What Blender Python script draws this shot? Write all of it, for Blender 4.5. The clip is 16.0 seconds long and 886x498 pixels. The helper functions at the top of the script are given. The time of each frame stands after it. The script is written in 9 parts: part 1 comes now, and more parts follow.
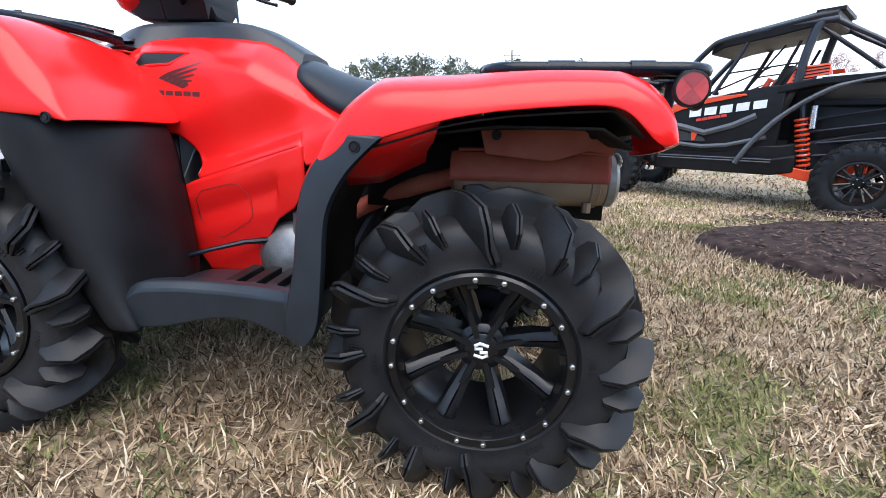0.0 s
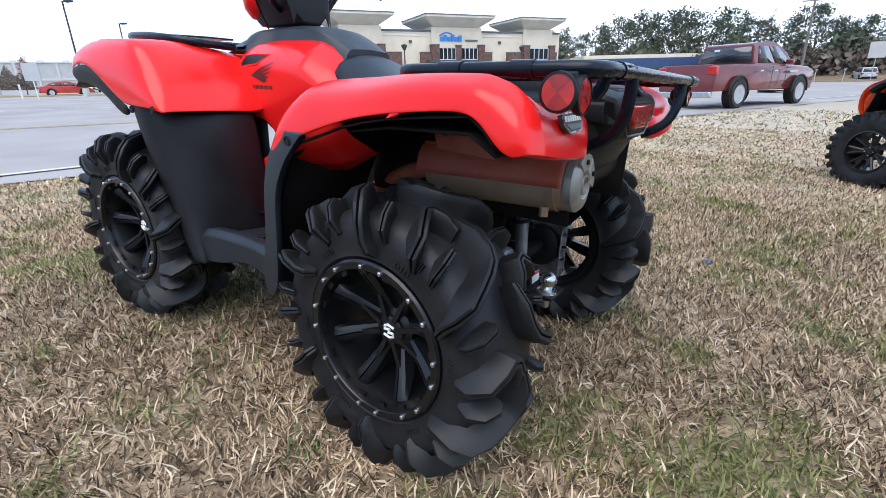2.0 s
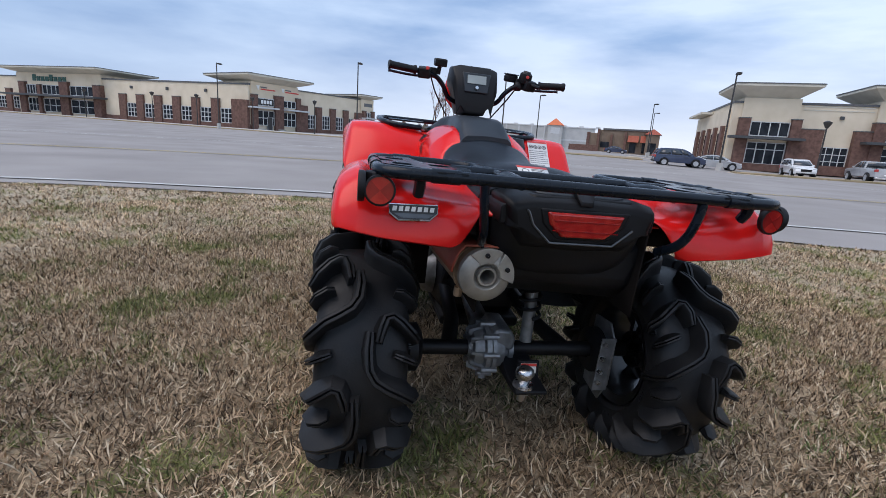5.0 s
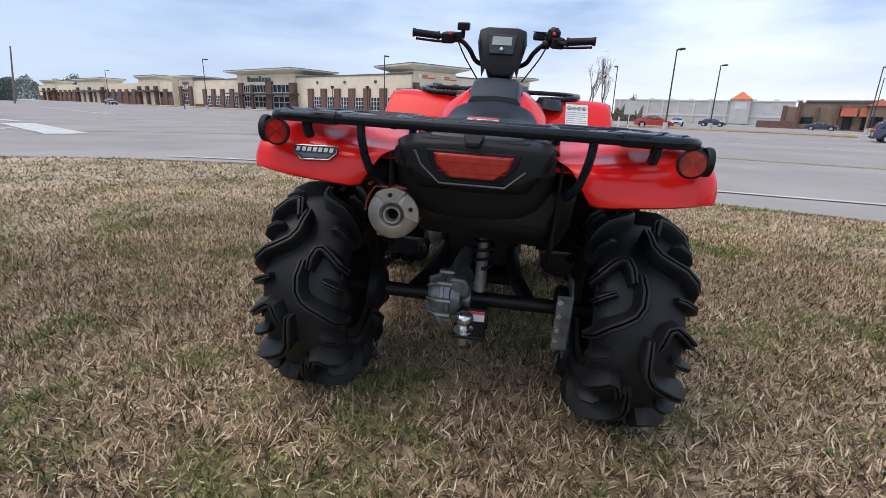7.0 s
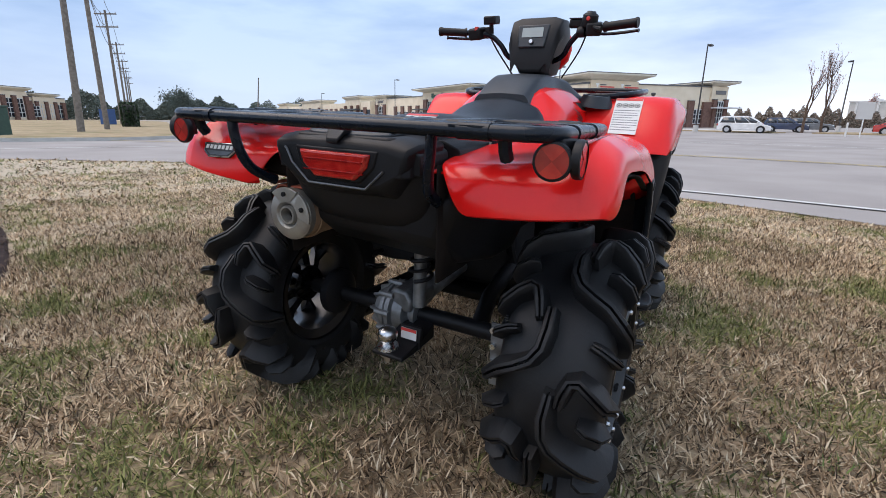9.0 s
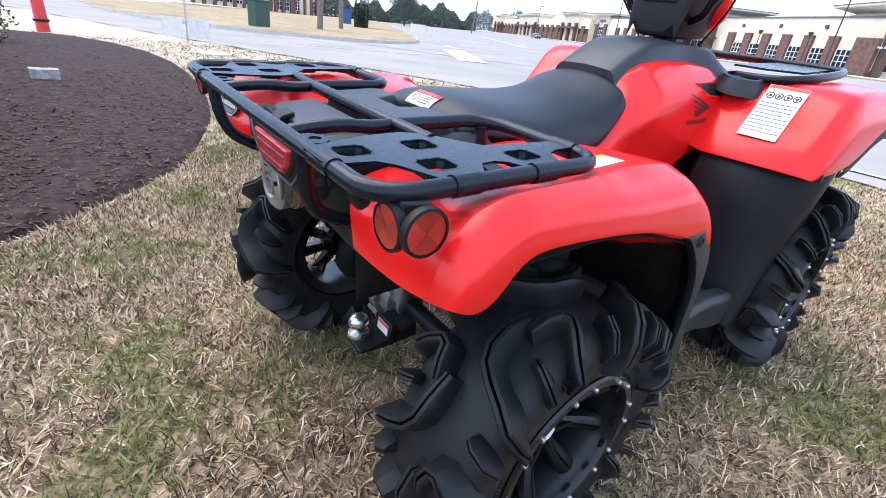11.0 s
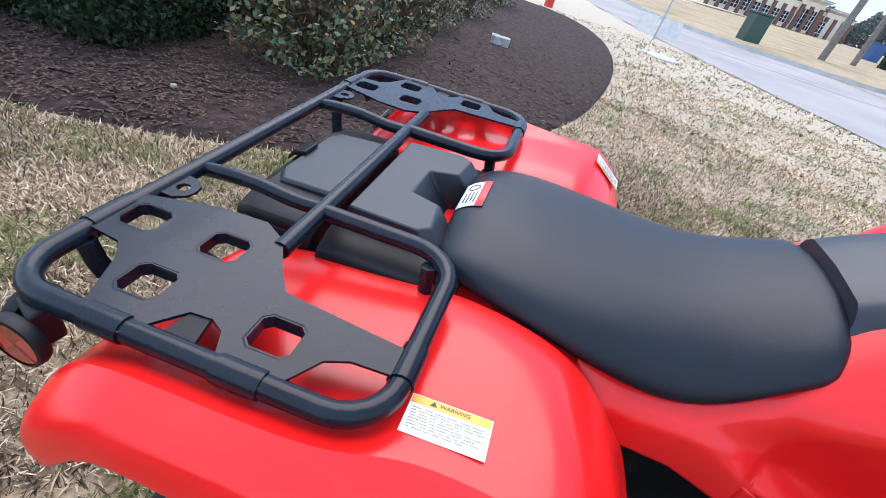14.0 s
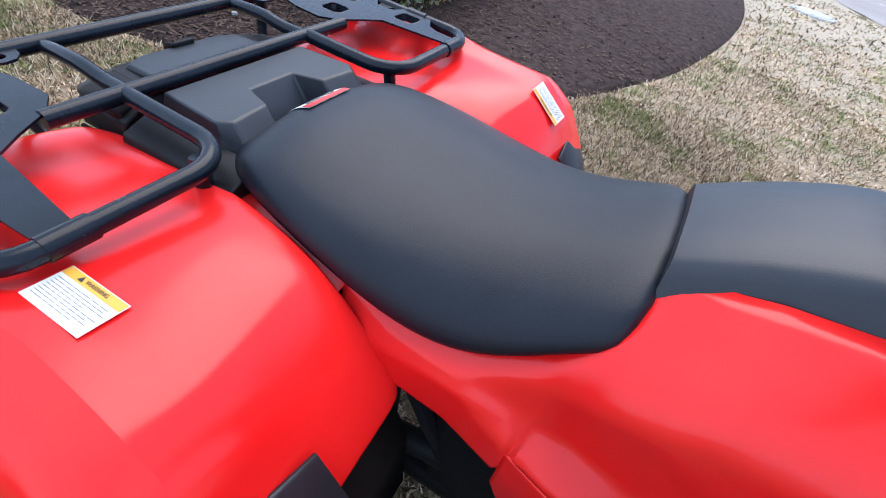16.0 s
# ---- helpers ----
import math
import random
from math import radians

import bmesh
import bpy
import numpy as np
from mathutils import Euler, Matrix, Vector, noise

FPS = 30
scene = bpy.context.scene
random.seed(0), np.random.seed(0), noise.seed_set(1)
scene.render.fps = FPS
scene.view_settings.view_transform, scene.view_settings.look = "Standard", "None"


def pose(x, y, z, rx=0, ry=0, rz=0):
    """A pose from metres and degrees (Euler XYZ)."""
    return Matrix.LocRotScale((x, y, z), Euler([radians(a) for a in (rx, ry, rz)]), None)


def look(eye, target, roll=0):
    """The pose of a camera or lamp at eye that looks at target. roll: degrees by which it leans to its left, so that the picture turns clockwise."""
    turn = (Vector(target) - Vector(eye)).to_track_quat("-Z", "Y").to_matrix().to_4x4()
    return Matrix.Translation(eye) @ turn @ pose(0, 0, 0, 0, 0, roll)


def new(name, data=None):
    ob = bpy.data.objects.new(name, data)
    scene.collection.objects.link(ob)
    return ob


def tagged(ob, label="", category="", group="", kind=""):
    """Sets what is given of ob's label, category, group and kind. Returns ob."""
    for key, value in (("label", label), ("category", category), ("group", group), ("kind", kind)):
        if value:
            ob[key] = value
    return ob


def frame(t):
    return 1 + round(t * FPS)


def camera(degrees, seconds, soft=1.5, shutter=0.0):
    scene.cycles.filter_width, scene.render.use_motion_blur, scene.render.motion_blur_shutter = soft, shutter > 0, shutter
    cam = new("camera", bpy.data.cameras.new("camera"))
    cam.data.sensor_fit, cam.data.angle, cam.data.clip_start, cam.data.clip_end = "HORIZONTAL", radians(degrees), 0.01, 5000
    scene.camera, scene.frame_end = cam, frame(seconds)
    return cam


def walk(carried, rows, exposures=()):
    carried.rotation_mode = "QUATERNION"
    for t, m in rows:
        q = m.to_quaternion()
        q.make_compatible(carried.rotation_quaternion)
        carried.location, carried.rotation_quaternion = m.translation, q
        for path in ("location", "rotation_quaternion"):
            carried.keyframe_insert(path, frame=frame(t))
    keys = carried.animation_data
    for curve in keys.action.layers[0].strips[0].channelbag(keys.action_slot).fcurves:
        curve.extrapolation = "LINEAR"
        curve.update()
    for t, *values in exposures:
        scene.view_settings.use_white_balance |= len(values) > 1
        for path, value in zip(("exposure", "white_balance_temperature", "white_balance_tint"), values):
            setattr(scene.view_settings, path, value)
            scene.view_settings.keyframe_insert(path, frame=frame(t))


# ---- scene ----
cam = camera(87.2, 16.0, soft=0.6)
PATH = [
    (0, pose(0.064, -1.482, 0.873, 73.81, 0.58, 7.58)),
    (0.5, pose(0.227, -1.495, 0.879, 72.50, 0.67, 10.41)),
    (1, pose(0.406, -1.467, 0.904, 71.43, 1.29, 16.02)),
    (1.5, pose(0.585, -1.385, 0.914, 70.48, 2.09, 24.94)),
    (2, pose(0.727, -1.276, 0.932, 70.44, 1.37, 35.80)),
    (2.5, pose(0.926, -1.180, 0.986, 72.28, 0.23, 44.89)),
    (3, pose(1.038, -1.054, 1.016, 74.84, -0.53, 52.60)),
    (3.5, pose(1.159, -0.923, 1.022, 76.16, -1.19, 58.81)),
    (4, pose(1.294, -0.801, 1.025, 76.99, -1.89, 65.47)),
    (4.5, pose(1.350, -0.654, 1.020, 77.35, -2.94, 72.40)),
    (4.7, pose(1.382, -0.601, 1.018, 77.31, -3.26, 75.48)),
    (6.8, pose(1.585, 0.061, 0.970, 74.37, -2.71, 96.35)),
    (7, pose(1.563, 0.119, 0.954, 74.27, -1.96, 98.19)),
    (7.5, pose(1.492, 0.262, 0.939, 74.51, -0.64, 102.90)),
    (8, pose(1.429, 0.433, 0.925, 75.48, -0.00, 107.76)),
    (8.5, pose(1.321, 0.599, 0.927, 75.86, 0.01, 113.62)),
    (9, pose(1.211, 0.747, 0.929, 75.12, -0.90, 118.82)),
    (9.2, pose(1.165, 0.814, 0.934, 74.27, -1.24, 121.29)),
    (11.3, pose(0.633, 0.988, 1.141, 62.46, -6.85, 146.59)),
    (11.5, pose(0.575, 0.960, 1.165, 60.96, -7.50, 148.83)),
    (12, pose(0.446, 0.919, 1.208, 58.89, -9.08, 156.92)),
    (12.5, pose(0.330, 0.894, 1.257, 56.86, -10.43, 167.03)),
    (13, pose(0.215, 0.808, 1.293, 55.38, -11.88, 176.87)),
    (13.5, pose(0.091, 0.788, 1.318, 55.73, -13.31, -172.77)),
    (14, pose(-0.024, 0.798, 1.334, 54.69, -14.04, -163.47)),
    (14.5, pose(-0.124, 0.739, 1.332, 53.12, -14.29, -157.31)),
    (15, pose(-0.215, 0.685, 1.337, 50.65, -13.70, -153.24)),
    (15.5, pose(-0.341, 0.645, 1.337, 48.21, -13.08, -150.54)),
    (16, pose(-0.447, 0.601, 1.337, 46.64, -12.20, -149.41)),
]
EXPOSURES = [(0.0, 1.42, 6400, 17), (1.5, 1.2, 6300, 17), (2.0, 1.1, 6250, 17), (3.0, 0.2, 6250, 17), (4.5, 0.27, 6400, 19), (7.0, 0.58, 6980, 21), (9.0, 0.71, 6980, 21), (11.5, 1.64, 6300, 22), (12.25, 1.66, 6250, 21), (13.5, 1.40, 6250, 21), (16.0, 1.30, 6250, 20)]
walk(cam, PATH, EXPOSURES)

# ---- sky and sun: a bright overcast ----
world = bpy.data.worlds.new("overcast")
scene.world = world
world.use_nodes = True
wn, wl = world.node_tree.nodes, world.node_tree.links
sky = wn.new("ShaderNodeTexSky")
sky.sky_type = 'NISHITA'
sky.sun_disc = False
sky.sun_elevation, sky.sun_rotation = radians(68), radians(130)
coord = wn.new("ShaderNodeTexCoord")
squash = wn.new("ShaderNodeMapping")
squash.inputs["Scale"].default_value = (1.0, 1.0, 4.5)
wl.new(coord.outputs["Generated"], squash.inputs["Vector"])
cloud = wn.new("ShaderNodeTexNoise")
cloud.inputs["Scale"].default_value, cloud.inputs["Detail"].default_value = 2.3, 7
cloud.inputs["Roughness"].default_value = 0.52
wl.new(squash.outputs[0], cloud.inputs["Vector"])
shade = wn.new("ShaderNodeValToRGB")
shade.color_ramp.elements[0].position, shade.color_ramp.elements[0].color = 0.33, (0.265, 0.445, 0.69, 1)
shade.color_ramp.elements[1].position, shade.color_ramp.elements[1].color = 0.62, (0.665, 0.84, 1.0, 1)
wl.new(cloud.outputs["Fac"], shade.inputs[0])
# paler towards the horizon
split = wn.new("ShaderNodeSeparateXYZ")
wl.new(coord.outputs["Generated"], split.inputs[0])
low = wn.new("ShaderNodeMapRange")
low.inputs["From Min"].default_value, low.inputs["From Max"].default_value = 0.0, 0.22
low.inputs["To Min"].default_value, low.inputs["To Max"].default_value = 0.75, 0.0
wl.new(split.outputs["Z"], low.inputs["Value"])
pale = wn.new("ShaderNodeMixRGB")
pale.inputs[2].default_value = (0.88, 0.95, 1.0, 1)
wl.new(low.outputs[0], pale.inputs[0])
wl.new(shade.outputs[0], pale.inputs[1])
clear = wn.new("ShaderNodeMixRGB")
clear.blend_type = 'ADD'
clear.inputs[0].default_value = 0.012
wl.new(pale.outputs[0], clear.inputs[1])
wl.new(sky.outputs[0], clear.inputs[2])
# the cloud is thinner, and so brighter, over one side
side = wn.new("ShaderNodeVectorMath")
side.operation = 'DOT_PRODUCT'
side.inputs[1].default_value = (0.45, 0.89, 0.0)
wl.new(coord.outputs["Generated"], side.inputs[0])
lift = wn.new("ShaderNodeValToRGB")
lift.color_ramp.elements[0].position, lift.color_ramp.elements[0].color = 0.05, (0.52, 0.615, 0.715, 1)
lift.color_ramp.elements[1].position, lift.color_ramp.elements[1].color = 0.95, (1.0, 1.0, 0.985, 1)
lift.color_ramp.elements.new(0.45).color = (0.81, 0.835, 0.865, 1)
half = wn.new("ShaderNodeMath")
half.operation = 'MULTIPLY_ADD'
half.inputs[1].default_value, half.inputs[2].default_value = 0.5, 0.5
wl.new(side.outputs["Value"], half.inputs[0])
wl.new(half.outputs[0], lift.inputs[0])
glow = wn.new("ShaderNodeMixRGB")
glow.blend_type = 'MULTIPLY'
glow.inputs[0].default_value = 1.0
wl.new(clear.outputs[0], glow.inputs[1])
wl.new(lift.outputs[0], glow.inputs[2])
wl.new(glow.outputs[0], wn["Background"].inputs[0])
wn["Background"].inputs[1].default_value = 0.92

sun_lamp = new("sun", bpy.data.lights.new("sun", 'SUN'))
sun_lamp.data.energy, sun_lamp.data.angle, sun_lamp.data.color = 1.45, radians(60), (1.0, 0.925, 0.80)
sun_lamp.matrix_world = look((0, 0, 30), (-5, 16, 0))

# ---- materials ----
def mat(name, base, rough=0.5, metal=0.0, base2=None, scale=8.0, grain=0.0, grain_scale=120.0, coat=0.0, blend=(0.35, 0.65), spread=0.0, detail=5, spec=0.5, rough_var=0.0):
    """A surface: two base colours mixed by noise, a finer bump, an optional clear coat; spread varies each object's tone."""
    m = bpy.data.materials.new(name)
    m.use_nodes = True
    nt = m.node_tree
    b = nt.nodes["Principled BSDF"]
    b.inputs["Roughness"].default_value, b.inputs["Metallic"].default_value = rough, metal
    b.inputs["Coat Weight"].default_value = coat
    b.inputs["Coat Roughness"].default_value = 0.08
    b.inputs["Specular IOR Level"].default_value = spec
    tc = nt.nodes.new("ShaderNodeTexCoord")
    n = nt.nodes.new("ShaderNodeTexNoise")
    n.inputs["Scale"].default_value, n.inputs["Detail"].default_value = scale, detail
    nt.links.new(tc.outputs["Object"], n.inputs["Vector"])
    r = nt.nodes.new("ShaderNodeValToRGB")
    r.color_ramp.elements[0].position, r.color_ramp.elements[1].position = blend
    r.color_ramp.elements[0].color = (*base, 1)
    r.color_ramp.elements[1].color = (*(base2 or [min(1, c * 1.18 + 0.004) for c in base]), 1)
    nt.links.new(n.outputs["Fac"], r.inputs[0])
    last = r.outputs[0]
    if spread:
        info = nt.nodes.new("ShaderNodeObjectInfo")
        mr = nt.nodes.new("ShaderNodeMapRange")
        mr.inputs["To Min"].default_value, mr.inputs["To Max"].default_value = 1 - spread, 1 + spread
        nt.links.new(info.outputs["Random"], mr.inputs["Value"])
        hsv = nt.nodes.new("ShaderNodeHueSaturation")
        nt.links.new(mr.outputs[0], hsv.inputs["Value"])
        nt.links.new(last, hsv.inputs["Color"])
        last = hsv.outputs[0]
    nt.links.new(last, b.inputs["Base Color"])
    if rough_var:
        rr = nt.nodes.new("ShaderNodeMapRange")
        rr.inputs["To Min"].default_value, rr.inputs["To Max"].default_value = max(0.03, rough - rough_var), min(1, rough + rough_var)
        nt.links.new(n.outputs["Fac"], rr.inputs["Value"])
        nt.links.new(rr.outputs[0], b.inputs["Roughness"])
    if grain:
        g = nt.nodes.new("ShaderNodeTexNoise")
        g.inputs["Scale"].default_value, g.inputs["Detail"].default_value = grain_scale, 3
        nt.links.new(tc.outputs["Object"], g.inputs["Vector"])
        bump = nt.nodes.new("ShaderNodeBump")
        bump.inputs["Strength"].default_value, bump.inputs["Distance"].default_value = grain, 0.004
        nt.links.new(g.outputs["Fac"], bump.inputs["Height"])
        nt.links.new(bump.outputs[0], b.inputs["Normal"])
    return m


def glass(name, tint, rough=0.05):
    m = mat(name, tint, rough, 0.0, scale=3.0, spec=0.8)
    m.node_tree.nodes["Principled BSDF"].inputs["Transmission Weight"].default_value = 0.0
    return m


RED = mat("red plastic", (0.80, 0.012, 0.010), 0.22, base2=(0.86, 0.018, 0.015), scale=4, grain=0.012, grain_scale=260, coat=0.10, rough_var=0.05, spec=0.36)
GREY = mat("dark grey plastic", (0.0110, 0.0152, 0.0205), 0.42, base2=(0.0170, 0.0228, 0.0300), scale=9, grain=0.10, grain_scale=700, rough_var=0.08)
BLACK = mat("black plastic", (0.006, 0.006, 0.007), 0.48, base2=(0.012, 0.012, 0.014), scale=7, grain=0.08, grain_scale=500, rough_var=0.1, spec=0.26)
VINYL = mat("seat vinyl", (0.0022, 0.0048, 0.0092), 0.42, base2=(0.0040, 0.0080, 0.0140), scale=12, grain=0.12, grain_scale=700, spec=0.34)
RUBBER = mat("tyre rubber", (0.0075, 0.008, 0.0095), 0.50, base2=(0.019, 0.019, 0.020), scale=9, grain=0.14, grain_scale=160, rough_var=0.14, spec=0.32)
TUBE = mat("black powder coat", (0.0032, 0.0060, 0.0105), 0.27, base2=(0.0062, 0.0108, 0.0180), scale=14, grain=0.05, grain_scale=500, coat=0.10, rough_var=0.07, spec=0.24)
RIM = mat("satin black wheel paint", (0.004, 0.004, 0.005), 0.32, base2=(0.008, 0.008, 0.009), scale=9, coat=0.15, spec=0.4)
SPOKE = mat("wheel spoke face", (0.004, 0.0045, 0.006), 0.38, base2=(0.008, 0.009, 0.011), scale=25, coat=0.08, spec=0.4)
LINER = mat("matt black liner", (0.010, 0.0085, 0.008), 0.85, base2=(0.022, 0.017, 0.015), scale=9, grain=0.1, grain_scale=300, spec=0.1)
STEEL = mat("bright steel", (0.55, 0.56, 0.57), 0.28, 1.0, scale=30, rough_var=0.1)
CASTING = mat("cast aluminium", (0.16, 0.165, 0.17), 0.5, 0.7, base2=(0.30, 0.31, 0.32), scale=18, grain=0.2, grain_scale=200)
MUFFLER = mat("dusty muffler steel", (0.24, 0.150, 0.095), 0.45, 0.35, base2=(0.44, 0.30, 0.19), scale=5, grain=0.1, grain_scale=120, rough_var=0.15)
TIP = mat("heat-stained muffler cap", (0.26, 0.245, 0.22), 0.45, 0.6, base2=(0.40, 0.375, 0.33), scale=16, grain=0.15, grain_scale=150)
SHIELD = mat("brown-red heat shield", (0.32, 0.062, 0.036), 0.5, base2=(0.42, 0.125, 0.075), scale=8, grain=0.1, spec=0.2)
LENS = mat("red lens", (0.42, 0.012, 0.010), 0.12, base2=(0.55, 0.03, 0.02), scale=40, coat=0.6, grain=0.12, grain_scale=220)
LENS2 = mat("dark red lens", (0.25, 0.006, 0.006), 0.15, base2=(0.34, 0.015, 0.012), scale=40, coat=0.6, grain=0.12, grain_scale=220)
SATIN = mat("dark satin trim", (0.10, 0.105, 0.11), 0.3, 0.5, scale=20)
WHITE = mat("white print", (0.78, 0.79, 0.78), 0.45, scale=20)
PAPER = mat("white label", (0.72, 0.73, 0.71), 0.4, base2=(0.78, 0.78, 0.76), scale=9)
INK = mat("black print", (0.03, 0.03, 0.03), 0.5)
INKGREY = mat("grey print", (0.12, 0.125, 0.13), 0.5)
YELLOW = mat("yellow print", (0.74, 0.37, 0.045), 0.45)
REDINK = mat("red print", (0.62, 0.05, 0.04), 0.45)
ORANGE = mat("orange paint", (0.78, 0.060, 0.014), 0.32, base2=(0.84, 0.080, 0.018), scale=6, coat=0.3)
GREYPAINT = mat("grey body paint", (0.16, 0.165, 0.17), 0.35, coat=0.3)


# ---- building blocks ----
def part(name, bm, material, parent, label="", sub=0, solid=0.0, bevel=0.0, smooth=True, at=None, keep_sharp=False):
    """Links a bmesh, or shared mesh data, as one mesh object under a thing or part."""
    if isinstance(bm, bmesh.types.BMesh):
        bmesh.ops.recalc_face_normals(bm, faces=bm.faces)
        me = bpy.data.meshes.new(name)
        bm.to_mesh(me)
        bm.free()
        me.materials.append(material)
        if smooth and not keep_sharp:
            me.shade_smooth()
    else:
        me = bm
    ob = new(name, me)
    ob.parent = parent
    if at is not None:
        ob.matrix_basis = at
    if solid:
        s = ob.modifiers.new("thickness", 'SOLIDIFY')
        s.thickness, s.offset = solid, 0.0
    if bevel:
        b = ob.modifiers.new("edges", 'BEVEL')
        b.width, b.segments, b.limit_method, b.angle_limit = bevel, 2, 'ANGLE', radians(35)
    if sub:
        u = ob.modifiers.new("round", 'SUBSURF')
        u.levels = u.render_levels = sub
    if smooth and isinstance(ob.data, bpy.types.Mesh) and not sub:
        ob.data.set_sharp_from_angle(angle=radians(38))
    if label:
        ob["label"] = label
    return ob


def sheet(rows, bm=None):
    bm = bm or bmesh.new()
    v = [[bm.verts.new(p) for p in row] for row in rows]
    for a, b in zip(v, v[1:]):
        for i in range(len(a) - 1):
            bm.faces.new((a[i], a[i + 1], b[i + 1], b[i]))
    return bm


def creased(rows, cols, across):
    """A sheet whose given columns and rows keep a crisp edge when rounded."""
    bm = bmesh.new()
    layer = bm.edges.layers.float.new("crease_edge")
    v = [[bm.verts.new(p) for p in row] for row in rows]
    for a, b in zip(v, v[1:]):
        for i in range(len(a) - 1):
            bm.faces.new((a[i], a[i + 1], b[i + 1], b[i])).smooth = True
    for c, k in cols.items():
        for a, b in zip(v, v[1:]):
            e = bm.edges.get((a[c], b[c]))
            e[layer] = k
            e.smooth = k < 0.75
    for r, k in across.items():
        for p, q in zip(v[r], v[r][1:]):
            e = bm.edges.get((p, q))
            e[layer] = k
            e.smooth = k < 0.75
    return bm


def loft(rings, caps=True, bm=None):
    bm = bm or bmesh.new()
    v = [[bm.verts.new(p) for p in ring] for ring in rings]
    n = len(v[0])
    for a, b in zip(v, v[1:]):
        for i in range(n):
            bm.faces.new((a[i], a[(i + 1) % n], b[(i + 1) % n], b[i]))
    if caps:
        bm.faces.new(list(reversed(v[0])))
        bm.faces.new(v[-1])
    return bm


def rounded(points, n=6):
    """Catmull-Rom through the points."""
    p = [Vector(q) for q in points]
    out = []
    for i in range(len(p) - 1):
        a, b, c, d = p[max(i - 1, 0)], p[i], p[i + 1], p[min(i + 2, len(p) - 1)]
        for k in range(n):
            t = k / n
            out.append(0.5 * (2 * b + (c - a) * t + (2 * a - 5 * b + 4 * c - d) * t * t + (3 * b - a - 3 * c + d) * t ** 3))
    out.append(p[-1])
    return out


def tube(points, r, seg=10, bm=None, closed=False, flat=1.0):
    p = [Vector(q) for q in points]
    n = len(p)
    radii = r if isinstance(r, (list, tuple)) else [r] * n
    rings, side = [], None
    for i in range(n):
        a = p[i - 1] if (i or closed) else p[0]
        b = p[(i + 1) % n] if (i < n - 1 or closed) else p[-1]
        d = (b - a).normalized()
        if side is None:
            side = d.cross(Vector((0, 0, 1)) if abs(d.z) < 0.9 else Vector((0, 1, 0))).normalized()
        side = (side - d * side.dot(d)).normalized()
        up = side.cross(d)
        rings.append([p[i] + radii[i] * (math.cos(2 * math.pi * k / seg) * side + flat * math.sin(2 * math.pi * k / seg) * up) for k in range(seg)])
    if closed:
        rings.append(rings[0])
        bm = bm or bmesh.new()
        v = [[bm.verts.new(q) for q in ring] for ring in rings[:-1]]
        v.append(v[0])
        for a, b in zip(v, v[1:]):
            for k in range(seg):
                bm.faces.new((a[k], a[(k + 1) % seg], b[(k + 1) % seg], b[k]))
        return bm
    return loft(rings, True, bm)


def box(x0, x1, y0, y1, z0, z1, bm=None, m=None):
    bm = bm or bmesh.new()
    t = Matrix.LocRotScale(((x0 + x1) / 2, (y0 + y1) / 2, (z0 + z1) / 2), None, (abs(x1 - x0), abs(y1 - y0), abs(z1 - z0)))
    bmesh.ops.create_cube(bm, size=1, matrix=(m @ t) if m else t)
    return bm


def prism(poly, axis, a, b, bm=None):
    """A polygon in the plane across an axis, pulled from a to b along it."""
    def at(p, c):
        return {"x": (c, p[0], p[1]), "y": (p[0], c, p[1]), "z": (p[0], p[1], c)}[axis]
    return loft([[at(p, a) for p in poly], [at(p, b) for p in poly]], True, bm)


def lathe(profile, m, seg=32, bm=None):
    """Revolves (radius, height) pairs about the z of m; the profile stays open."""
    bm = bm or bmesh.new()
    rows = [[m @ Vector((r * math.cos(2 * math.pi * k / seg), r * math.sin(2 * math.pi * k / seg), h)) for k in range(seg)] for r, h in profile]
    v = [[bm.verts.new(q) for q in row] for row in rows]
    for a, b in zip(v, v[1:]):
        for k in range(seg):
            bm.faces.new((a[k], a[(k + 1) % seg], b[(k + 1) % seg], b[k]))
    return bm


def plate(outline, holes, z, bm=None):
    """A flat plate in x and y with holes."""
    bm = bm or bmesh.new()
    edges = []
    for loop in (outline, *holes):
        v = [bm.verts.new((x, y, z)) for x, y in loop]
        edges += [bm.edges.new((a, b)) for a, b in zip(v, v[1:] + v[:1])]
    bmesh.ops.triangle_fill(bm, use_beauty=True, use_dissolve=False, edges=edges)
    return bm


def mirrored(points, s):
    return [(x, s * y, z) for x, y, z in points]


def thing(name, label, category, m=None, group="", kind=""):
    ob = new(name)
    ob.empty_display_size = 0.1
    if m is not None:
        ob.matrix_world = m
    return tagged(ob, label, category, group, kind)


def mesh_of(name, bm, material, smooth=True):
    bmesh.ops.recalc_face_normals(bm, faces=bm.faces)
    me = bpy.data.meshes.new(name)
    bm.to_mesh(me)
    bm.free()
    me.materials.append(material)
    if smooth:
        me.shade_smooth()
        me.set_sharp_from_angle(angle=radians(38))
    return me

# ---- the lie of the land: one sheet of turf to the horizon, the road let into it ----
EDGE = [(30, 75), (9, 38), (4.7, 27.8), (-0.8, 15.3), (-3.0, 8.1), (-4.5, 4.2), (-6.4, 0.3), (-6.9, -3.0), (-7.0, -6.0), (-6.3, -9.0), (-4.6, -12.5), (-2.2, -18.0), (0.2, -25.0), (4.0, -34.0), (14.0, -52.0), (40, -90)]


def smooth_line(points, n=8):
    return [tuple(p[:2]) for p in rounded([(x, y, 0) for x, y in points], n)]


KERB = smooth_line(EDGE)


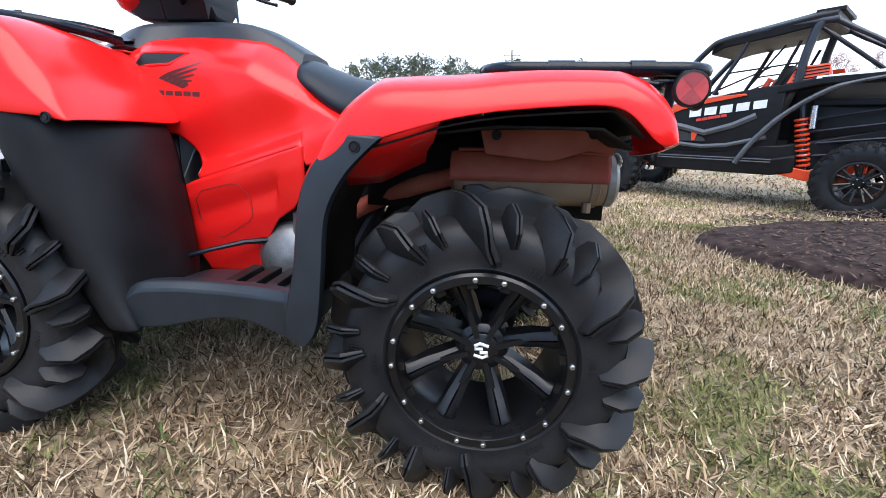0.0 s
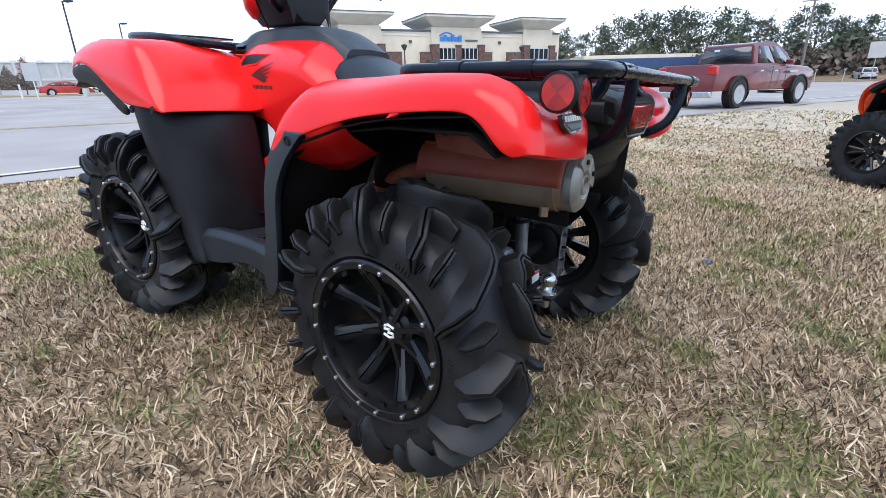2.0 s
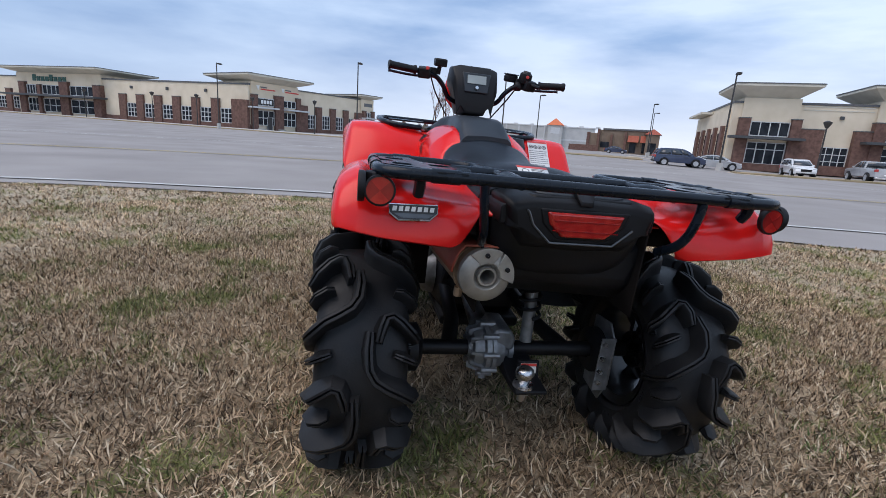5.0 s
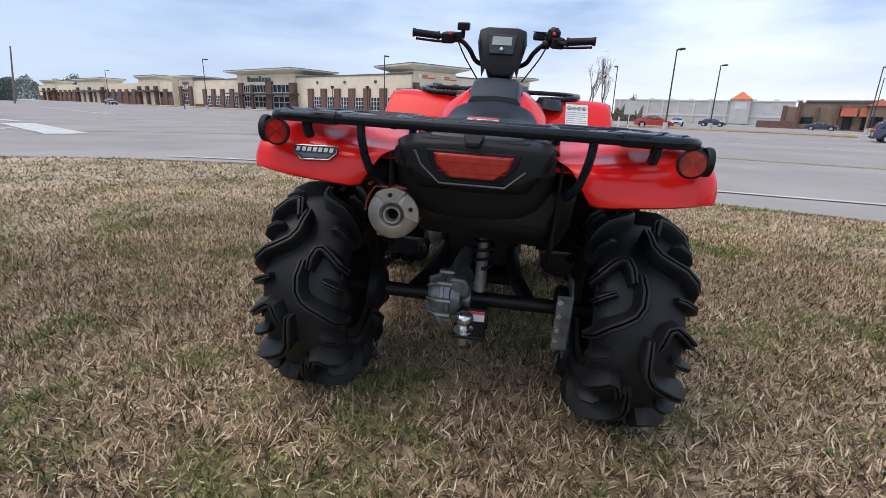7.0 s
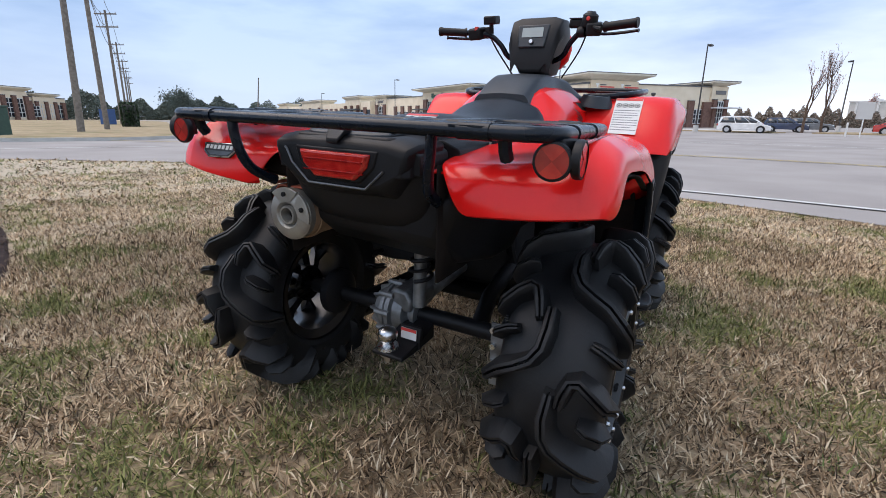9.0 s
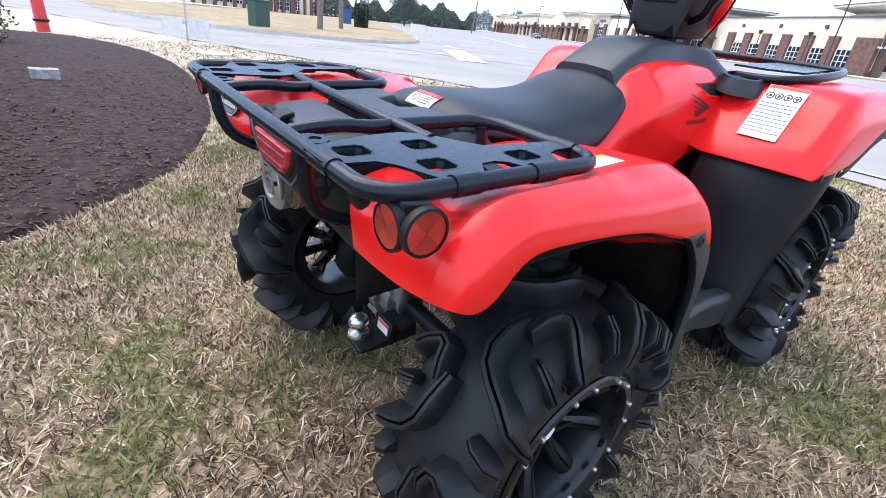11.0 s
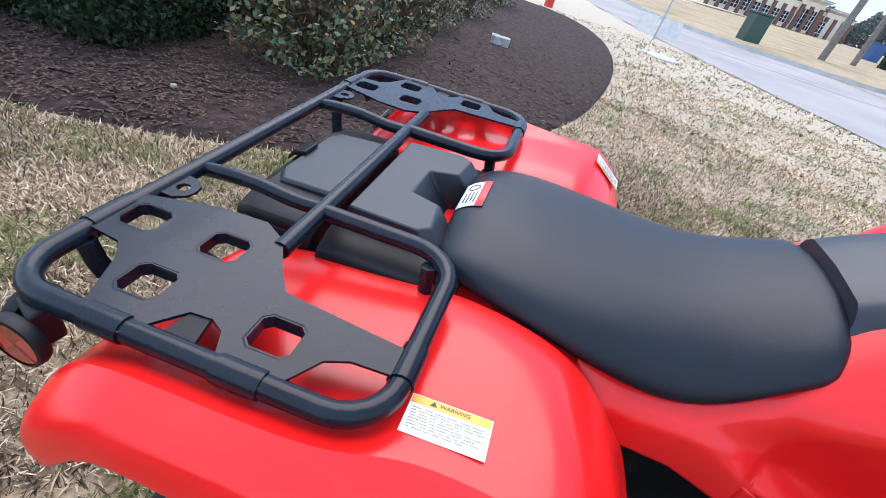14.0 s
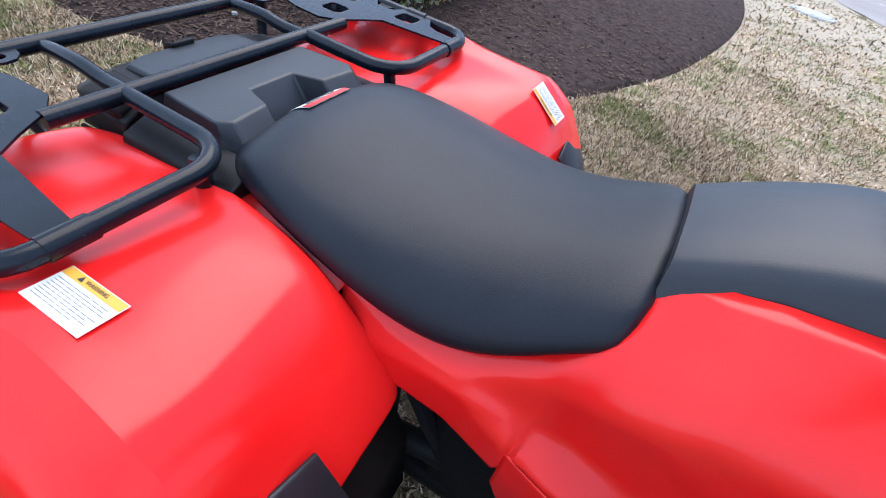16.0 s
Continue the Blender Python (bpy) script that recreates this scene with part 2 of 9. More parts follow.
def edge_x(y):
    """Where the verge ends and the road begins, by y."""
    pts = KERB
    if y >= pts[0][1]:
        return pts[0][0] + (y - pts[0][1]) * 0.55
    for (xa, ya), (xb, yb) in zip(pts, pts[1:]):
        if yb <= y <= ya:
            return xa + (xb - xa) * (ya - y) / max(ya - yb, 1e-6)
    return pts[-1][0] + (pts[-1][1] - y) * 0.68


def far_rise(x, y):
    """The land climbs gently beyond the road, towards the parade and the store."""
    return 0.014 * max(0.0, min(220.0, -x) - 12.0) * max(0.0, min(1.0, (0.95 - y / max(1.0, -x)) / 0.3)) if x < 0 else 0.0


def turf_z(x, y):
    z = 0.020 * noise.noise((x * 0.45, y * 0.45, 3.0)) + 0.008 * noise.noise((x * 2.1, y * 2.1, 7.0))
    # the bike stands a little nose-up on a low rise of the verge
    rise = max(0.0, min(1.0, (-x - 0.25) / 0.8)) * math.exp(-((x + 1.25) / 1.1) ** 4) * math.exp(-(y / 1.0) ** 4)
    near = math.exp(-((x + 0.6) / 1.8) ** 4 - (y / 1.3) ** 4)
    z = z * (1 - 0.75 * near) + rise * 0.060 - near * 0.030 * y + 0.004
    # a shallow dip where the buggy stands
    z -= 0.175 * math.exp(-((x - 2.6) ** 2 + (y - 4.9) ** 2) / 6.5)
    # falls to the road
    d = x - edge_x(y)
    if d < 0.6:
        z = z * max(0.0, min(1, d / 0.6)) - (0.06 if d < 0 else 0.06 * (1 - d / 0.6)) + (far_rise(x, y) if d < 0 else 0.0)
    return z


def spaced(fine, step, far):
    out = list(np.arange(-fine, fine + 1e-6, step))
    v, s = fine, step
    while v < far:
        s *= 1.28
        v += s
        out = [-v] + out + [v]
    return out


XS, YS = spaced(9.0, 0.16, 2600), spaced(9.0, 0.16, 2600)
TURF = mat("dormant turf", (0.160, 0.116, 0.072), 0.95, base2=(0.41, 0.306, 0.198), blend=(0.38, 0.60), scale=16.0, grain=0.9, grain_scale=38, detail=12, spec=0.1)


def patch_colours(m, green, amount, scale):
    """Mixes broad green patches into a turf material."""
    nt = m.node_tree
    b = nt.nodes["Principled BSDF"]
    src = b.inputs["Base Color"].links[0].from_socket
    tc = nt.nodes.new("ShaderNodeTexCoord")
    n = nt.nodes.new("ShaderNodeTexNoise")
    n.inputs["Scale"].default_value, n.inputs["Detail"].default_value, n.inputs["Roughness"].default_value = scale, 5, 0.62
    nt.links.new(tc.outputs["Object"], n.inputs["Vector"])
    r = nt.nodes.new("ShaderNodeValToRGB")
    r.color_ramp.elements[0].position, r.color_ramp.elements[0].color = 0.50, (0, 0, 0, 1)
    r.color_ramp.elements[1].position, r.color_ramp.elements[1].color = 0.70, (amount, amount, amount, 1)
    nt.links.new(n.outputs["Fac"], r.inputs[0])
    mix = nt.nodes.new("ShaderNodeMixRGB")
    mix.inputs[2].default_value = (*green, 1)
    nt.links.new(r.outputs[0], mix.inputs[0])
    nt.links.new(src, mix.inputs[1])
    nt.links.new(mix.outputs[0], b.inputs["Base Color"])
    return m


patch_colours(TURF, (0.14, 0.145, 0.055), 0.4, 0.55)
# dry fuzz that catches the light at a shallow angle
for m in (TURF,):
    b = m.node_tree.nodes["Principled BSDF"]
    b.inputs["Sheen Weight"].default_value, b.inputs["Sheen Roughness"].default_value = 0.9, 0.45
    b.inputs["Sheen Tint"].default_value = (1.0, 0.84, 0.64, 1)
gv = [(x, y, turf_z(x, y)) for y in YS for x in XS]
nx = len(XS)
gf = [(j * nx + i, j * nx + i + 1, (j + 1) * nx + i + 1, (j + 1) * nx + i) for j in range(len(YS) - 1) for i in range(nx - 1)]
gm = bpy.data.meshes.new("ground")
gm.from_pydata(gv, [], gf)
gm.materials.append(TURF)
gm.shade_smooth()
ground = tagged(new("ground", gm), "straw-coloured dormant grass verge with green patches", "ground", kind="structure")

# road and the paved ground beyond it
ASPHALT = mat("worn asphalt", (0.275, 0.254, 0.240), 0.85, base2=(0.345, 0.32, 0.303), scale=0.35, grain=0.5, grain_scale=90, detail=10, spec=0.25)
PAINT = mat("road paint", (0.62, 0.62, 0.60), 0.7, base2=(0.45, 0.45, 0.43), scale=4, grain=0.2, grain_scale=60)
PAINTY = mat("yellow road paint", (0.50, 0.36, 0.12), 0.7, base2=(0.36, 0.30, 0.16), scale=4)
CONCRETE = mat("pale concrete", (0.42, 0.41, 0.39), 0.85, base2=(0.52, 0.51, 0.48), scale=1.5, grain=0.3, grain_scale=40)
rows = []
for x, y in KERB:
    wob = 0.10 * noise.noise((y * 0.9, 1.0, 5.0))
    rows.append([(x + wob, y, -0.030), (x - 6, y - 0.5, -0.022 + far_rise(x - 6, y - 0.5)), (x - 9, y - 0.6, -0.021 + far_rise(x - 9, y - 0.6)), (x - 12, y - 0.7, -0.02 + far_rise(x - 12, y - 0.7)), (x - 16, y - 0.8, -0.02 + far_rise(x - 16, y - 0.8)), (x - 20, y - 1, -0.02 + far_rise(x - 20, y - 1))])
    for q in (0.12, 0.25, 0.4, 0.6, 0.8, 1.0):
        fx, fy = (x - 20) * (1 - q) + (-160 - abs(y) * 0.6) * q, (y - 1) * (1 - q) + y * 2.4 * q
        rows[-1].append((fx, fy, -0.02 + far_rise(fx, fy)))
part("road", sheet(rows), ASPHALT, None)
road = tagged(scene.objects["road"], "wide worn grey asphalt road", "road", kind="structure")


def strip(name, line, off, w, z, material, parent, dash=None):
    """A painted line beside the road's edge."""
    bm = bmesh.new()
    pts = [Vector((x, y, 0)) for x, y in line]
    v = []
    for i, p in enumerate(pts):
        d = (pts[min(i + 1, len(pts) - 1)] - pts[max(i - 1, 0)]).normalized()
        nrm = Vector((d.y, -d.x, 0))
        if nrm.x > 0:
            nrm = -nrm
        a, b = p + nrm * off, p + nrm * (off + w)
        v.append((bm.verts.new((a.x, a.y, z + far_rise(a.x, a.y))), bm.verts.new((b.x, b.y, z + far_rise(b.x, b.y)))))
    for i, (p, q) in enumerate(zip(v, v[1:])):
        if not dash or i % dash[1] < dash[0]:
            bm.faces.new((p[0], p[1], q[1], q[0]))
    return part(name, bm, material, parent, smooth=False)


strip("edge_line", smooth_line([(28.5, 75), (7.6, 38.3), (3.2, 28.2), (-2.2, 15.8), (-4.9, 8.2), (-6.1, 4.0), (-6.95, 1.0), (-7.35, -2.0), (-7.5, -5.0), (-7.4, -7.0)]), 0.0, 0.13, -0.008, PAINT, road)
strip("edge_line", smooth_line([(-4.4, -19.0), (-6.8, -18.3), (-9.5, -17.3), (-12.2, -17.7), (-14.5, -19.2)]), 0.0, 0.13, -0.008, PAINT, road)
strip("centre_line", KERB, 10.2, 0.12, -0.006, PAINTY, road)
strip("centre_line", KERB, 10.5, 0.12, -0.006, PAINTY, road)
strip("far_edge_line", KERB, 22.5, 0.15, -0.006, PAINT, road)
for (x, y), ang, ln, wd in (((-15.0, -18.4), 238, 4.3, 0.62), ((-43.5, -46.4), 236, 17.0, 0.16), ((-19.4, -25.0), 244, 1.7, 0.22)):
    m = pose(x, y, -0.004 + far_rise(x, y), 0, 0, ang)
    q = [(-ln, -wd), (ln, -wd), (ln, wd), (-ln, wd)]
    bm = loft([[m @ Vector((a, b, z + far_rise((m @ Vector((a, b, 0))).x, (m @ Vector((a, b, 0))).y) - far_rise(x, y))) for a, b in q] for z in (0.0, 0.003)])
    part("lane_mark", bm, PAINT, road, smooth=False)

# grassed island across the side road, with its kerb
ISLAND = smooth_line([(-3.0, -31), (-4.6, -27.2), (-8.0, -24.6), (-13.5, -24.0), (-18.5, -27.5), (-26, -40), (-38, -62), (-62, -110), (-40, -130), (-5, -90), (-1.5, -45), (-3.0, -31)], 6)
FARTURF = patch_colours(mat("far turf", (0.30, 0.235, 0.145), 0.95, base2=(0.42, 0.33, 0.215), scale=2.0, grain=0.6, grain_scale=20, detail=8, spec=0.1), (0.12, 0.13, 0.045), 0.7, 0.25)
bm = bmesh.new()
bm.faces.new([bm.verts.new((x, y, 0.14 + far_rise(x, y))) for x, y in ISLAND[:-1]])
bmesh.ops.triangulate(bm, faces=bm.faces)
part("island", bm, FARTURF, None, smooth=False)
island = tagged(scene.objects["island"], "grassed roadside island behind a concrete kerb", "verge", kind="structure")
part("kerb", sheet([[(x, y, -0.03), (x, y, 0.13 + far_rise(x, y)), (x + (-9 - x) * 0.012, y + (-45 - y) * 0.006, 0.145 + far_rise(x, y))] for x, y in ISLAND]), CONCRETE, island, smooth=False)

# far verges and pavements before the buildings
U, NRM = Vector((0.49, 0.872, 0)), Vector((0.872, -0.49, 0))
for o, a, b, d0, d1, mt, nm in ((Vector((-75.5, 4.0, 0)), -130, 6, 2.0, 9.0, CONCRETE, "pavement"), (Vector((-75.5, 4.0, 0)), -130, 10, 9.0, 12.0, FARTURF, "far_verge"), (Vector((-47.0, 41.7, 0)), -2, 60, 13.0, 15.0, FARTURF, "far_verge"), (Vector((-62, 24, 0)), -12, 14, -2, 6, FARTURF, "far_verge")):
    q = [o + U * a + NRM * d0, o + U * b + NRM * d0, o + U * b + NRM * d1, o + U * a + NRM * d1]
    tagged(part(nm, loft([[(p.x, p.y, z + far_rise(p.x, p.y)) for p in q] for z in (-0.06, 0.10)]), mt, None, smooth=False), "pale strip between the road and the shops", "pavement", kind="structure")
# brown bank beyond the road, under the woods
BANK = mat("brown bank", (0.16, 0.115, 0.075), 0.95, base2=(0.24, 0.18, 0.11), scale=0.6, grain=0.5, grain_scale=12, spec=0.1)
rows = [[(30 - 8 * k + dx, 92 + 2 * k + dy, z) for dx, dy, z in ((0, -18, -0.03), (0, -6, 0.5), (0, 10, 1.6), (2, 70, 4.0))] for k in range(-9, 8)]
tagged(part("bank", sheet(rows), BANK, None), "low brown leaf-strewn bank under the woods", "bank", kind="structure")

# mulch beds
MULCH = mat("dark bark mulch", (0.021, 0.0135, 0.0125), 0.9, base2=(0.060, 0.039, 0.034), scale=14, grain=1.0, grain_scale=60, detail=10, spec=0.15)
BED_A = smooth_line([(3.4, -0.95), (2.7, -0.95), (2.0, -1.15), (1.3, -1.5), (0.75, -2.0), (0.25, -2.6), (-0.1, -3.4), (-0.45, -4.6), (-0.75, -6.4), (-0.9, -8.6), (-0.75, -11.0), (-0.2, -13.2), (0.8, -14.6), (2.4, -14.9), (4.5, -13.8), (6.5, -10), (7.0, -5), (6.0, -2.0), (4.6, -1.15), (3.4, -0.95)], 6)
BED_B = smooth_line([(1.45, 1.65), (1.42, 1.95), (1.62, 2.25), (2.0, 2.52), (2.6, 2.75), (3.4, 2.8), (4.2, 2.6), (4.7, 2.0), (4.6, 1.3), (4.0, 0.75), (3.2, 0.55), (2.5, 0.65), (1.95, 0.95), (1.6, 1.3), (1.45, 1.65)], 6)


def bed(name, outline, label):
    cx, cy = sum(p[0] for p in outline) / len(outline), sum(p[1] for p in outline) / len(outline)
    rings = []
    for k, h in ((1.0, -0.02), (0.985, 0.03), (0.95, 0.055), (0.85, 0.075), (0.7, 0.085), (0.5, 0.09), (0.3, 0.095), (0.1, 0.10)):
        rings.append([(cx + (x - cx) * k, cy + (y - cy) * k, turf_z(x, y) * k + h + 0.018 * noise.noise((x * k * 3 + 9, y * k * 3, h * 20))) for x, y in outline[:-1]])
    return tagged(part(name, loft(rings, True), MULCH, None), label, "mulch bed", kind="structure")


bed("mulch_bed", BED_A, "dark brown bark mulch bed under shrubs")
bed("mulch_bed", BED_B, "round dark brown bark mulch bed in the grass")


def soup(name, verts, loops, sizes, material):
    """A mesh from flat arrays."""
    me = bpy.data.meshes.new(name)
    me.vertices.add(len(verts))
    me.vertices.foreach_set("co", np.asarray(verts, np.float32).ravel())
    me.loops.add(len(loops))
    me.loops.foreach_set("vertex_index", np.asarray(loops, np.int32))
    me.polygons.add(len(sizes))
    starts = np.concatenate(([0], np.cumsum(sizes)[:-1])).astype(np.int32)
    me.polygons.foreach_set("loop_start", starts)
    me.update(calc_edges=True)
    me.validate()
    me.materials.append(material)
    return me


rng = np.random.default_rng(11)


def in_poly(poly, x, y):
    hit = np.zeros(len(x), bool)
    for (xa, ya), (xb, yb) in zip(poly, poly[1:] + poly[:1]):
        if ya != yb:
            hit ^= ((ya > y) != (yb > y)) & (x < (xb - xa) * (y - ya) / (yb - ya) + xa)
    return hit


# heights and road edge as tables for the many blades
HY = np.linspace(-40, 60, 2001)
HX = np.array([edge_x(v) for v in HY])
TX = np.linspace(-15, 15, 241)
TZ = np.array([[turf_z(x, y) for x in TX] for y in TX])


def height(x, y):
    fx, fy = (np.clip(x, -14.9, 14.9) + 15) * 8, (np.clip(y, -14.9, 14.9) + 15) * 8
    i, j = fx.astype(int), fy.astype(int)
    u, v = fx - i, fy - j
    return (TZ[j, i] * (1 - u) + TZ[j, i + 1] * u) * (1 - v) + (TZ[j + 1, i] * (1 - u) + TZ[j + 1, i + 1] * u) * v


def blades(count, r0, r1, length, width, clump, flat):
    """Grass tufts on the verge between two distances from the bike."""
    a, r = rng.uniform(0, 2 * np.pi, count), np.sqrt(rng.uniform(r0 ** 2, r1 ** 2, count)) + np.where(rng.uniform(0, 1, count) < 0.5, np.abs(rng.normal(0, 0.35, count)) * (1 if r0 == 0 else -1), 0.0)
    x, y = -0.3 + r * np.cos(a) * 1.05, r * np.sin(a)
    k = rng.integers(0, count, count // clump)
    if clump > 1:
        own = rng.integers(0, len(k), count)
        x, y = x[k][own] + rng.normal(0, 0.030, count), y[k][own] + rng.normal(0, 0.030, count)
    bx = in_poly([(p[0] * 1.0, p[1]) for p in BED_A[:-1]], x, y) | in_poly(BED_B[:-1], x, y)
    ok = ~bx & (x > np.interp(y, HY, HX) + 0.05 + rng.uniform(0, 0.25, count))
    x, y = x[ok], y[ok]
    n = len(x)
    z = height(x, y) - 0.004
    h = rng.uniform(0, 2 * np.pi, n)
    lean = np.radians(np.clip(rng.normal(flat, 18, n), 4, 88))
    L = length * rng.uniform(0.55, 1.5, n)
    w = width * rng.uniform(0.7, 1.3, n)
    dx, dy = np.cos(h), np.sin(h)
    bend = rng.uniform(-0.5, 0.7, n)
    side = np.stack([-dy, dx, rng.uniform(-0.5, 0.5, n)], 1) * (w / 2)[:, None]
    base = np.stack([x, y, z], 1)
    mid = base + np.stack([dx * np.sin(lean) * L * 0.55, dy * np.sin(lean) * L * 0.55, np.cos(lean) * L * 0.55], 1)
    l2 = np.clip(lean + bend, 0.05, 1.75)
    tip = mid + np.stack([dx * np.sin(l2) * L * 0.5 + rng.normal(0, 0.12, n) * L, dy * np.sin(l2) * L * 0.5 + rng.normal(0, 0.12, n) * L, np.cos(l2) * L * 0.5], 1)
    V = np.stack([base, mid + side, tip, mid - side], 1).reshape(-1, 3)
    o = (np.arange(n) * 4)[:, None]
    loops = (o + np.array([[0, 1, 3, 1, 2, 3]])).ravel()
    sizes = np.tile([3, 3], n)
    return V, loops, sizes


def straw_material(name, straws, least, most):
    """Blades of dead and green grass; green grows where the patch noise lies between least and most."""
    m = bpy.data.materials.new(name)
    m.use_nodes = True
    nt = m.node_tree
    b = nt.nodes["Principled BSDF"]
    b.inputs["Roughness"].default_value, b.inputs["Specular IOR Level"].default_value = 0.7, 0.2
    geo = nt.nodes.new("ShaderNodeNewGeometry")
    r = nt.nodes.new("ShaderNodeValToRGB")
    e = r.color_ramp.elements
    e[0].position, e[0].color = 0.0, (*straws[0], 1)
    e[1].position, e[1].color = 1.0, (*straws[-1], 1)
    for p, c in zip((0.28, 0.58, 0.84), straws[1:4]):
        e.new(p).color = (*c, 1)
    nt.links.new(geo.outputs["Random Per Island"], r.inputs[0])
    g = nt.nodes.new("ShaderNodeValToRGB")
    g.color_ramp.elements[0].color, g.color_ramp.elements[1].color = (0.050, 0.066, 0.018, 1), (0.33, 0.32, 0.12, 1)
    nt.links.new(geo.outputs["Random Per Island"], g.inputs[0])
    tc = nt.nodes.new("ShaderNodeTexCoord")
    n = nt.nodes.new("ShaderNodeTexNoise")
    n.inputs["Scale"].default_value, n.inputs["Detail"].default_value, n.inputs["Roughness"].default_value = 1.9, 4, 0.6
    nt.links.new(tc.outputs["Object"], n.inputs["Vector"])
    pr = nt.nodes.new("ShaderNodeMapRange")
    pr.inputs["From Min"].default_value, pr.inputs["From Max"].default_value = least, most
    nt.links.new(n.outputs["Fac"], pr.inputs["Value"])
    # a blade is green where the patch noise beats its own chance
    mul = nt.nodes.new("ShaderNodeMath")
    mul.operation = 'MULTIPLY'
    mul.inputs[1].default_value = 7.31
    nt.links.new(geo.outputs["Random Per Island"], mul.inputs[0])
    fr = nt.nodes.new("ShaderNodeMath")
    fr.operation = 'FRACT'
    nt.links.new(mul.outputs[0], fr.inputs[0])
    cmp = nt.nodes.new("ShaderNodeMath")
    cmp.operation = 'GREATER_THAN'
    nt.links.new(pr.outputs[0], cmp.inputs[0])
    nt.links.new(fr.outputs[0], cmp.inputs[1])
    mix = nt.nodes.new("ShaderNodeMixRGB")
    nt.links.new(cmp.outputs[0], mix.inputs[0])
    nt.links.new(r.outputs[0], mix.inputs[1])
    nt.links.new(g.outputs[0], mix.inputs[2])
    # broad tone changes over the verge
    n2 = nt.nodes.new("ShaderNodeTexNoise")
    n2.inputs["Scale"].default_value, n2.inputs["Detail"].default_value = 0.8, 3
    nt.links.new(tc.outputs["Object"], n2.inputs["Vector"])
    mr = nt.nodes.new("ShaderNodeMapRange")
    mr.inputs["From Min"].default_value, mr.inputs["From Max"].default_value = 0.3, 0.7
    mr.inputs["To Min"].default_value, mr.inputs["To Max"].default_value = 0.72, 1.2
    nt.links.new(n2.outputs["Fac"], mr.inputs["Value"])
    # blade colour brightens away from the bike, making up for dim grazing-angle light
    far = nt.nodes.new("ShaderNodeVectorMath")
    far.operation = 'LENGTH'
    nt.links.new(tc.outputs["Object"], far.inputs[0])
    graded = nt.nodes.new("ShaderNodeMapRange")
    graded.inputs["From Min"].default_value, graded.inputs["From Max"].default_value = 1.5, 6.0
    graded.inputs["To Min"].default_value, graded.inputs["To Max"].default_value = 0.84, 1.15
    nt.links.new(far.outputs["Value"], graded.inputs["Value"])
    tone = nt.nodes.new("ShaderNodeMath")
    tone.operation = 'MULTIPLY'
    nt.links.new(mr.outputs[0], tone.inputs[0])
    nt.links.new(graded.outputs[0], tone.inputs[1])
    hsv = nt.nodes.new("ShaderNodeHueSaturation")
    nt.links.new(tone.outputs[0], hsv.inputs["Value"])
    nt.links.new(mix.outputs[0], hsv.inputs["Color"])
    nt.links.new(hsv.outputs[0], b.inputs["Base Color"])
    return m


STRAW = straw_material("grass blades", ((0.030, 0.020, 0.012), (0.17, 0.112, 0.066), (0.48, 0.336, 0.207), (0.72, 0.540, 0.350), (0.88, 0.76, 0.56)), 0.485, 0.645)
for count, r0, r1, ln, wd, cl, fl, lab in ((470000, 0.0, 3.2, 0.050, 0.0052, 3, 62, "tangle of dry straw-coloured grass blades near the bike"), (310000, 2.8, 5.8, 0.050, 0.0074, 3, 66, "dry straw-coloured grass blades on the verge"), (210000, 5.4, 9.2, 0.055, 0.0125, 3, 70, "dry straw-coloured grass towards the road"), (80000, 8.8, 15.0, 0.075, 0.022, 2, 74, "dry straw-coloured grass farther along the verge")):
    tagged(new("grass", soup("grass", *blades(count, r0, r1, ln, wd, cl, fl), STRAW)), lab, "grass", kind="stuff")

# green weeds in the dormant turf, each a rosette of broad blades
WEED = mat("green weed blades", (0.055, 0.095, 0.020), 0.6, base2=(0.13, 0.19, 0.05), scale=30, spec=0.3)
for wx, wy, wr, wn_ in ((1.40, 1.02, 0.10, 90), (1.50, 0.95, 0.09, 80), (1.62, 0.86, 0.09, 70), (1.66, 0.62, 0.10, 60), (0.10, 1.28, 0.07, 34), (0.22, 1.18, 0.06, 28), (-0.40, 1.08, 0.05, 22), (-0.34, 1.20, 0.04, 16), (-2.3, 3.9, 0.25, 120), (-1.8, 5.1, 0.28, 120), (-0.1, -1.7, 0.10, 60), (0.3, -0.82, 0.06, 30), (-0.72, -0.62, 0.12, 60), (-0.15, -0.72, 0.06, 36), (1.5, 3.6, 0.22, 110), (2.3, 3.1, 0.25, 110)):
    a = rng.uniform(0, 2 * np.pi, wn_)
    bx, by = wx + rng.normal(0, wr * 0.6, wn_), wy + rng.normal(0, wr * 0.6, wn_)
    L = rng.uniform(0.025, 0.055, wn_)
    base = np.stack([bx, by, height(bx, by)], 1)
    d = np.stack([np.cos(a), np.sin(a), np.zeros(wn_)], 1)
    sd = np.stack([-np.sin(a), np.cos(a), np.zeros(wn_)], 1) * 0.0020
    t_ = rng.uniform(0.25, 0.95, wn_)[:, None]
    mid = base + (d * t_ * 0.6 + np.array([0, 0, 0.55])) * L[:, None]
    tip = mid + (d * (t_ + 0.2) * 0.6 + np.array([0, 0, 0.18])) * L[:, None]
    V = np.stack([base - sd, base + sd, mid + sd, mid - sd, tip], 1).reshape(-1, 3)
    o = (np.arange(wn_) * 5)[:, None]
    tagged(new("weed", soup("weed", V, (o + np.array([[0, 1, 2, 3, 3, 2, 4]])).ravel(), np.tile([4, 3], wn_), WEED)), "small tuft of fresh green grass in the verge", "grass", kind="stuff")
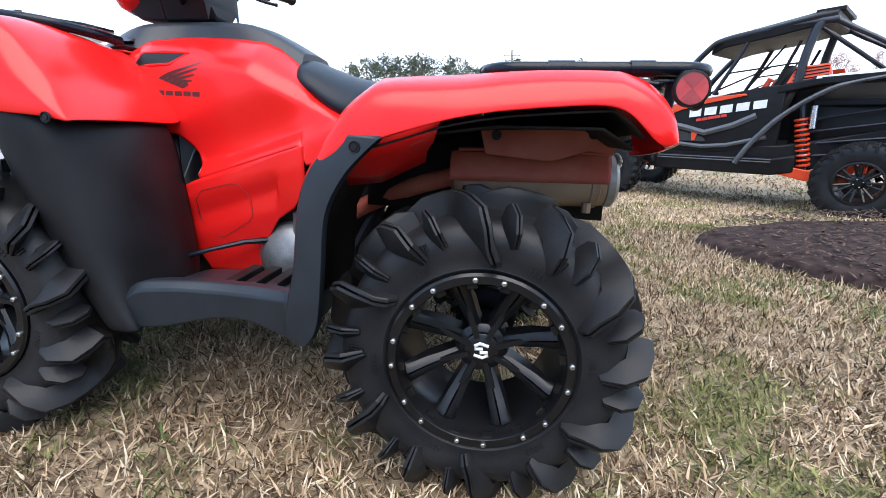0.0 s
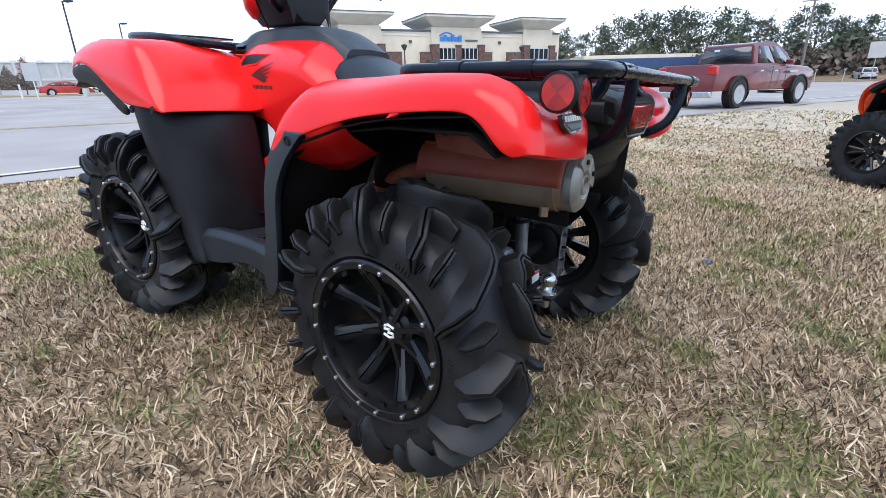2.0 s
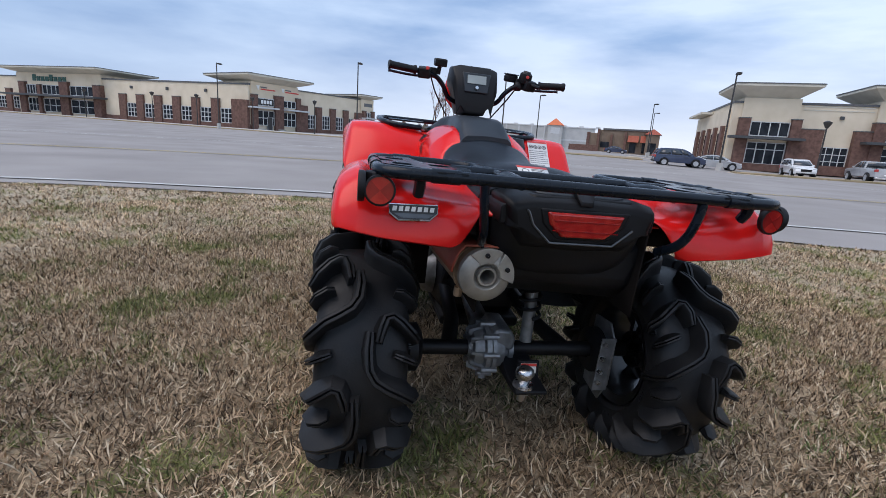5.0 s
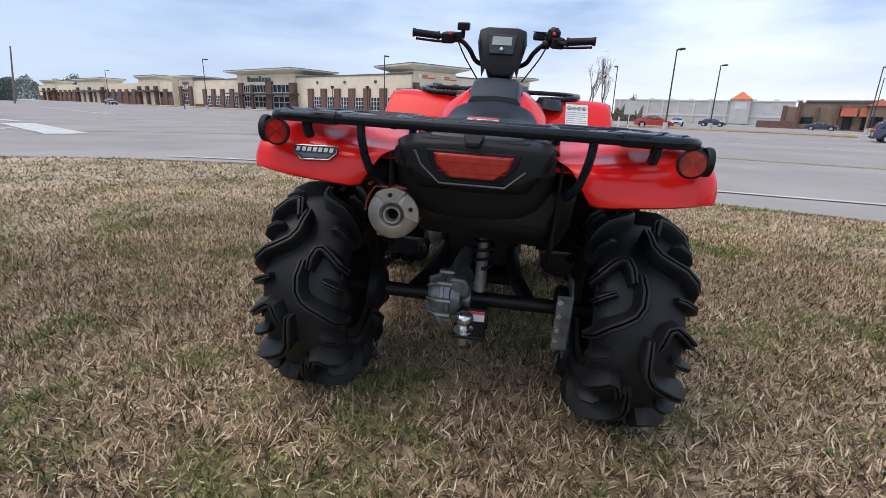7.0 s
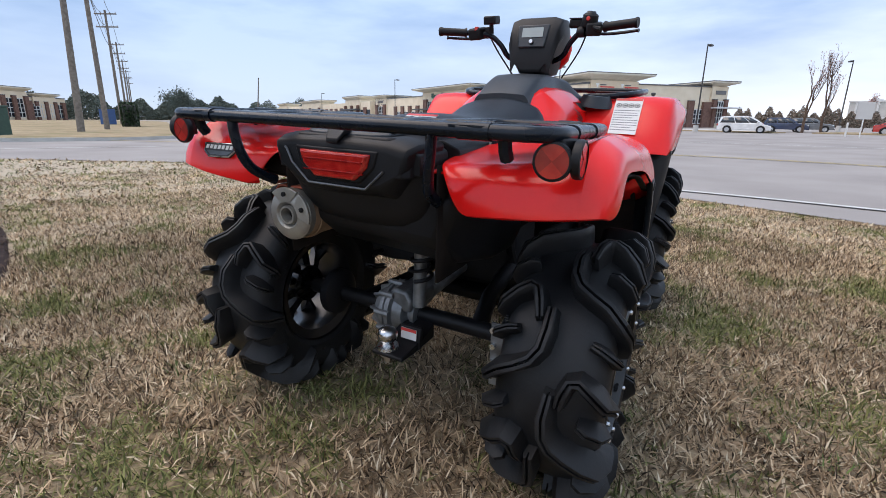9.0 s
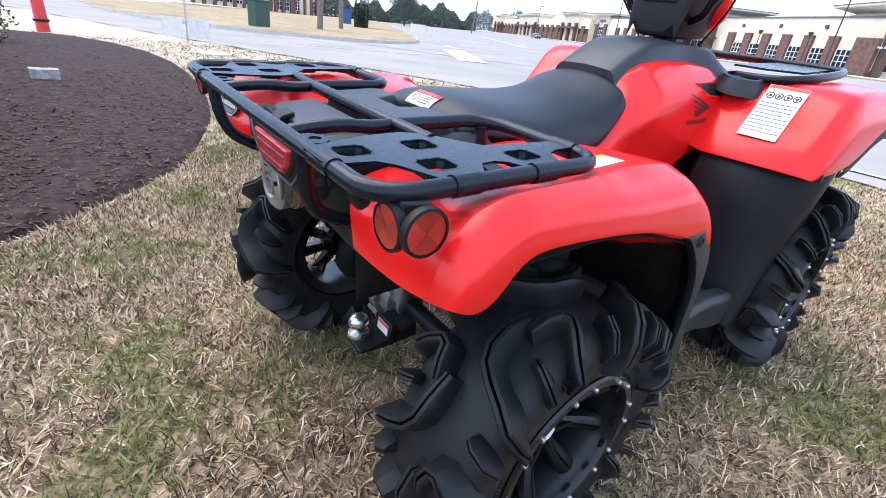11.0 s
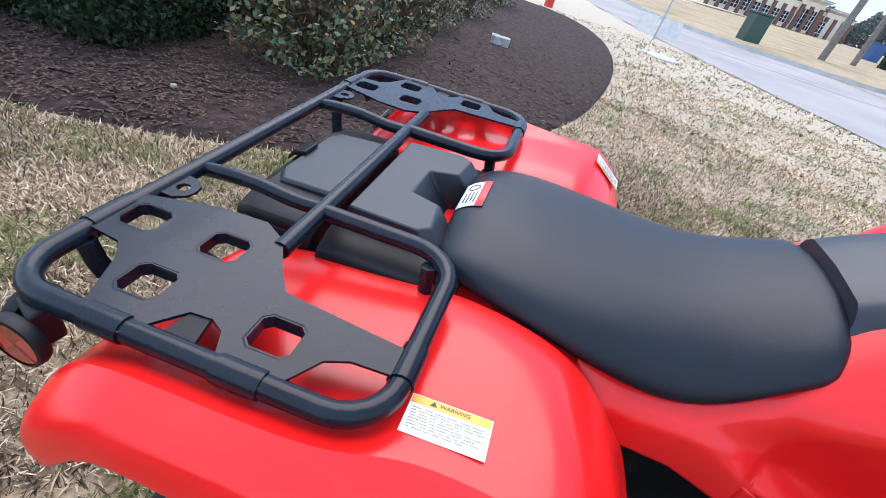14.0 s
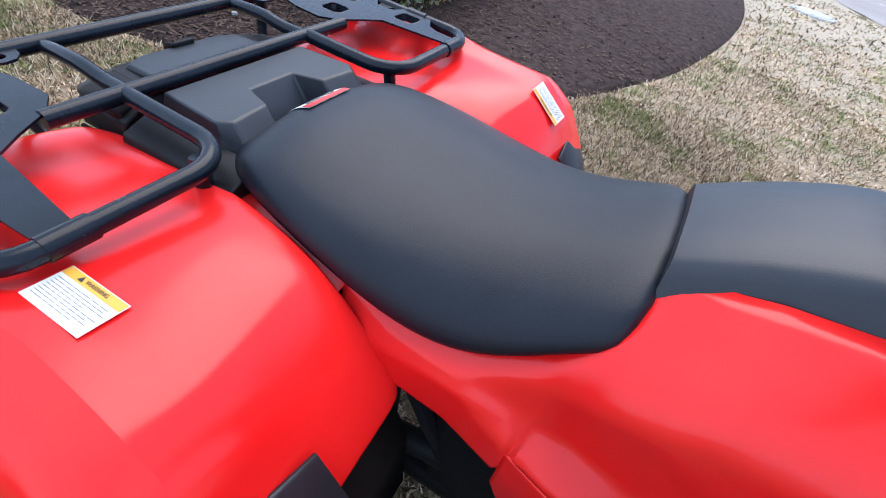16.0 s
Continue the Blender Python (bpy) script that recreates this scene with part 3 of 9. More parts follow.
SCRAP = mat("dark blue plastic scrap", (0.03, 0.05, 0.12), 0.4)
bm = bmesh.new()
bmesh.ops.create_icosphere(bm, subdivisions=2, radius=0.02)
for v in bm.verts:
    v.co = Vector((v.co.x * 1.3, v.co.y, v.co.z * 0.6)) * (1 + 0.4 * noise.noise(v.co * 60))
scrap = part("plastic_scrap", bm, SCRAP, None)
scrap.matrix_world = pose(0.5, 1.4, turf_z(0.5, 1.4) + 0.018)
tagged(scrap, "small dark blue plastic scrap in the grass", "litter")

# bark chips on the beds
n = 22000
x, y = np.concatenate([rng.uniform(-1, 5, n), rng.uniform(1.4, 4.7, 3000)]), np.concatenate([-0.9 - rng.exponential(2.6, n), rng.uniform(0.5, 2.85, 3000)])
ok = in_poly(BED_A[:-1], x, y) | in_poly(BED_B[:-1], x, y)
x, y = x[ok], y[ok]
n = len(x)
a, t = rng.uniform(0, 2 * np.pi, n), rng.normal(0, 0.22, n)
L, w = rng.uniform(0.010, 0.036, n), rng.uniform(0.003, 0.008, n)
d = np.stack([np.cos(a) * np.cos(t), np.sin(a) * np.cos(t), np.sin(t)], 1)
s = np.stack([-np.sin(a), np.cos(a), rng.normal(0, 0.25, n)], 1)


def bed_height(x, y):
    z = np.zeros(len(x))
    for B in (BED_A[:-1], BED_B[:-1]):
        cx, cy = sum(p[0] for p in B) / len(B), sum(p[1] for p in B) / len(B)
        ang = np.array([math.atan2(p[1] - cy, p[0] - cx) for p in B])
        rad = np.array([math.hypot(p[0] - cx, p[1] - cy) for p in B])
        o = np.argsort(ang)
        k = np.hypot(x - cx, y - cy) / np.interp(np.arctan2(y - cy, x - cx), ang[o], rad[o], period=2 * np.pi)
        hh = np.interp(k, [0.1, 0.3, 0.5, 0.7, 0.85, 0.95, 0.985, 1.0], [0.10, 0.095, 0.09, 0.085, 0.075, 0.055, 0.03, -0.02])
        z = np.where(in_poly(B, x, y), hh, z)
    return z


c = np.stack([x, y, bed_height(x, y) + rng.uniform(0.0, 0.020, n)], 1)
V = np.stack([c - d * L[:, None] - s * w[:, None], c + d * L[:, None] - s * w[:, None], c + d * L[:, None] + s * w[:, None], c - d * L[:, None] + s * w[:, None], c + np.array([0, 0, 0.006])], 1).reshape(-1, 3)
o = (np.arange(n) * 5)[:, None]
BARK = mat("bark chips", (0.030, 0.018, 0.014), 0.85, base2=(0.17, 0.115, 0.088), scale=45, blend=(0.42, 0.75), spec=0.2)
tagged(new("bark_chips", soup("bark_chips", V, (o + np.array([[0, 1, 4, 1, 2, 4, 2, 3, 4, 3, 0, 4]])).ravel(), np.tile([3, 3, 3, 3], n), BARK)), "scattered dark brown bark chips", "mulch", kind="stuff")

# ---- the red quad bike; its own axes: front towards -x, left towards -y, rear hubs above x = 0 ----
TILT = Matrix(((0.99849, -0.00192, 0.05485, 0), (0.0, 0.99939, 0.03498, 0), (-0.05488, -0.03493, 0.99788, 0), (0, 0, 0, 1)))
atv = thing("quad_bike", "red four-wheel quad bike with black mud tyres on dormant grass", "quad bike", TILT)

# wheels: built once about the hub, outboard towards -y
TYRE_R, HALF = 0.338, 0.118


def lug(bm, path, w, h):
    """A raised tread bar along (radius, y, degrees) steps: two crests with a slit between, a long ramp on one flank."""
    pts = [Vector((r * math.cos(radians(a)), y, r * math.sin(radians(a)))) for r, y, a in path]
    rings, turn = [], 0
    prof = ((-1.30, -0.40), (-1.08, 0.50), (-0.96, 0.92), (-0.74, 1.0), (-0.22, 1.0), (-0.12, 0.30), (0.12, 0.30), (0.22, 1.0), (0.72, 0.98), (1.0, 0.70), (1.35, 0.15), (1.65, -0.40))
    for i, p in enumerate(pts):
        d = (pts[min(i + 1, len(pts) - 1)] - pts[max(i - 1, 0)]).normalized()
        r, y, a = path[i]
        out = Vector((math.cos(radians(a)), 0, math.sin(radians(a))))
        lean = min(1.0, max(0.0, (0.308 - r) / 0.06))
        out = (out * (1 - lean) + Vector((0, math.copysign(1, y), 0)) * lean).normalized()
        out = (out - d * out.dot(d)).normalized()
        s = d.cross(out)
        if not turn:
            turn = 1 if s.dot(Vector((-math.sin(radians(a)), 0, math.cos(radians(a))))) > 0 else -1
        k = (0.25 if i == 0 else 0.62 if i == len(pts) - 1 else 1.0) * (1 - 0.38 * lean)
        rings.append([p + s * (turn * w * u * (0.55 + 0.45 * k)) + out * (h * k * v) for u, v in prof])
    loft(rings, True, bm)


def tyre_mesh():
    bm = bmesh.new()
    prof = []
    for s in (-1, 1):
        half = [(0.190, 0.098), (0.203, 0.112), (0.2095, 0.1175), (0.2125, 0.1165), (0.236, 0.121), (0.258, 0.125), (0.279, 0.121), (0.295, 0.111), (0.306, 0.092), (0.311, 0.060), (0.312, 0.03)]
        prof += [(r, s * y) for r, y in (half if s < 0 else reversed(half))]
    lathe(prof, pose(0, 0, 0, -90), 96, bm)
    for k in range(6):
        for s in (-1, 1):
            a = 60 * k + (67 if s > 0 else 37)
            # long bar from low on the sidewall to the middle of the tread, then bent along it
            lug(bm, [(0.220, s * 0.1180, a - 12), (0.236, s * 0.1225, a - 10), (0.256, s * 0.1260, a - 7.5), (0.284, s * 0.1230, a - 4), (0.306, s * 0.1135, a - 1.5), (0.317, s * 0.092, a + 1), (0.3205, s * 0.062, a + 3.5), (0.322, s * 0.034, a + 6.5), (0.322, s * 0.017, a + 11), (0.322, s * 0.012, a + 18), (0.322, s * 0.016, a + 27)], 0.0135, 0.041)
            # bent bar between two long ones
            b = a + 30
            lug(bm, [(0.248, s * 0.1250, b - 8), (0.280, s * 0.1235, b - 4.5), (0.306, s * 0.1130, b - 1.5), (0.318, s * 0.090, b + 1.5), (0.321, s * 0.070, b + 3.5), (0.322, s * 0.055, b + 2.5), (0.322, s * 0.044, b - 2), (0.322, s * 0.036, b - 8)], 0.0125, 0.038)
            # short shoulder bars
            for c in (a + 15, a + 45):
                lug(bm, [(0.262, s * 0.1260, c - 3.5), (0.286, s * 0.1215, c - 1.5), (0.307, s * 0.112, c), (0.316, s * 0.092, c + 1.2), (0.318, s * 0.078, c + 2)], 0.0088, 0.031)
            # moulded sidewall marks
            for q in range(5):
                box(0.262, 0.283, s * 0.1215, s * 0.1285, -0.0014, 0.0014, bm, pose(0, 0, 0, 0, -(a + 19.5 + q * 1.2), 0))
                box(0.224, 0.236, s * 0.1195, s * 0.1225, -0.0016, 0.0016, bm, pose(0, 0, 0, 0, -(a + 24 + q * 2.4), 0))
    return mesh_of("tyre", bm, RUBBER)


def rim_mesh():
    # outboard face towards -y: locking ring, stepped lip, deep barrel, inner flange
    prof = [(0.201, -0.104), (0.2015, -0.118), (0.196, -0.123), (0.180, -0.123), (0.1775, -0.119), (0.1775, -0.104), (0.173, -0.092), (0.167, -0.05), (0.158, 0.02), (0.160, 0.09), (0.190, 0.10), (0.194, 0.108)]
    bm = lathe([(r, -y) for r, y in prof], pose(0, 0, 0, 90), 72)
    # notches inside the ring
    for k in range(16):
        a = k * 22.5 + 9
        box(0.166, 0.179, -0.010, 0.010, -0.112, -0.104, bm, pose(0, 0, 0, 90) @ pose(0, 0, 0, 0, 0, a) @ pose(0, 0, 0, 180))
    return mesh_of("rim", bm, RIM)


def spoke_mesh():
    bm = bmesh.new()
    # from hub to barrel along +x, dished towards -y
    for s in (-1, 1):
        rings = []
        for x, y, w, h in ((0.030, -0.030, 0.011, 0.05), (0.070, -0.045, 0.011, 0.046), (0.124, -0.068, 0.0145, 0.036), (0.160, -0.088, 0.016, 0.022), (0.169, -0.090, 0.016, 0.012)):
            z0, z1 = s * 0.0022, s * w * 1.25
            rings.append([(x, y, z0), (x, y + 0.003, (z0 + z1) / 2), (x, y + 0.008, z1), (x, y + h, z1 * 1.25), (x, y + h, z0)])
        loft(rings, True, bm)
    box(0.03, 0.172, -0.055, -0.02, -0.006, 0.006, bm)
    return mesh_of("spoke", bm, SPOKE)


def bolt_mesh():
    bm = bmesh.new()
    lathe([(0.0005, 0.008), (0.0035, 0.008), (0.0055, 0.0065), (0.0065, 0.002), (0.0065, 0.0)], pose(0, 0, 0, 90), 10, bm)
    return mesh_of("bolt", bm, STEEL)


def plug_mesh():
    bm = lathe([(0.0005, 0.0035), (0.006, 0.0035), (0.0065, 0.0015), (0.009, 0.0015), (0.010, 0.0035), (0.0115, 0.0035), (0.0125, 0.0)], pose(0, 0, 0, 90), 16)
    return mesh_of("rivet", bm, BLACK)


def cap_mesh():
    bm = lathe([(0.0005, 0.052), (0.034, 0.052), (0.039, 0.049), (0.041, 0.042), (0.047, 0.040), (0.057, 0.034), (0.062, 0.02), (0.066, -0.03)], pose(0, 0, 0, 90), 32)
    return mesh_of("hub_cap", bm, RIM)


def badge_mesh():
    # two hooked white strokes
    bm = bmesh.new()
    for s in (1, -1):
        tube([(s * 0.016, -0.0545, s * 0.012), (s * -0.004, -0.0545, s * 0.017), (s * -0.014, -0.0545, s * 0.011), (s * -0.013, -0.0545, s * 0.003), (s * 0.003, -0.0545, s * 0.0045)], 0.0042, 4, bm)
    return mesh_of("badge", bm, WHITE, False)


TYRE, RIMM, SPK, BOLT, CAP, BADGE, PLUG = tyre_mesh(), rim_mesh(), spoke_mesh(), bolt_mesh(), cap_mesh(), badge_mesh(), plug_mesh()


def wheel(x, y, turn, steer=0):
    side = -1 if y < 0 else 1
    m = Matrix.Translation((x, y, 0.345)) @ pose(0, 0, 0, 0, 0, steer)
    if side > 0:
        m = m @ Matrix.Diagonal((1, -1, 1, 1))
    m = m @ pose(0, 0, 0, 0, turn, 0)
    w = part("wheel", RIMM, RIM, atv, "satin black alloy wheel with silver ring bolts", at=m)
    part("tyre", TYRE, RUBBER, w, "black mud tyre with deep curved lugs")
    part("hub_cap", CAP, RIM, w)
    part("badge", BADGE, WHITE, w, "white emblem")
    for k in range(8):
        part("spoke", SPK, SPOKE, w, at=pose(0, 0, 0, 0, 45 * k + 70, 0))
    for k in range(8):
        for d in (-8.8, 8.8):
            a = radians(45 * k + 87.5 + d)
            part("bolt", BOLT, STEEL, w, at=pose(0.1885 * math.cos(a), -0.1225, 0.1885 * math.sin(a)))


wheel(0.0, -0.503, 0)
wheel(0.0, 0.503, 49)
wheel(-1.29, -0.505, 22, 3)
wheel(-1.29, 0.505, 8, 3)

# ---- red bodywork ----
# lines that run over the rear fender from its front foot to the tail, from the seat outwards to the lip
INNER = [(-0.375, 0.235, 0.717), (-0.335, 0.238, 0.769), (-0.285, 0.240, 0.834), (-0.215, 0.235, 0.884), (-0.110, 0.222, 0.899), (-0.045, 0.213, 0.895), (0.020, 0.205, 0.889), (0.130, 0.200, 0.882), (0.222, 0.205, 0.876), (0.279, 0.225, 0.874), (0.310, 0.245, 0.864), (0.326, 0.270, 0.824), (0.330, 0.292, 0.792), (0.310, 0.296, 0.784)]
PLEAT = [(-0.378, 0.300, 0.715), (-0.340, 0.305, 0.775), (-0.290, 0.305, 0.845), (-0.215, 0.302, 0.901), (-0.110, 0.292, 0.912), (-0.045, 0.285, 0.904), (0.020, 0.290, 0.895), (0.130, 0.300, 0.889), (0.222, 0.300, 0.884), (0.284, 0.300, 0.880), (0.320, 0.300, 0.868), (0.338, 0.309, 0.824), (0.342, 0.319, 0.787), (0.322, 0.319, 0.778)]
DECK = [(-0.385, 0.394, 0.713), (-0.338, 0.394, 0.800), (-0.300, 0.394, 0.859), (-0.235, 0.394, 0.909), (-0.110, 0.394, 0.917), (-0.045, 0.394, 0.912), (0.020, 0.394, 0.905), (0.130, 0.394, 0.897), (0.222, 0.394, 0.892), (0.284, 0.394, 0.888), (0.324, 0.394, 0.874), (0.344, 0.394, 0.830), (0.350, 0.394, 0.795), (0.330, 0.394, 0.786)]
HOLLOW = [(-0.390, 0.450, 0.713), (-0.340, 0.450, 0.801), (-0.307, 0.450, 0.864), (-0.246, 0.455, 0.911), (-0.110, 0.458, 0.919), (-0.045, 0.466, 0.915), (0.020, 0.480, 0.912), (0.130, 0.484, 0.908), (0.222, 0.484, 0.905), (0.280, 0.478, 0.897), (0.322, 0.476, 0.880), (0.342, 0.478, 0.838), (0.349, 0.478, 0.802), (0.329, 0.478, 0.794)]
CREST = [(-0.394, 0.515, 0.713), (-0.341, 0.525, 0.803), (-0.307, 0.515, 0.867), (-0.246, 0.512, 0.915), (-0.110, 0.504, 0.926), (-0.048, 0.512, 0.929), (0.005, 0.538, 0.934), (0.130, 0.541, 0.941), (0.222, 0.541, 0.941), (0.276, 0.537, 0.925), (0.316, 0.540, 0.892), (0.337, 0.540, 0.848), (0.345, 0.540, 0.812), (0.325, 0.535, 0.803)]
BROW = [(-0.393, 0.575, 0.711), (-0.341, 0.586, 0.796), (-0.307, 0.580, 0.857), (-0.246, 0.572, 0.898), (-0.110, 0.566, 0.906), (-0.045, 0.567, 0.912), (0.020, 0.569, 0.919), (0.130, 0.569, 0.925), (0.222, 0.571, 0.925), (0.272, 0.574, 0.907), (0.310, 0.577, 0.884), (0.329, 0.577, 0.848), (0.338, 0.570, 0.816), (0.320, 0.563, 0.808)]
FLANK = [(-0.390, 0.590, 0.708), (-0.341, 0.604, 0.774), (-0.307, 0.602, 0.825), (-0.246, 0.593, 0.862), (-0.110, 0.590, 0.882), (-0.045, 0.589, 0.890), (0.020, 0.588, 0.899), (0.130, 0.586, 0.909), (0.222, 0.587, 0.912), (0.264, 0.590, 0.895), (0.298, 0.593, 0.868), (0.319, 0.592, 0.840), (0.331, 0.584, 0.818), (0.316, 0.577, 0.811)]
LIP = [(-0.385, 0.590, 0.700), (-0.345, 0.604, 0.742), (-0.285, 0.608, 0.774), (-0.215, 0.606, 0.797), (-0.110, 0.603, 0.833), (-0.045, 0.602, 0.848), (0.020, 0.600, 0.859), (0.130, 0.597, 0.871), (0.212, 0.596, 0.878), (0.246, 0.598, 0.856), (0.269, 0.600, 0.832), (0.291, 0.598, 0.812), (0.309, 0.591, 0.808), (0.303, 0.585, 0.806)]
for s in (-1, 1):
    part("rear_fender", creased([mirrored(row, s) for row in zip(INNER, PLEAT, DECK, HOLLOW, CREST, BROW, FLANK, LIP)], {1: 0.5, 3: 0.3, 4: 0.92, 6: 0.2}, {2: 0.2, 3: 0.5, 8: 0.6, 9: 0.3, 12: 0.9}), RED, atv, "glossy red plastic rear mudguard", sub=2, solid=0.005, keep_sharp=True)
    # black liner up under the lip, and the red panel that closes the arch in front
    part("fender_liner", sheet([[(x, s * (y - 0.012), z - 0.010), (x, s * 0.50, z - 0.004), (x, s * 0.40, z - 0.008), (x, s * 0.24, z - 0.03)] for x, y, z in LIP[2:11]]), LINER, atv, "black liner under the mudguard", solid=0.004)
    part("arch_panel", sheet([[(x, s * (y - 0.006), z + 0.004), (x - 0.020, s * 0.54, z - 0.035), (x - 0.045, s * 0.47, zb + 0.025), (x - 0.055, s * 0.42, zb)] for (x, y, z), zb in zip(LIP[1:5], (0.665, 0.680, 0.690, 0.745))]), RED, atv, "red plastic inner arch panel", solid=0.004)
# centre deck between the rear fenders
part("rear_deck", sheet([[(x, y, z) for y in (-0.26, -0.1, 0.1, 0.26)] for x, z in ((-0.25, 0.845), (-0.1, 0.878), (0.1, 0.868), (0.28, 0.855))]), RED, atv, solid=0.005)

F_INNER = [(-1.640, 0.20, 0.935), (-1.600, 0.20, 0.985), (-1.500, 0.20, 1.000), (-1.360, 0.20, 1.000), (-1.210, 0.20, 0.998), (-1.115, 0.20, 0.994), (-1.060, 0.20, 0.975), (-1.010, 0.20, 0.925), (-0.950, 0.20, 0.860), (-0.905, 0.21, 0.790)]
F_DECK = [(-1.645, 0.34, 0.94), (-1.600, 0.34, 0.990), (-1.500, 0.34, 1.008), (-1.360, 0.34, 1.010), (-1.210, 0.34, 1.006), (-1.115, 0.34, 1.008), (-1.060, 0.34, 0.990), (-1.010, 0.34, 0.935), (-0.950, 0.34, 0.866), (-0.905, 0.34, 0.795)]
F_CREST = [(-1.640, 0.46, 0.945), (-1.590, 0.46, 0.995), (-1.500, 0.47, 1.012), (-1.360, 0.47, 1.022), (-1.210, 0.46, 1.024), (-1.115, 0.46, 1.022), (-1.060, 0.46, 1.000), (-1.010, 0.46, 0.942), (-0.950, 0.46, 0.870), (-0.905, 0.46, 0.797)]
F_BROW = [(-1.620, 0.54, 0.94), (-1.575, 0.55, 0.985), (-1.490, 0.565, 1.000), (-1.360, 0.567, 1.014), (-1.210, 0.570, 1.016), (-1.120, 0.572, 1.010), (-1.065, 0.572, 0.988), (-1.015, 0.568, 0.934), (-0.955, 0.562, 0.865), (-0.910, 0.550, 0.797)]
F_EDGE = [(-1.590, 0.585, 0.925), (-1.560, 0.595, 0.955), (-1.480, 0.610, 0.965), (-1.360, 0.615, 0.975), (-1.215, 0.613, 0.950), (-1.130, 0.611, 0.920), (-1.080, 0.610, 0.905), (-1.025, 0.607, 0.880), (-0.960, 0.601, 0.845), (-0.915, 0.588, 0.797)]
F_LIP = [(-1.575, 0.59, 0.90), (-1.550, 0.603, 0.915), (-1.470, 0.615, 0.930), (-1.360, 0.618, 0.938), (-1.225, 0.614, 0.855), (-1.150, 0.609, 0.810), (-1.100, 0.607, 0.806), (-1.040, 0.606, 0.805), (-0.965, 0.602, 0.805), (-0.920, 0.590, 0.795)]
for s in (-1, 1):
    part("front_fender", creased([mirrored(row, s) for row in zip(F_INNER, F_DECK, F_CREST, F_BROW, F_EDGE, F_LIP)], {3: 0.7}, {5: 0.65, 8: 0.3}), RED, atv, "glossy red plastic front mudguard", sub=2, solid=0.005)
for s in (-1, 1):
    band = [(-1.585, 0.590, 0.905, 0.03), (-1.550, 0.603, 0.915, 0.05), (-1.470, 0.612, 0.928, 0.06), (-1.360, 0.616, 0.937, 0.075), (-1.270, 0.613, 0.906, 0.085), (-1.215, 0.608, 0.860, 0.08), (-1.160, 0.607, 0.816, 0.05), (-1.120, 0.605, 0.809, 0.02)]
    part("fender_extension", sheet([[(x, s * y, z), (x, s * (y + 0.002), z - d * 0.5), (x, s * (y - 0.012), z - d)] for x, y, z, d in band]), BLACK, atv, "matt black plastic mudguard edge", sub=1, solid=0.005)
part("front_cowl", sheet([[(x, y, z) for y in (-0.22, -0.1, 0.1, 0.22)] for x, z in ((-1.66, 0.86), (-1.63, 0.95), (-1.55, 0.99), (-1.3, 1.0), (-1.08, 0.99))]), RED, atv, solid=0.005)

# side cover: its height off the middle plane over x and z, within its outline
def along(points, x):
    return float(np.interp(x, [p[0] for p in points], [p[1] for p in points]))


TOP_EDGE = ((-1.085, 0.985), (-1.045, 1.026), (-0.93, 1.043), (-0.78, 1.045), (-0.70, 1.037), (-0.62, 1.005), (-0.53, 0.905), (-0.44, 0.856), (-0.34, 0.858), (-0.25, 0.885))


def knee(x):
    """The ledge that runs up and back across the side cover."""
    return 0.642 + 0.355 * (x + 0.861)


def cover_y(x, z):
    d = z - knee(x)
    low = 0.263 - 0.055 * max(0.0, (-d - 0.05) / 0.25) ** 1.3 - 0.012 * max(0.0, 1 - abs(d + 0.10) / 0.06) * (1 if x < -0.62 else 0)
    t = max(0.0, min(1.0, d / 0.050))
    y = low + (0.211 - low) * t * t * (3 - 2 * t)
    # swells again towards the tank, then rolls in under its cover
    u = max(0.0, min(1.0, (d - 0.06) / 0.14))
    y += 0.023 * u * u * (3 - 2 * u)
    top = along(((-1.10, 0.945), (-0.90, 0.945), (-0.70, 0.93), (-0.58, 0.87), (-0.44, 0.82), (-0.25, 0.86)), x)
    if z > top:
        y -= 0.112 * min(1.2, (z - top) / 0.105) ** 1.6
    back = max(0.0, min(1.0, (x + 0.60) / 0.16))
    y = y * (1 - back) + (0.246 - 0.55 * max(0.0, z - 0.80)) * back
    # tucked under the edge of the saddle
    y -= 0.03 * max(0.0, min(1.0, (x + 0.66) / 0.06)) * max(0.0, min(1.0, 1 - (along(TOP_EDGE, x) - z) / 0.035))
    return y - 0.02 * max(0.0, min(1.0, (-1.02 - x) / 0.07))


WAIST = ((-1.085, 0.945), (-1.041, 0.861), (-0.98, 0.776), (-0.924, 0.764), (-0.880, 0.725), (-0.862, 0.666), (-0.852, knee(-0.852)), (-0.55, knee(-0.55)), (-0.53, 0.700), (-0.44, 0.730), (-0.35, 0.740), (-0.25, 0.81))
FOOT = ((-0.94, 0.598), (-0.909, 0.476), (-0.863, 0.356), (-0.787, 0.354), (-0.703, 0.369), (-0.67, 0.468), (-0.623, 0.541), (-0.569, 0.579), (-0.535, 0.66))
SHOULDER = ((-0.94, 0.602), (-0.861, knee(-0.861)), (-0.535, knee(-0.535)))
SEAM = mat("dark red seam", (0.16, 0.010, 0.009), 0.5)
DECAL = mat("dark grey decal", (0.055, 0.014, 0.015), 0.4)


def cover_sheet(x0, x1, n, low, high, m, s):
    rows = []
    for i in range(n + 1):
        x = x0 + (x1 - x0) * i / n
        a, b = along(low, x), along(high, x)
        rows.append([(x, s * cover_y(x, a + (b - a) * k / m), a + (b - a) * k / m) for k in range(m + 1)])
    return sheet(rows)


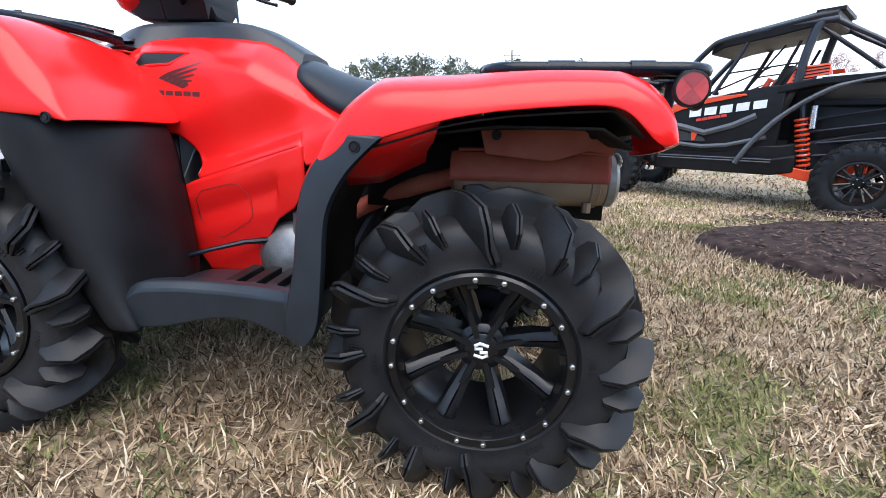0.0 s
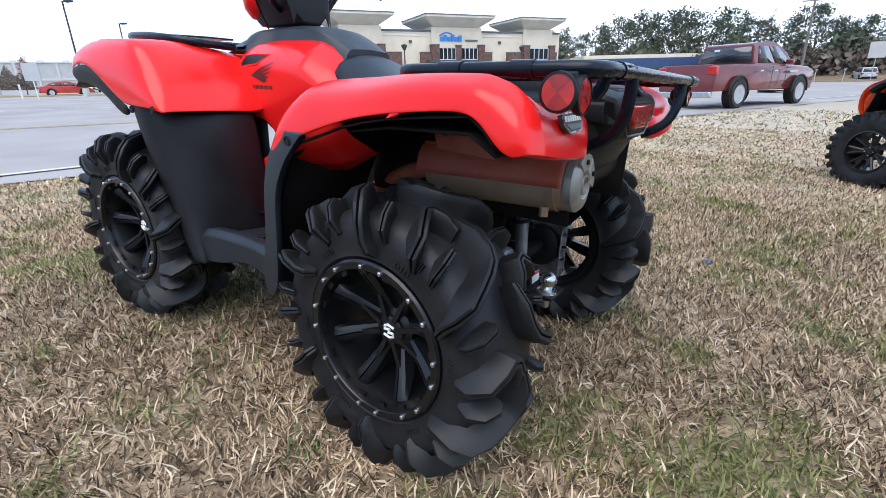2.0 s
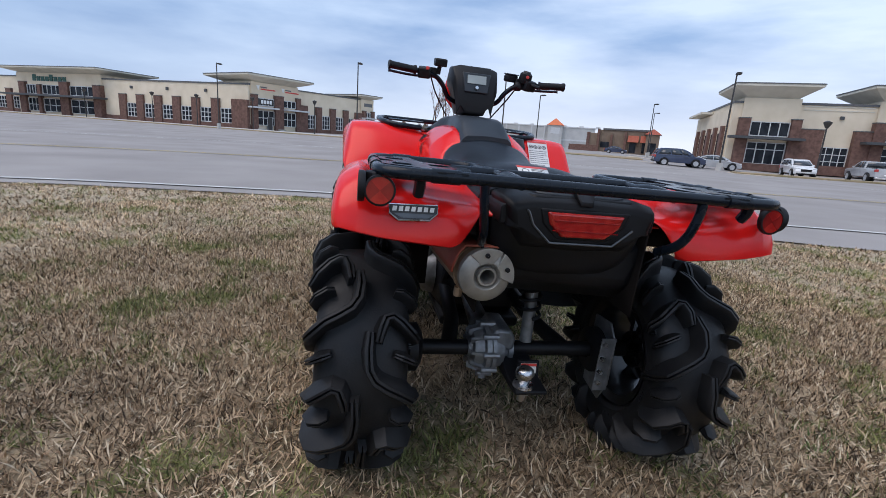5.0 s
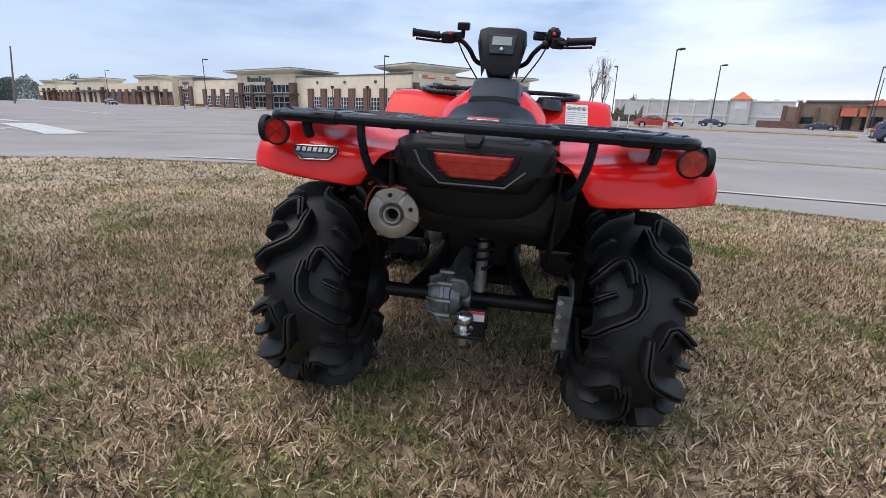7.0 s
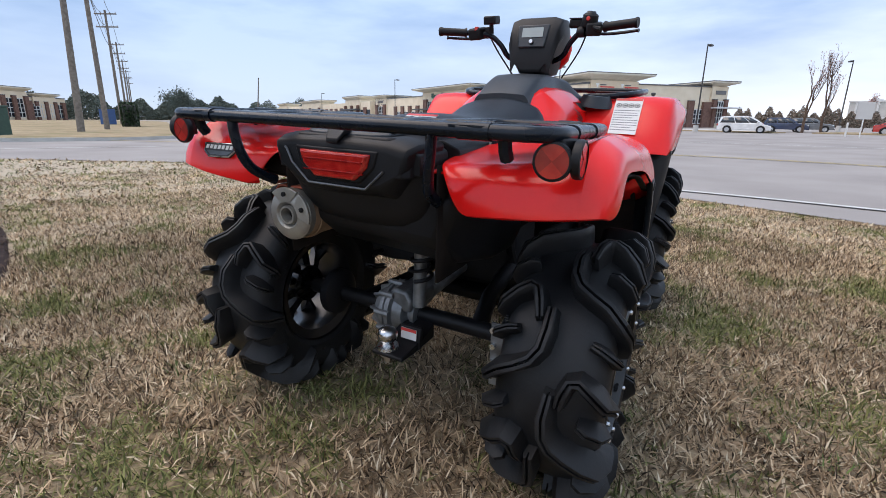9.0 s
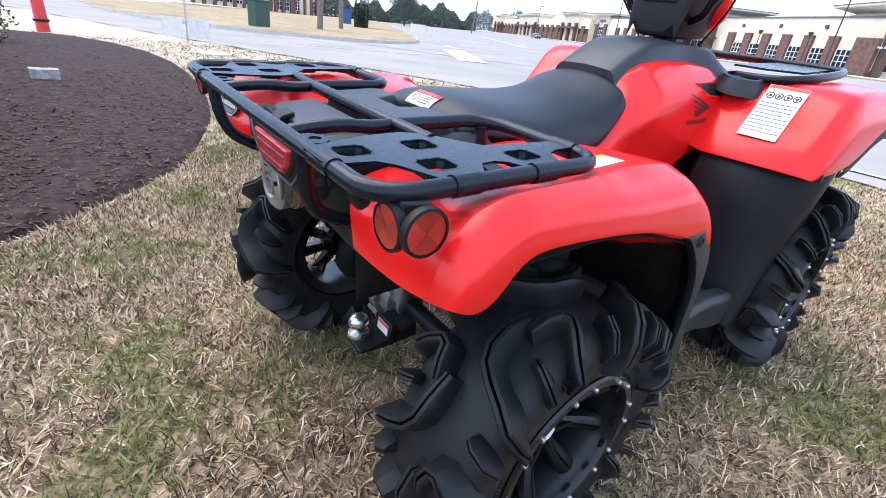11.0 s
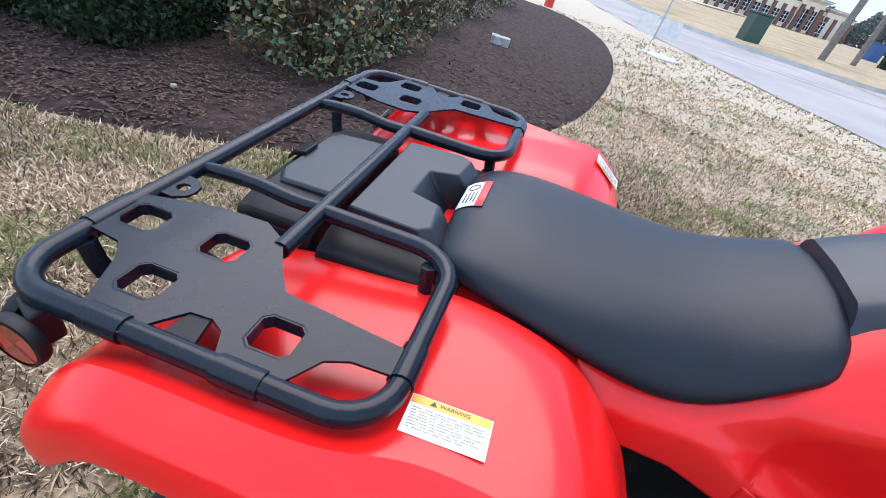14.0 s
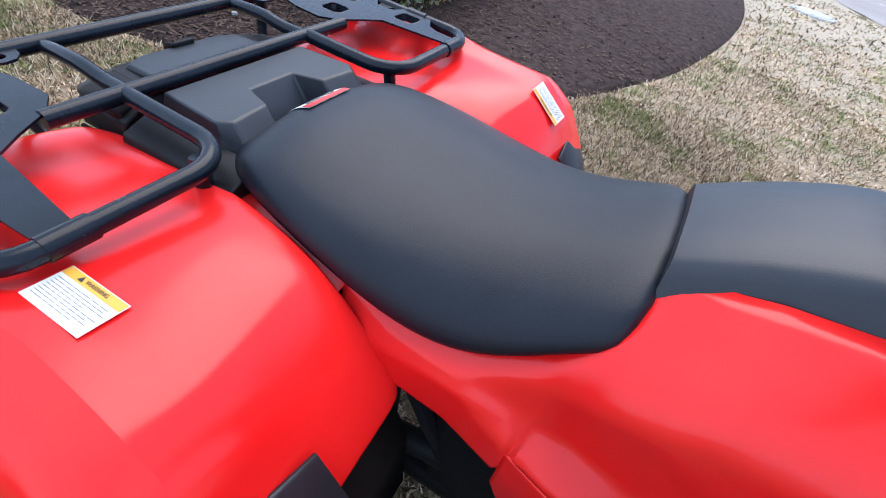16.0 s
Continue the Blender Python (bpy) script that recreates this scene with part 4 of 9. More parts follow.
def decal(low, high, s, off, n=12, m=3):
    """A thin printed shape between two lines that follows the side cover."""
    x0, x1 = low[0][0], low[-1][0]
    rows = []
    for i in range(n + 1):
        x = x0 + (x1 - x0) * i / n
        a, b = along(low, x), along(high, x)
        rows.append([(x, s * (cover_y(x, a + (b - a) * k / m) + off), a + (b - a) * k / m) for k in range(m + 1)])
    return sheet(rows)


for s in (-1, 1):
    cover = part("side_cover", cover_sheet(-1.085, -0.25, 84, WAIST, TOP_EDGE, 30, s), RED, atv, "glossy red plastic tank side cover", solid=0.005)
    part("lower_cover", cover_sheet(-0.94, -0.535, 42, FOOT, SHOULDER, 24, s), RED, atv, "glossy red plastic lower side cover", solid=0.005)
    # dark air slot in a raised red surround
    slot = [(-1.046, 0.950), (-1.030, 0.988), (-0.960, 0.992), (-0.890, 0.990), (-0.932, 0.958), (-0.985, 0.952)]
    part("air_slot", decal([(-1.046, 0.950), (-0.985, 0.952), (-0.932, 0.958), (-0.890, 0.989)], [(-1.046, 0.951), (-1.030, 0.988), (-0.960, 0.992), (-0.890, 0.990)], s, 0.0040), BLACK, cover)
    part("slot_surround", tube([(x, s * (cover_y(x, z) + 0.003), z) for x, z in slot], 0.0045, 6, closed=True), RED, cover)
    # winged emblem and maker's bar, as plain shapes
    for k in range(5):
        x0, z0 = -0.968 + 0.015 * k, 0.919 - 0.005 * k
        part("emblem_feather", decal([(x0, z0 - 0.001), (x0 + 0.013, z0 - 0.006), (x0 + 0.030, z0 + 0.004), (-0.839 - 0.009 * k, 0.964 - 0.0168 * k)], [(x0, z0), (x0 + 0.025, z0 + 0.0135), (-0.839 - 0.009 * k, 0.968 - 0.0168 * k)], s, 0.0032), DECAL, cover)
    for k in range(5):
        x = -0.976 + 0.0270 * k
        part("emblem_bar", decal([(x, 0.873), (x + 0.022, 0.8735)], [(x, 0.886), (x + 0.022, 0.8865)], s, 0.0032, 2, 2), DECAL, cover)
    # inspection panel, on one side
    if s < 0:
        ring = [(-0.866, 0.585), (-0.845, 0.612), (-0.750, 0.640), (-0.732, 0.634), (-0.704, 0.600), (-0.700, 0.548), (-0.712, 0.528), (-0.800, 0.472), (-0.822, 0.474), (-0.866, 0.520)]
        part("inspection_seam", tube([(x, s * (cover_y(x, z) + 0.0024), z) for x, z in ring], 0.0014, 6, closed=True), SEAM, cover)

# ---- dark plastics ----
TOP = [(-1.260, 0.050, 1.030, 0.130, 0.985), (-1.190, 0.100, 1.056, 0.180, 0.992), (-1.090, 0.125, 1.083, 0.185, 1.000), (-0.980, 0.098, 1.096, 0.118, 0.986), (-0.860, 0.098, 1.100, 0.118, 1.002), (-0.760, 0.098, 1.094, 0.118, 1.006), (-0.690, 0.098, 1.070, 0.118, 0.996), (-0.630, 0.098, 1.040, 0.118, 0.959), (-0.595, 0.098, 1.020, 0.130, 0.929)]
fine = [[], []]
for a, b in zip(rounded([(x, w, z) for x, w, z, w2, z2 in TOP], 4), rounded([(x, w2, z2) for x, w, z, w2, z2 in TOP], 4)):
    fine[0].append(a)
    fine[1].append(b)
rings = []
for (x, w, z), (x_, w2, z2) in zip(*fine):
    half = [(w2, z2), (w2 + 0.006, z2 + 0.006), (w + 0.010, z - 0.020), (w, z - 0.009), (w * 0.9, z - 0.003), (w * 0.45, z)]
    rings.append([(x, -y, zz) for y, zz in half] + [(x, 0, z + 0.002)] + [(x, y, zz) for y, zz in reversed(half)] + [(x, 0, z2 - 0.03)])
part("tank_cover", loft(rings), GREY, atv, "matt dark grey plastic tank cover")

SEAT = [(-0.612, 1.014, 0.935, 0.115, 0.176), (-0.56, 0.994, 0.915, 0.12, 0.190), (-0.49, 0.968, 0.865, 0.125, 0.212), (-0.42, 0.951, 0.836, 0.14, 0.228), (-0.34, 0.945, 0.842, 0.155, 0.238), (-0.25, 0.947, 0.866, 0.165, 0.238), (-0.16, 0.955, 0.884, 0.165, 0.228), (-0.08, 0.962, 0.895, 0.155, 0.212), (-0.03, 0.957, 0.900, 0.140, 0.196), (0.000, 0.943, 0.902, 0.120, 0.172), (0.016, 0.928, 0.900, 0.100, 0.150)]
rings = []
for x, z, zb, w, wb in SEAT:
    half = [(0.0, z + 0.002), (w * 0.55, z), (w * 0.95, z - 0.012), ((w + wb) / 2 + 0.012, z - (z - zb) * 0.38), (wb + 0.002, zb + (z - zb) * 0.18), (wb - 0.004, zb), (wb - 0.03, zb - 0.012)]
    rings.append([(x, -y, zz) for y, zz in reversed(half[1:])] + [(x, y, zz) for y, zz in half] + [(x, 0.0, zb - 0.02)])
seat = part("seat", loft(rings), VINYL, atv, "smooth dark grey vinyl saddle", sub=2)
# caution label, bent over the rear edge of the saddle
REAR_EDGE = ((-0.06, 0.961), (-0.04, 0.958), (-0.03, 0.956), (-0.02, 0.953), (-0.01, 0.948), (0.0, 0.942), (0.01, 0.933), (0.016, 0.925))


def saddle_patch(x0, x1, y0, y1, off):
    return sheet([[(x0 + (x1 - x0) * k / 8, y, along(REAR_EDGE, x0 + (x1 - x0) * k / 8) + off) for y in (y0, (y0 + y1) / 2, y1)] for k in range(9)])


label = part("seat_label", saddle_patch(-0.034, 0.011, -0.056, 0.044, 0.0018), PAPER, seat, "small white caution label", solid=0.0008)
part("label_heading", saddle_patch(-0.034, -0.020, -0.056, 0.044, 0.0026), REDINK, label, solid=0.0008)
part("label_ring", tube([(-0.006 + 0.009 * math.cos(radians(24 * k)), -0.032 + 0.011 * math.sin(radians(24 * k)), along(REAR_EDGE, -0.006 + 0.009 * math.cos(radians(24 * k))) + 0.0024) for k in range(15)], 0.0012, 5, closed=True), INK, label)
for k in range(4):
    part("print_bar", saddle_patch(-0.016 + 0.006 * k, -0.0135 + 0.006 * k, -0.012, 0.030 - 0.006 * (k % 2), 0.0026), INKGREY, label, solid=0.0006)

for s in (-1, 1):
    G = []
    for z, xf, xr, yin in ((0.822, -1.135, -0.965, 0.27), (0.79, -1.125, -0.922, 0.265), (0.69, -1.102, -0.900, 0.262), (0.57, -1.062, -0.885, 0.262), (0.43, -1.004, -0.860, 0.27), (0.345, -0.958, -0.850, 0.29), (0.300, -0.925, -0.860, 0.34)):
        out = 0.045 * max(0.35, min(1.0, (z - 0.30) / 0.45))
        G.append([(xf + 0.02, s * (0.520 + out), z), (xf, s * (0.548 + out), z), (xf + 0.05, s * (0.556 + out), z), (xf + 0.10, s * (0.552 + out), z), (xf + 0.5 * (xr - xf) + 0.045, s * (0.525 + out), z), (xr + 0.005, s * 0.455, z), (xr + 0.012, s * 0.36, z), (xr, s * yin, z)])
    guard = part("leg_shield", sheet(G), BLACK, atv, "matt black plastic leg shield", sub=1, solid=0.006)
    for x, z in ((-1.104, 0.797), (-0.957, 0.803)):
        part("rivet", PLUG, BLACK, guard, at=pose(x, s * 0.601, z, 0, 0, 180 if s > 0 else 0))
    # rear arch guard
    H = []
    for xa, xb, z in ((-0.325, -0.225, 0.800), (-0.348, -0.258, 0.770), (-0.385, -0.305, 0.715), (-0.408, -0.342, 0.635), (-0.420, -0.352, 0.507), (-0.440, -0.360, 0.410), (-0.442, -0.372, 0.365), (-0.430, -0.392, 0.338)):
        H.append([(xa - 0.03, s * 0.40, z), (xa - 0.005, s * 0.572, z), (xa + 0.008, s * 0.598, z), ((xa + xb) / 2, s * 0.606, z), (xb, s * 0.608, z), (xb + 0.004, s * 0.595, z)])
    H = [list(col) for col in zip(*[rounded(list(col), 4) for col in zip(*H)])]
    guard = part("rear_arch_guard", sheet(H), GREY, atv, "matt dark grey plastic splash guard", solid=0.006)
    part("rivet", PLUG, BLACK, guard, at=pose(-0.276, s * 0.609, 0.778, 0, 0, 180 if s > 0 else 0))
    # footboard with its raised lip
    F = []
    for x, zt, zb, yo in ((-0.89, 0.372, 0.305, 0.548), (-0.85, 0.420, 0.308, 0.552), (-0.77, 0.434, 0.318, 0.548), (-0.66, 0.436, 0.345, 0.540), (-0.56, 0.438, 0.352, 0.545), (-0.47, 0.442, 0.335, 0.565), (-0.42, 0.448, 0.335, 0.59)):
        F.append([(x, s * yo, zb), (x, s * (yo + 0.003), zt - 0.02), (x, s * (yo - 0.012), zt), (x, s * (yo - 0.05), zt - 0.004), (x, s * (yo - 0.075), zt - 0.03), (x, s * 0.30, zt - 0.045), (x, s * 0.27, zt - 0.05), (x, s * 0.27, zb), (x, s * 0.40, zb - 0.01)])
    F = [list(col) for col in zip(*[rounded(list(col), 4) for col in zip(*F)])]
    board = part("footboard", loft(F), GREY, atv, "grey plastic footboard", bevel=0.005)
    for k in range(3):
        part("foot_peg", box(-0.66 + 0.055 * k, -0.63 + 0.055 * k, s * 0.33, s * 0.47, 0.400, 0.425), BLACK, board, bevel=0.003)
    part("pedal", tube([(-0.86, s * 0.33, 0.432), (-0.80, s * 0.32, 0.452), (-0.72, s * 0.27, 0.47), (-0.66, s * 0.22, 0.47)], [0.009, 0.006, 0.008, 0.01], 8), TUBE, atv, "black foot pedal")

# tool box and deck behind the seat
BOX = [(0.205, -0.185), (0.205, 0.185), (0.335, 0.182), (0.352, 0.165), (0.352, -0.165), (0.335, -0.182)]
part("tool_box", loft([[(0.278 + (x - 0.278) * k, y * k, z) for x, y in BOX] for k, z in ((1.05, 0.845), (1.03, 0.886), (0.98, 0.898), (0.80, 0.912), (0.76, 0.926))]), BLACK, atv, "black plastic lidded tool box", bevel=0.004)
lid = part("tool_box_lid", loft([[(0.213 + e, -0.122 + e, z), (0.213 + e, 0.122 - e, z), (0.312 - e, 0.118 - e, z - 0.003), (0.330 - e, 0.085 - e, z - 0.004), (0.330 - e, -0.085 + e, z - 0.004), (0.312 - e, -0.118 + e, z - 0.003)] for e, z in ((0, 0.918), (0, 0.932), (0.005, 0.938))]), GREY, atv, "dark grey lid", bevel=0.002)
TOPC = [(0.166, -0.150), (0.166, 0.150), (0.047, 0.158), (0.028, 0.140), (0.036, 0.066), (0.092, 0.048), (0.092, -0.048), (0.036, -0.066), (0.028, -0.140), (0.047, -0.158)]
BASEC = [(0.180, -0.172), (0.180, 0.172), (0.000, 0.178), (-0.050, 0.150), (-0.040, 0.072), (0.030, 0.052), (0.030, -0.052), (-0.040, -0.072), (-0.050, -0.150), (0.000, -0.178)]
part("battery_cover", loft([[(a[0] + (b[0] - a[0]) * k, a[1] + (b[1] - a[1]) * k, z) for a, b in zip(BASEC, TOPC)] for k, z in ((0.0, 0.858), (0.55, 0.905), (0.93, 0.942), (1.0, 0.947))]), GREY, atv, "dark grey plastic cover behind the saddle", bevel=0.003)
for s in (-1, 1):
    # sloping shelf along each side, in two lengths
    for x0, x1, y0, y1 in ((-0.045, 0.186, 0.160, 0.224), (0.206, 0.330, 0.150, 0.205)):
        part("deck_rib", loft([[(x, s * y0, 0.850), (x, s * y0, 0.912), (x, s * (y0 + 0.018), 0.913), (x, s * (y1 - 0.004), 0.896), (x, s * y1, 0.888), (x, s * y1, 0.850)] for x in (x0, x1)]), BLACK, atv, bevel=0.003)
part("lid_clip", loft([[(0.318, -0.028, z), (0.318, 0.020, z), (0.345, 0.020, z - 0.004), (0.362, 0.012, z - 0.026), (0.362, -0.020, z - 0.026), (0.345, -0.028, z - 0.004)] for z in (0.934, 0.944)]), BLACK, lid, "black rubber lid strap", bevel=0.003)

# tail: lamp housing, lamp, lower skirt
T = []
for x, wt, wb, zt, zb in ((0.22, 0.205, 0.15, 0.925, 0.76), (0.315, 0.202, 0.14, 0.925, 0.785), (0.346, 0.192, 0.125, 0.916, 0.80), (0.356, 0.182, 0.115, 0.905, 0.81)):
    T.append([(x, -wt, zt - 0.012), (x, -wt + 0.05, zt), (x, 0, zt + 0.004), (x, wt - 0.05, zt), (x, wt, zt - 0.012), (x, wt - 0.008, zt - 0.055), (x, wb, zb + 0.008), (x, 0, zb), (x, -wb, zb + 0.008), (x, -wt + 0.008, zt - 0.055)])
tail = part("tail_lamp_housing", loft(T), BLACK, atv, "black plastic tail lamp housing", bevel=0.008)
L = [(-0.102, 0.892), (0.102, 0.892), (0.092, 0.862), (0.058, 0.832), (-0.058, 0.832), (-0.092, 0.862)]
part("lamp_surround", prism([(y * 1.16, 0.862 + (z - 0.862) * 1.22) for y, z in L], "x", 0.350, 0.360), BLACK, tail, bevel=0.004)
part("lamp_trim", tube([(0.3585, y * 1.42, 0.858 + (z - 0.862) * (1.42 if z < 0.87 else 1.0)) for y, z in L[2:] + L[:1]][::1] + [(0.3585, -0.150, 0.892)], 0.003, 6), SATIN, tail)
part("tail_lamp", loft([[(x, y * k, 0.862 + (z - 0.862) * k) for y, z in L] for x, k in ((0.350, 1.0), (0.364, 0.98), (0.370, 0.9))]), LENS, tail, "red ribbed tail lamp lens", bevel=0.003)
for z in (0.848, 0.872):
    part("lamp_rib", box(0.367, 0.3725, -0.085, 0.085, z, z + 0.0025), LENS2, tail)
part("rear_skirt", sheet([[(x - 0.06, -w - 0.01, z), (x, -w * 0.8, z), (x + 0.008, 0, z), (x, w * 0.8, z), (x - 0.06, w + 0.01, z)] for x, w, z in ((0.335, 0.205, 0.88), (0.328, 0.205, 0.82), (0.310, 0.195, 0.76), (0.280, 0.175, 0.715), (0.23, 0.145, 0.695))]), BLACK, atv, "black plastic skirt under the tail", sub=1, solid=0.006)
part("tow_eye", loft([[(x, 0.165, z), (x, 0.205, z), (x - 0.02, 0.210, z - d), (x - 0.02, 0.170, z - d)] for x, z, d in ((0.185, 0.80, 0.02), (0.212, 0.77, 0.03), (0.205, 0.725, 0.02))]), RED, atv, "small red plastic bracket", bevel=0.006)
part("frame_bracket", prism([(-0.045, 0.822), (0.100, 0.832), (0.290, 0.836), (0.272, 0.778), (0.215, 0.786), (0.130, 0.756), (0.060, 0.760), (-0.030, 0.765)], "y", -0.345, -0.340), SHIELD, atv, "dusty red steel bracket under the mudguard", bevel=0.002)
for x, z in ((-0.006, 0.812), (0.222, 0.825), (0.252, 0.826)):
    part("bracket_bolt", PLUG, STEEL, atv, at=pose(x, -0.346, z))
# added dark mass, there to close the see-through gap beside the tail
part("tail_filler", loft([[(x, -0.16, zb), (x, yo - 0.03, zb - 0.02), (x, yo, zb + 0.05), (x, yo + 0.01, 0.80), (x, -0.16, 0.80)] for x, yo, zb in ((-0.30, 0.20, 0.54), (-0.20, 0.25, 0.56), (0.02, 0.285, 0.60), (0.20, 0.275, 0.64), (0.27, 0.24, 0.70))]), BLACK, atv, "black filler mass under the tail", bevel=0.02)
part("under_tray", box(-0.35, 0.02, -0.18, 0.20, 0.66, 0.76), BLACK, atv, bevel=0.03)
for s in (-1, 1):
    part("inner_arch", sheet([[(x, s * y, z) for y in (0.24, 0.40, 0.56)] for x, z in ((-0.40, 0.42), (-0.39, 0.60), (-0.33, 0.73), (-0.2, 0.80), (0.0, 0.83), (0.2, 0.835), (0.26, 0.80))]), LINER, atv, "black inner arch liner", solid=0.006)
    part("arch_wall", sheet([[(x, s * 0.225, z) for z in (0.60, 0.5 * (0.60 + top), top)] for x, top in ((-0.36, 0.70), (-0.28, 0.775), (-0.15, 0.835), (0.0, 0.865), (0.29, 0.872))]), LINER, atv, solid=0.006)
    part("front_arch", sheet([[(x, s * y, z) for y in (0.20, 0.36, yo)] for x, z, yo in ((-1.60, 0.85, 0.585), (-1.50, 0.885, 0.600), (-1.34, 0.900, 0.606), (-1.22, 0.85, 0.600), (-1.10, 0.77, 0.55), (-1.03, 0.66, 0.53), (-0.97, 0.45, 0.53), (-0.95, 0.32, 0.52))]), BLACK, atv, "black inner arch liner", solid=0.006)

# ---- rear carrier ----
RZ, RR = 0.957, 0.0138
loop = []
for cx, cy, a0 in ((0.345, 0.442, 0), (0.025, 0.442, 90)):
    for k in range(7):
        a = radians(a0 + 15 * k)
        loop.append((cx + 0.060 * math.cos(a), cy + 0.060 * math.sin(a), RZ))
inner = [(-0.035, 0.29, RZ)] + [(0.035 + 0.070 * math.cos(radians(180 + 15 * k)), 0.265 + 0.070 * math.sin(radians(180 + 15 * k)), RZ) for k in range(7)] + [(0.185, 0.195, RZ)]
rack = part("rear_carrier", tube([(0.405, 0.0, RZ)] + loop + inner, RR, 12), TUBE, atv, "black tubular steel rear carrier with slotted plates", at=pose(0.4, 0, RZ) @ pose(0, 0, 0, 0, -1.8, 0) @ pose(-0.4, 0, -RZ))
part("carrier_tube", tube(mirrored([(0.405, 0.0, RZ)] + loop + inner, -1), RR, 12), TUBE, rack)
part("carrier_tube", tube([(0.190, -0.31, RZ), (0.190, 0.31, RZ)], RR, 12), TUBE, rack)
OUT = [(0.418, 0.315), (0.300, 0.280), (0.230, 0.276), (0.192, 0.300), (0.160, 0.352), (0.135, 0.385), (-0.022, 0.400), (-0.036, 0.405), (-0.036, 0.440), (0.022, 0.443), (0.048, 0.455), (0.075, 0.502), (0.088, 0.514), (0.138, 0.514), (0.146, 0.498), (0.160, 0.468), (0.178, 0.458), (0.204, 0.460), (0.222, 0.484), (0.243, 0.514), (0.290, 0.514), (0.302, 0.498), (0.330, 0.428), (0.350, 0.404), (0.412, 0.396), (0.420, 0.380)]


def slot_ring(cx, cy, w, h, cut=0.010):
    return [(cx - w + cut, cy - h), (cx + w - cut, cy - h), (cx + w, cy - h + cut), (cx + w, cy + h - cut), (cx + w - cut, cy + h), (cx - w + cut, cy + h), (cx - w, cy + h - cut), (cx - w, cy - h + cut)]


HOLES = [(0.360, 0.350), (0.243, 0.350), (0.274, 0.442), (0.108, 0.448)]
for s in (-1, 1):
    p = part("carrier_plate", plate([(x, s * y) for x, y in OUT], [[(x, s * y) for x, y in slot_ring(cx, cy, 0.0255, 0.0235, 0.008)] for cx, cy in HOLES], RZ + 0.008), TUBE, rack, "pressed black steel plate with slots", solid=0.004, smooth=False)
    for cx, cy in HOLES:
        a, b = [(x, s * y, RZ + 0.0102) for x, y in slot_ring(cx, cy, 0.0285, 0.0265, 0.009)], [(x, s * y, RZ - 0.006) for x, y in slot_ring(cx, cy, 0.0250, 0.0230, 0.008)]
        part("slot_flange", loft([a, b], False), TUBE, p, solid=0.002, smooth=False)
    part("carrier_tongue", loft([[(0.182, s * 0.452, RZ + 0.008), (0.204, s * 0.452, RZ + 0.008), (0.215, s * 0.506, RZ + 0.005), (0.172, s * 0.506, RZ + 0.005)], [(0.182, s * 0.452, RZ + 0.002), (0.204, s * 0.452, RZ + 0.002), (0.215, s * 0.506, RZ - 0.002), (0.172, s * 0.506, RZ - 0.002)]]), BLACK, p)
    part("carrier_tube", tube(rounded([(0.185, s * 0.190, RZ), (0.24, s * 0.190, RZ - 0.002), (0.30, s * 0.190, RZ + 0.004), (0.36, s * 0.190, RZ + 0.002), (0.405, s * 0.190, RZ - 0.004)], 4), 0.0125, 10), TUBE, rack)
    for (ax, ay), (bx, by) in (((0.405, 0.330), (0.405, 0.392)), ((0.088, 0.502), (0.140, 0.502)), ((0.246, 0.502), (0.292, 0.502)), ((-0.035, 0.388), (-0.035, 0.440))):
        part("carrier_sleeve", tube([(ax, s * ay, RZ), (bx, s * by, RZ)], 0.0162, 12), TUBE, rack)
    # tie-down eye, rear brace, front strut
    eye = [(0.415, 0.228), (0.415, 0.288), (0.375, 0.290), (0.360, 0.278), (0.356, 0.262), (0.360, 0.246), (0.375, 0.234)]
    part("tie_eye", plate([(x, s * y) for x, y in eye], [[(0.378 + 0.010 * math.cos(radians(30 * k)), s * (0.262 + 0.010 * math.sin(radians(30 * k)))) for k in range(12)]], RZ + 0.004), TUBE, rack, solid=0.004, smooth=False)
    part("carrier_brace", tube(rounded([(0.400, s * 0.272, RZ - 0.006), (0.399, s * 0.270, 0.915), (0.390, s * 0.262, 0.868), (0.366, s * 0.252, 0.830), (0.310, s * 0.240, 0.800)], 5), 0.0135, 10, flat=0.75), TUBE, rack)
    part("carrier_strut", tube([(0.0, s * 0.225, RZ - 0.006), (-0.005, s * 0.228, 0.91), (0.01, s * 0.222, 0.88)], 0.013, 8), TUBE, rack)
    part("carrier_stub", tube([(0.392, s * 0.412, RZ - 0.004), (0.384, s * 0.412, RZ - 0.030), (0.372, s * 0.412, RZ - 0.046)], 0.013, 8), TUBE, rack)
    # two round reflectors on a bracket
    part("reflector_bracket", loft([[(0.335, s * 0.500, z), (0.372, s * 0.482, z), (0.376, s * 0.512, z), (0.340, s * 0.530, z)] for z in (0.952, 0.900)]), BLACK, rack, bevel=0.004)
    for at, lab in ((pose(0.377, s * 0.496, 0.914, 0, 90, 0), "rear"), (pose(0.354, s * 0.533, 0.918, 90 if s < 0 else -90, 0, 0), "side")):
        part("reflector_rim", lathe([(0.0295, 0.0095), (0.0335, 0.0085), (0.0345, 0.0), (0.032, -0.006), (0.001, -0.008)], at, 28), BLACK, rack)
        for k in range(4):
            wedge = [(0.0, 0.0)] + [(0.0292 * math.cos(radians(90 * k + 45 + 15 * q)), 0.0292 * math.sin(radians(90 * k + 45 + 15 * q))) for q in range(7)]
            part("reflector", prism(wedge, "z", -0.002, 0.0075 if k % 2 else 0.0085), LENS if k % 2 else LENS2, rack, "round red reflector", at=at, smooth=False)

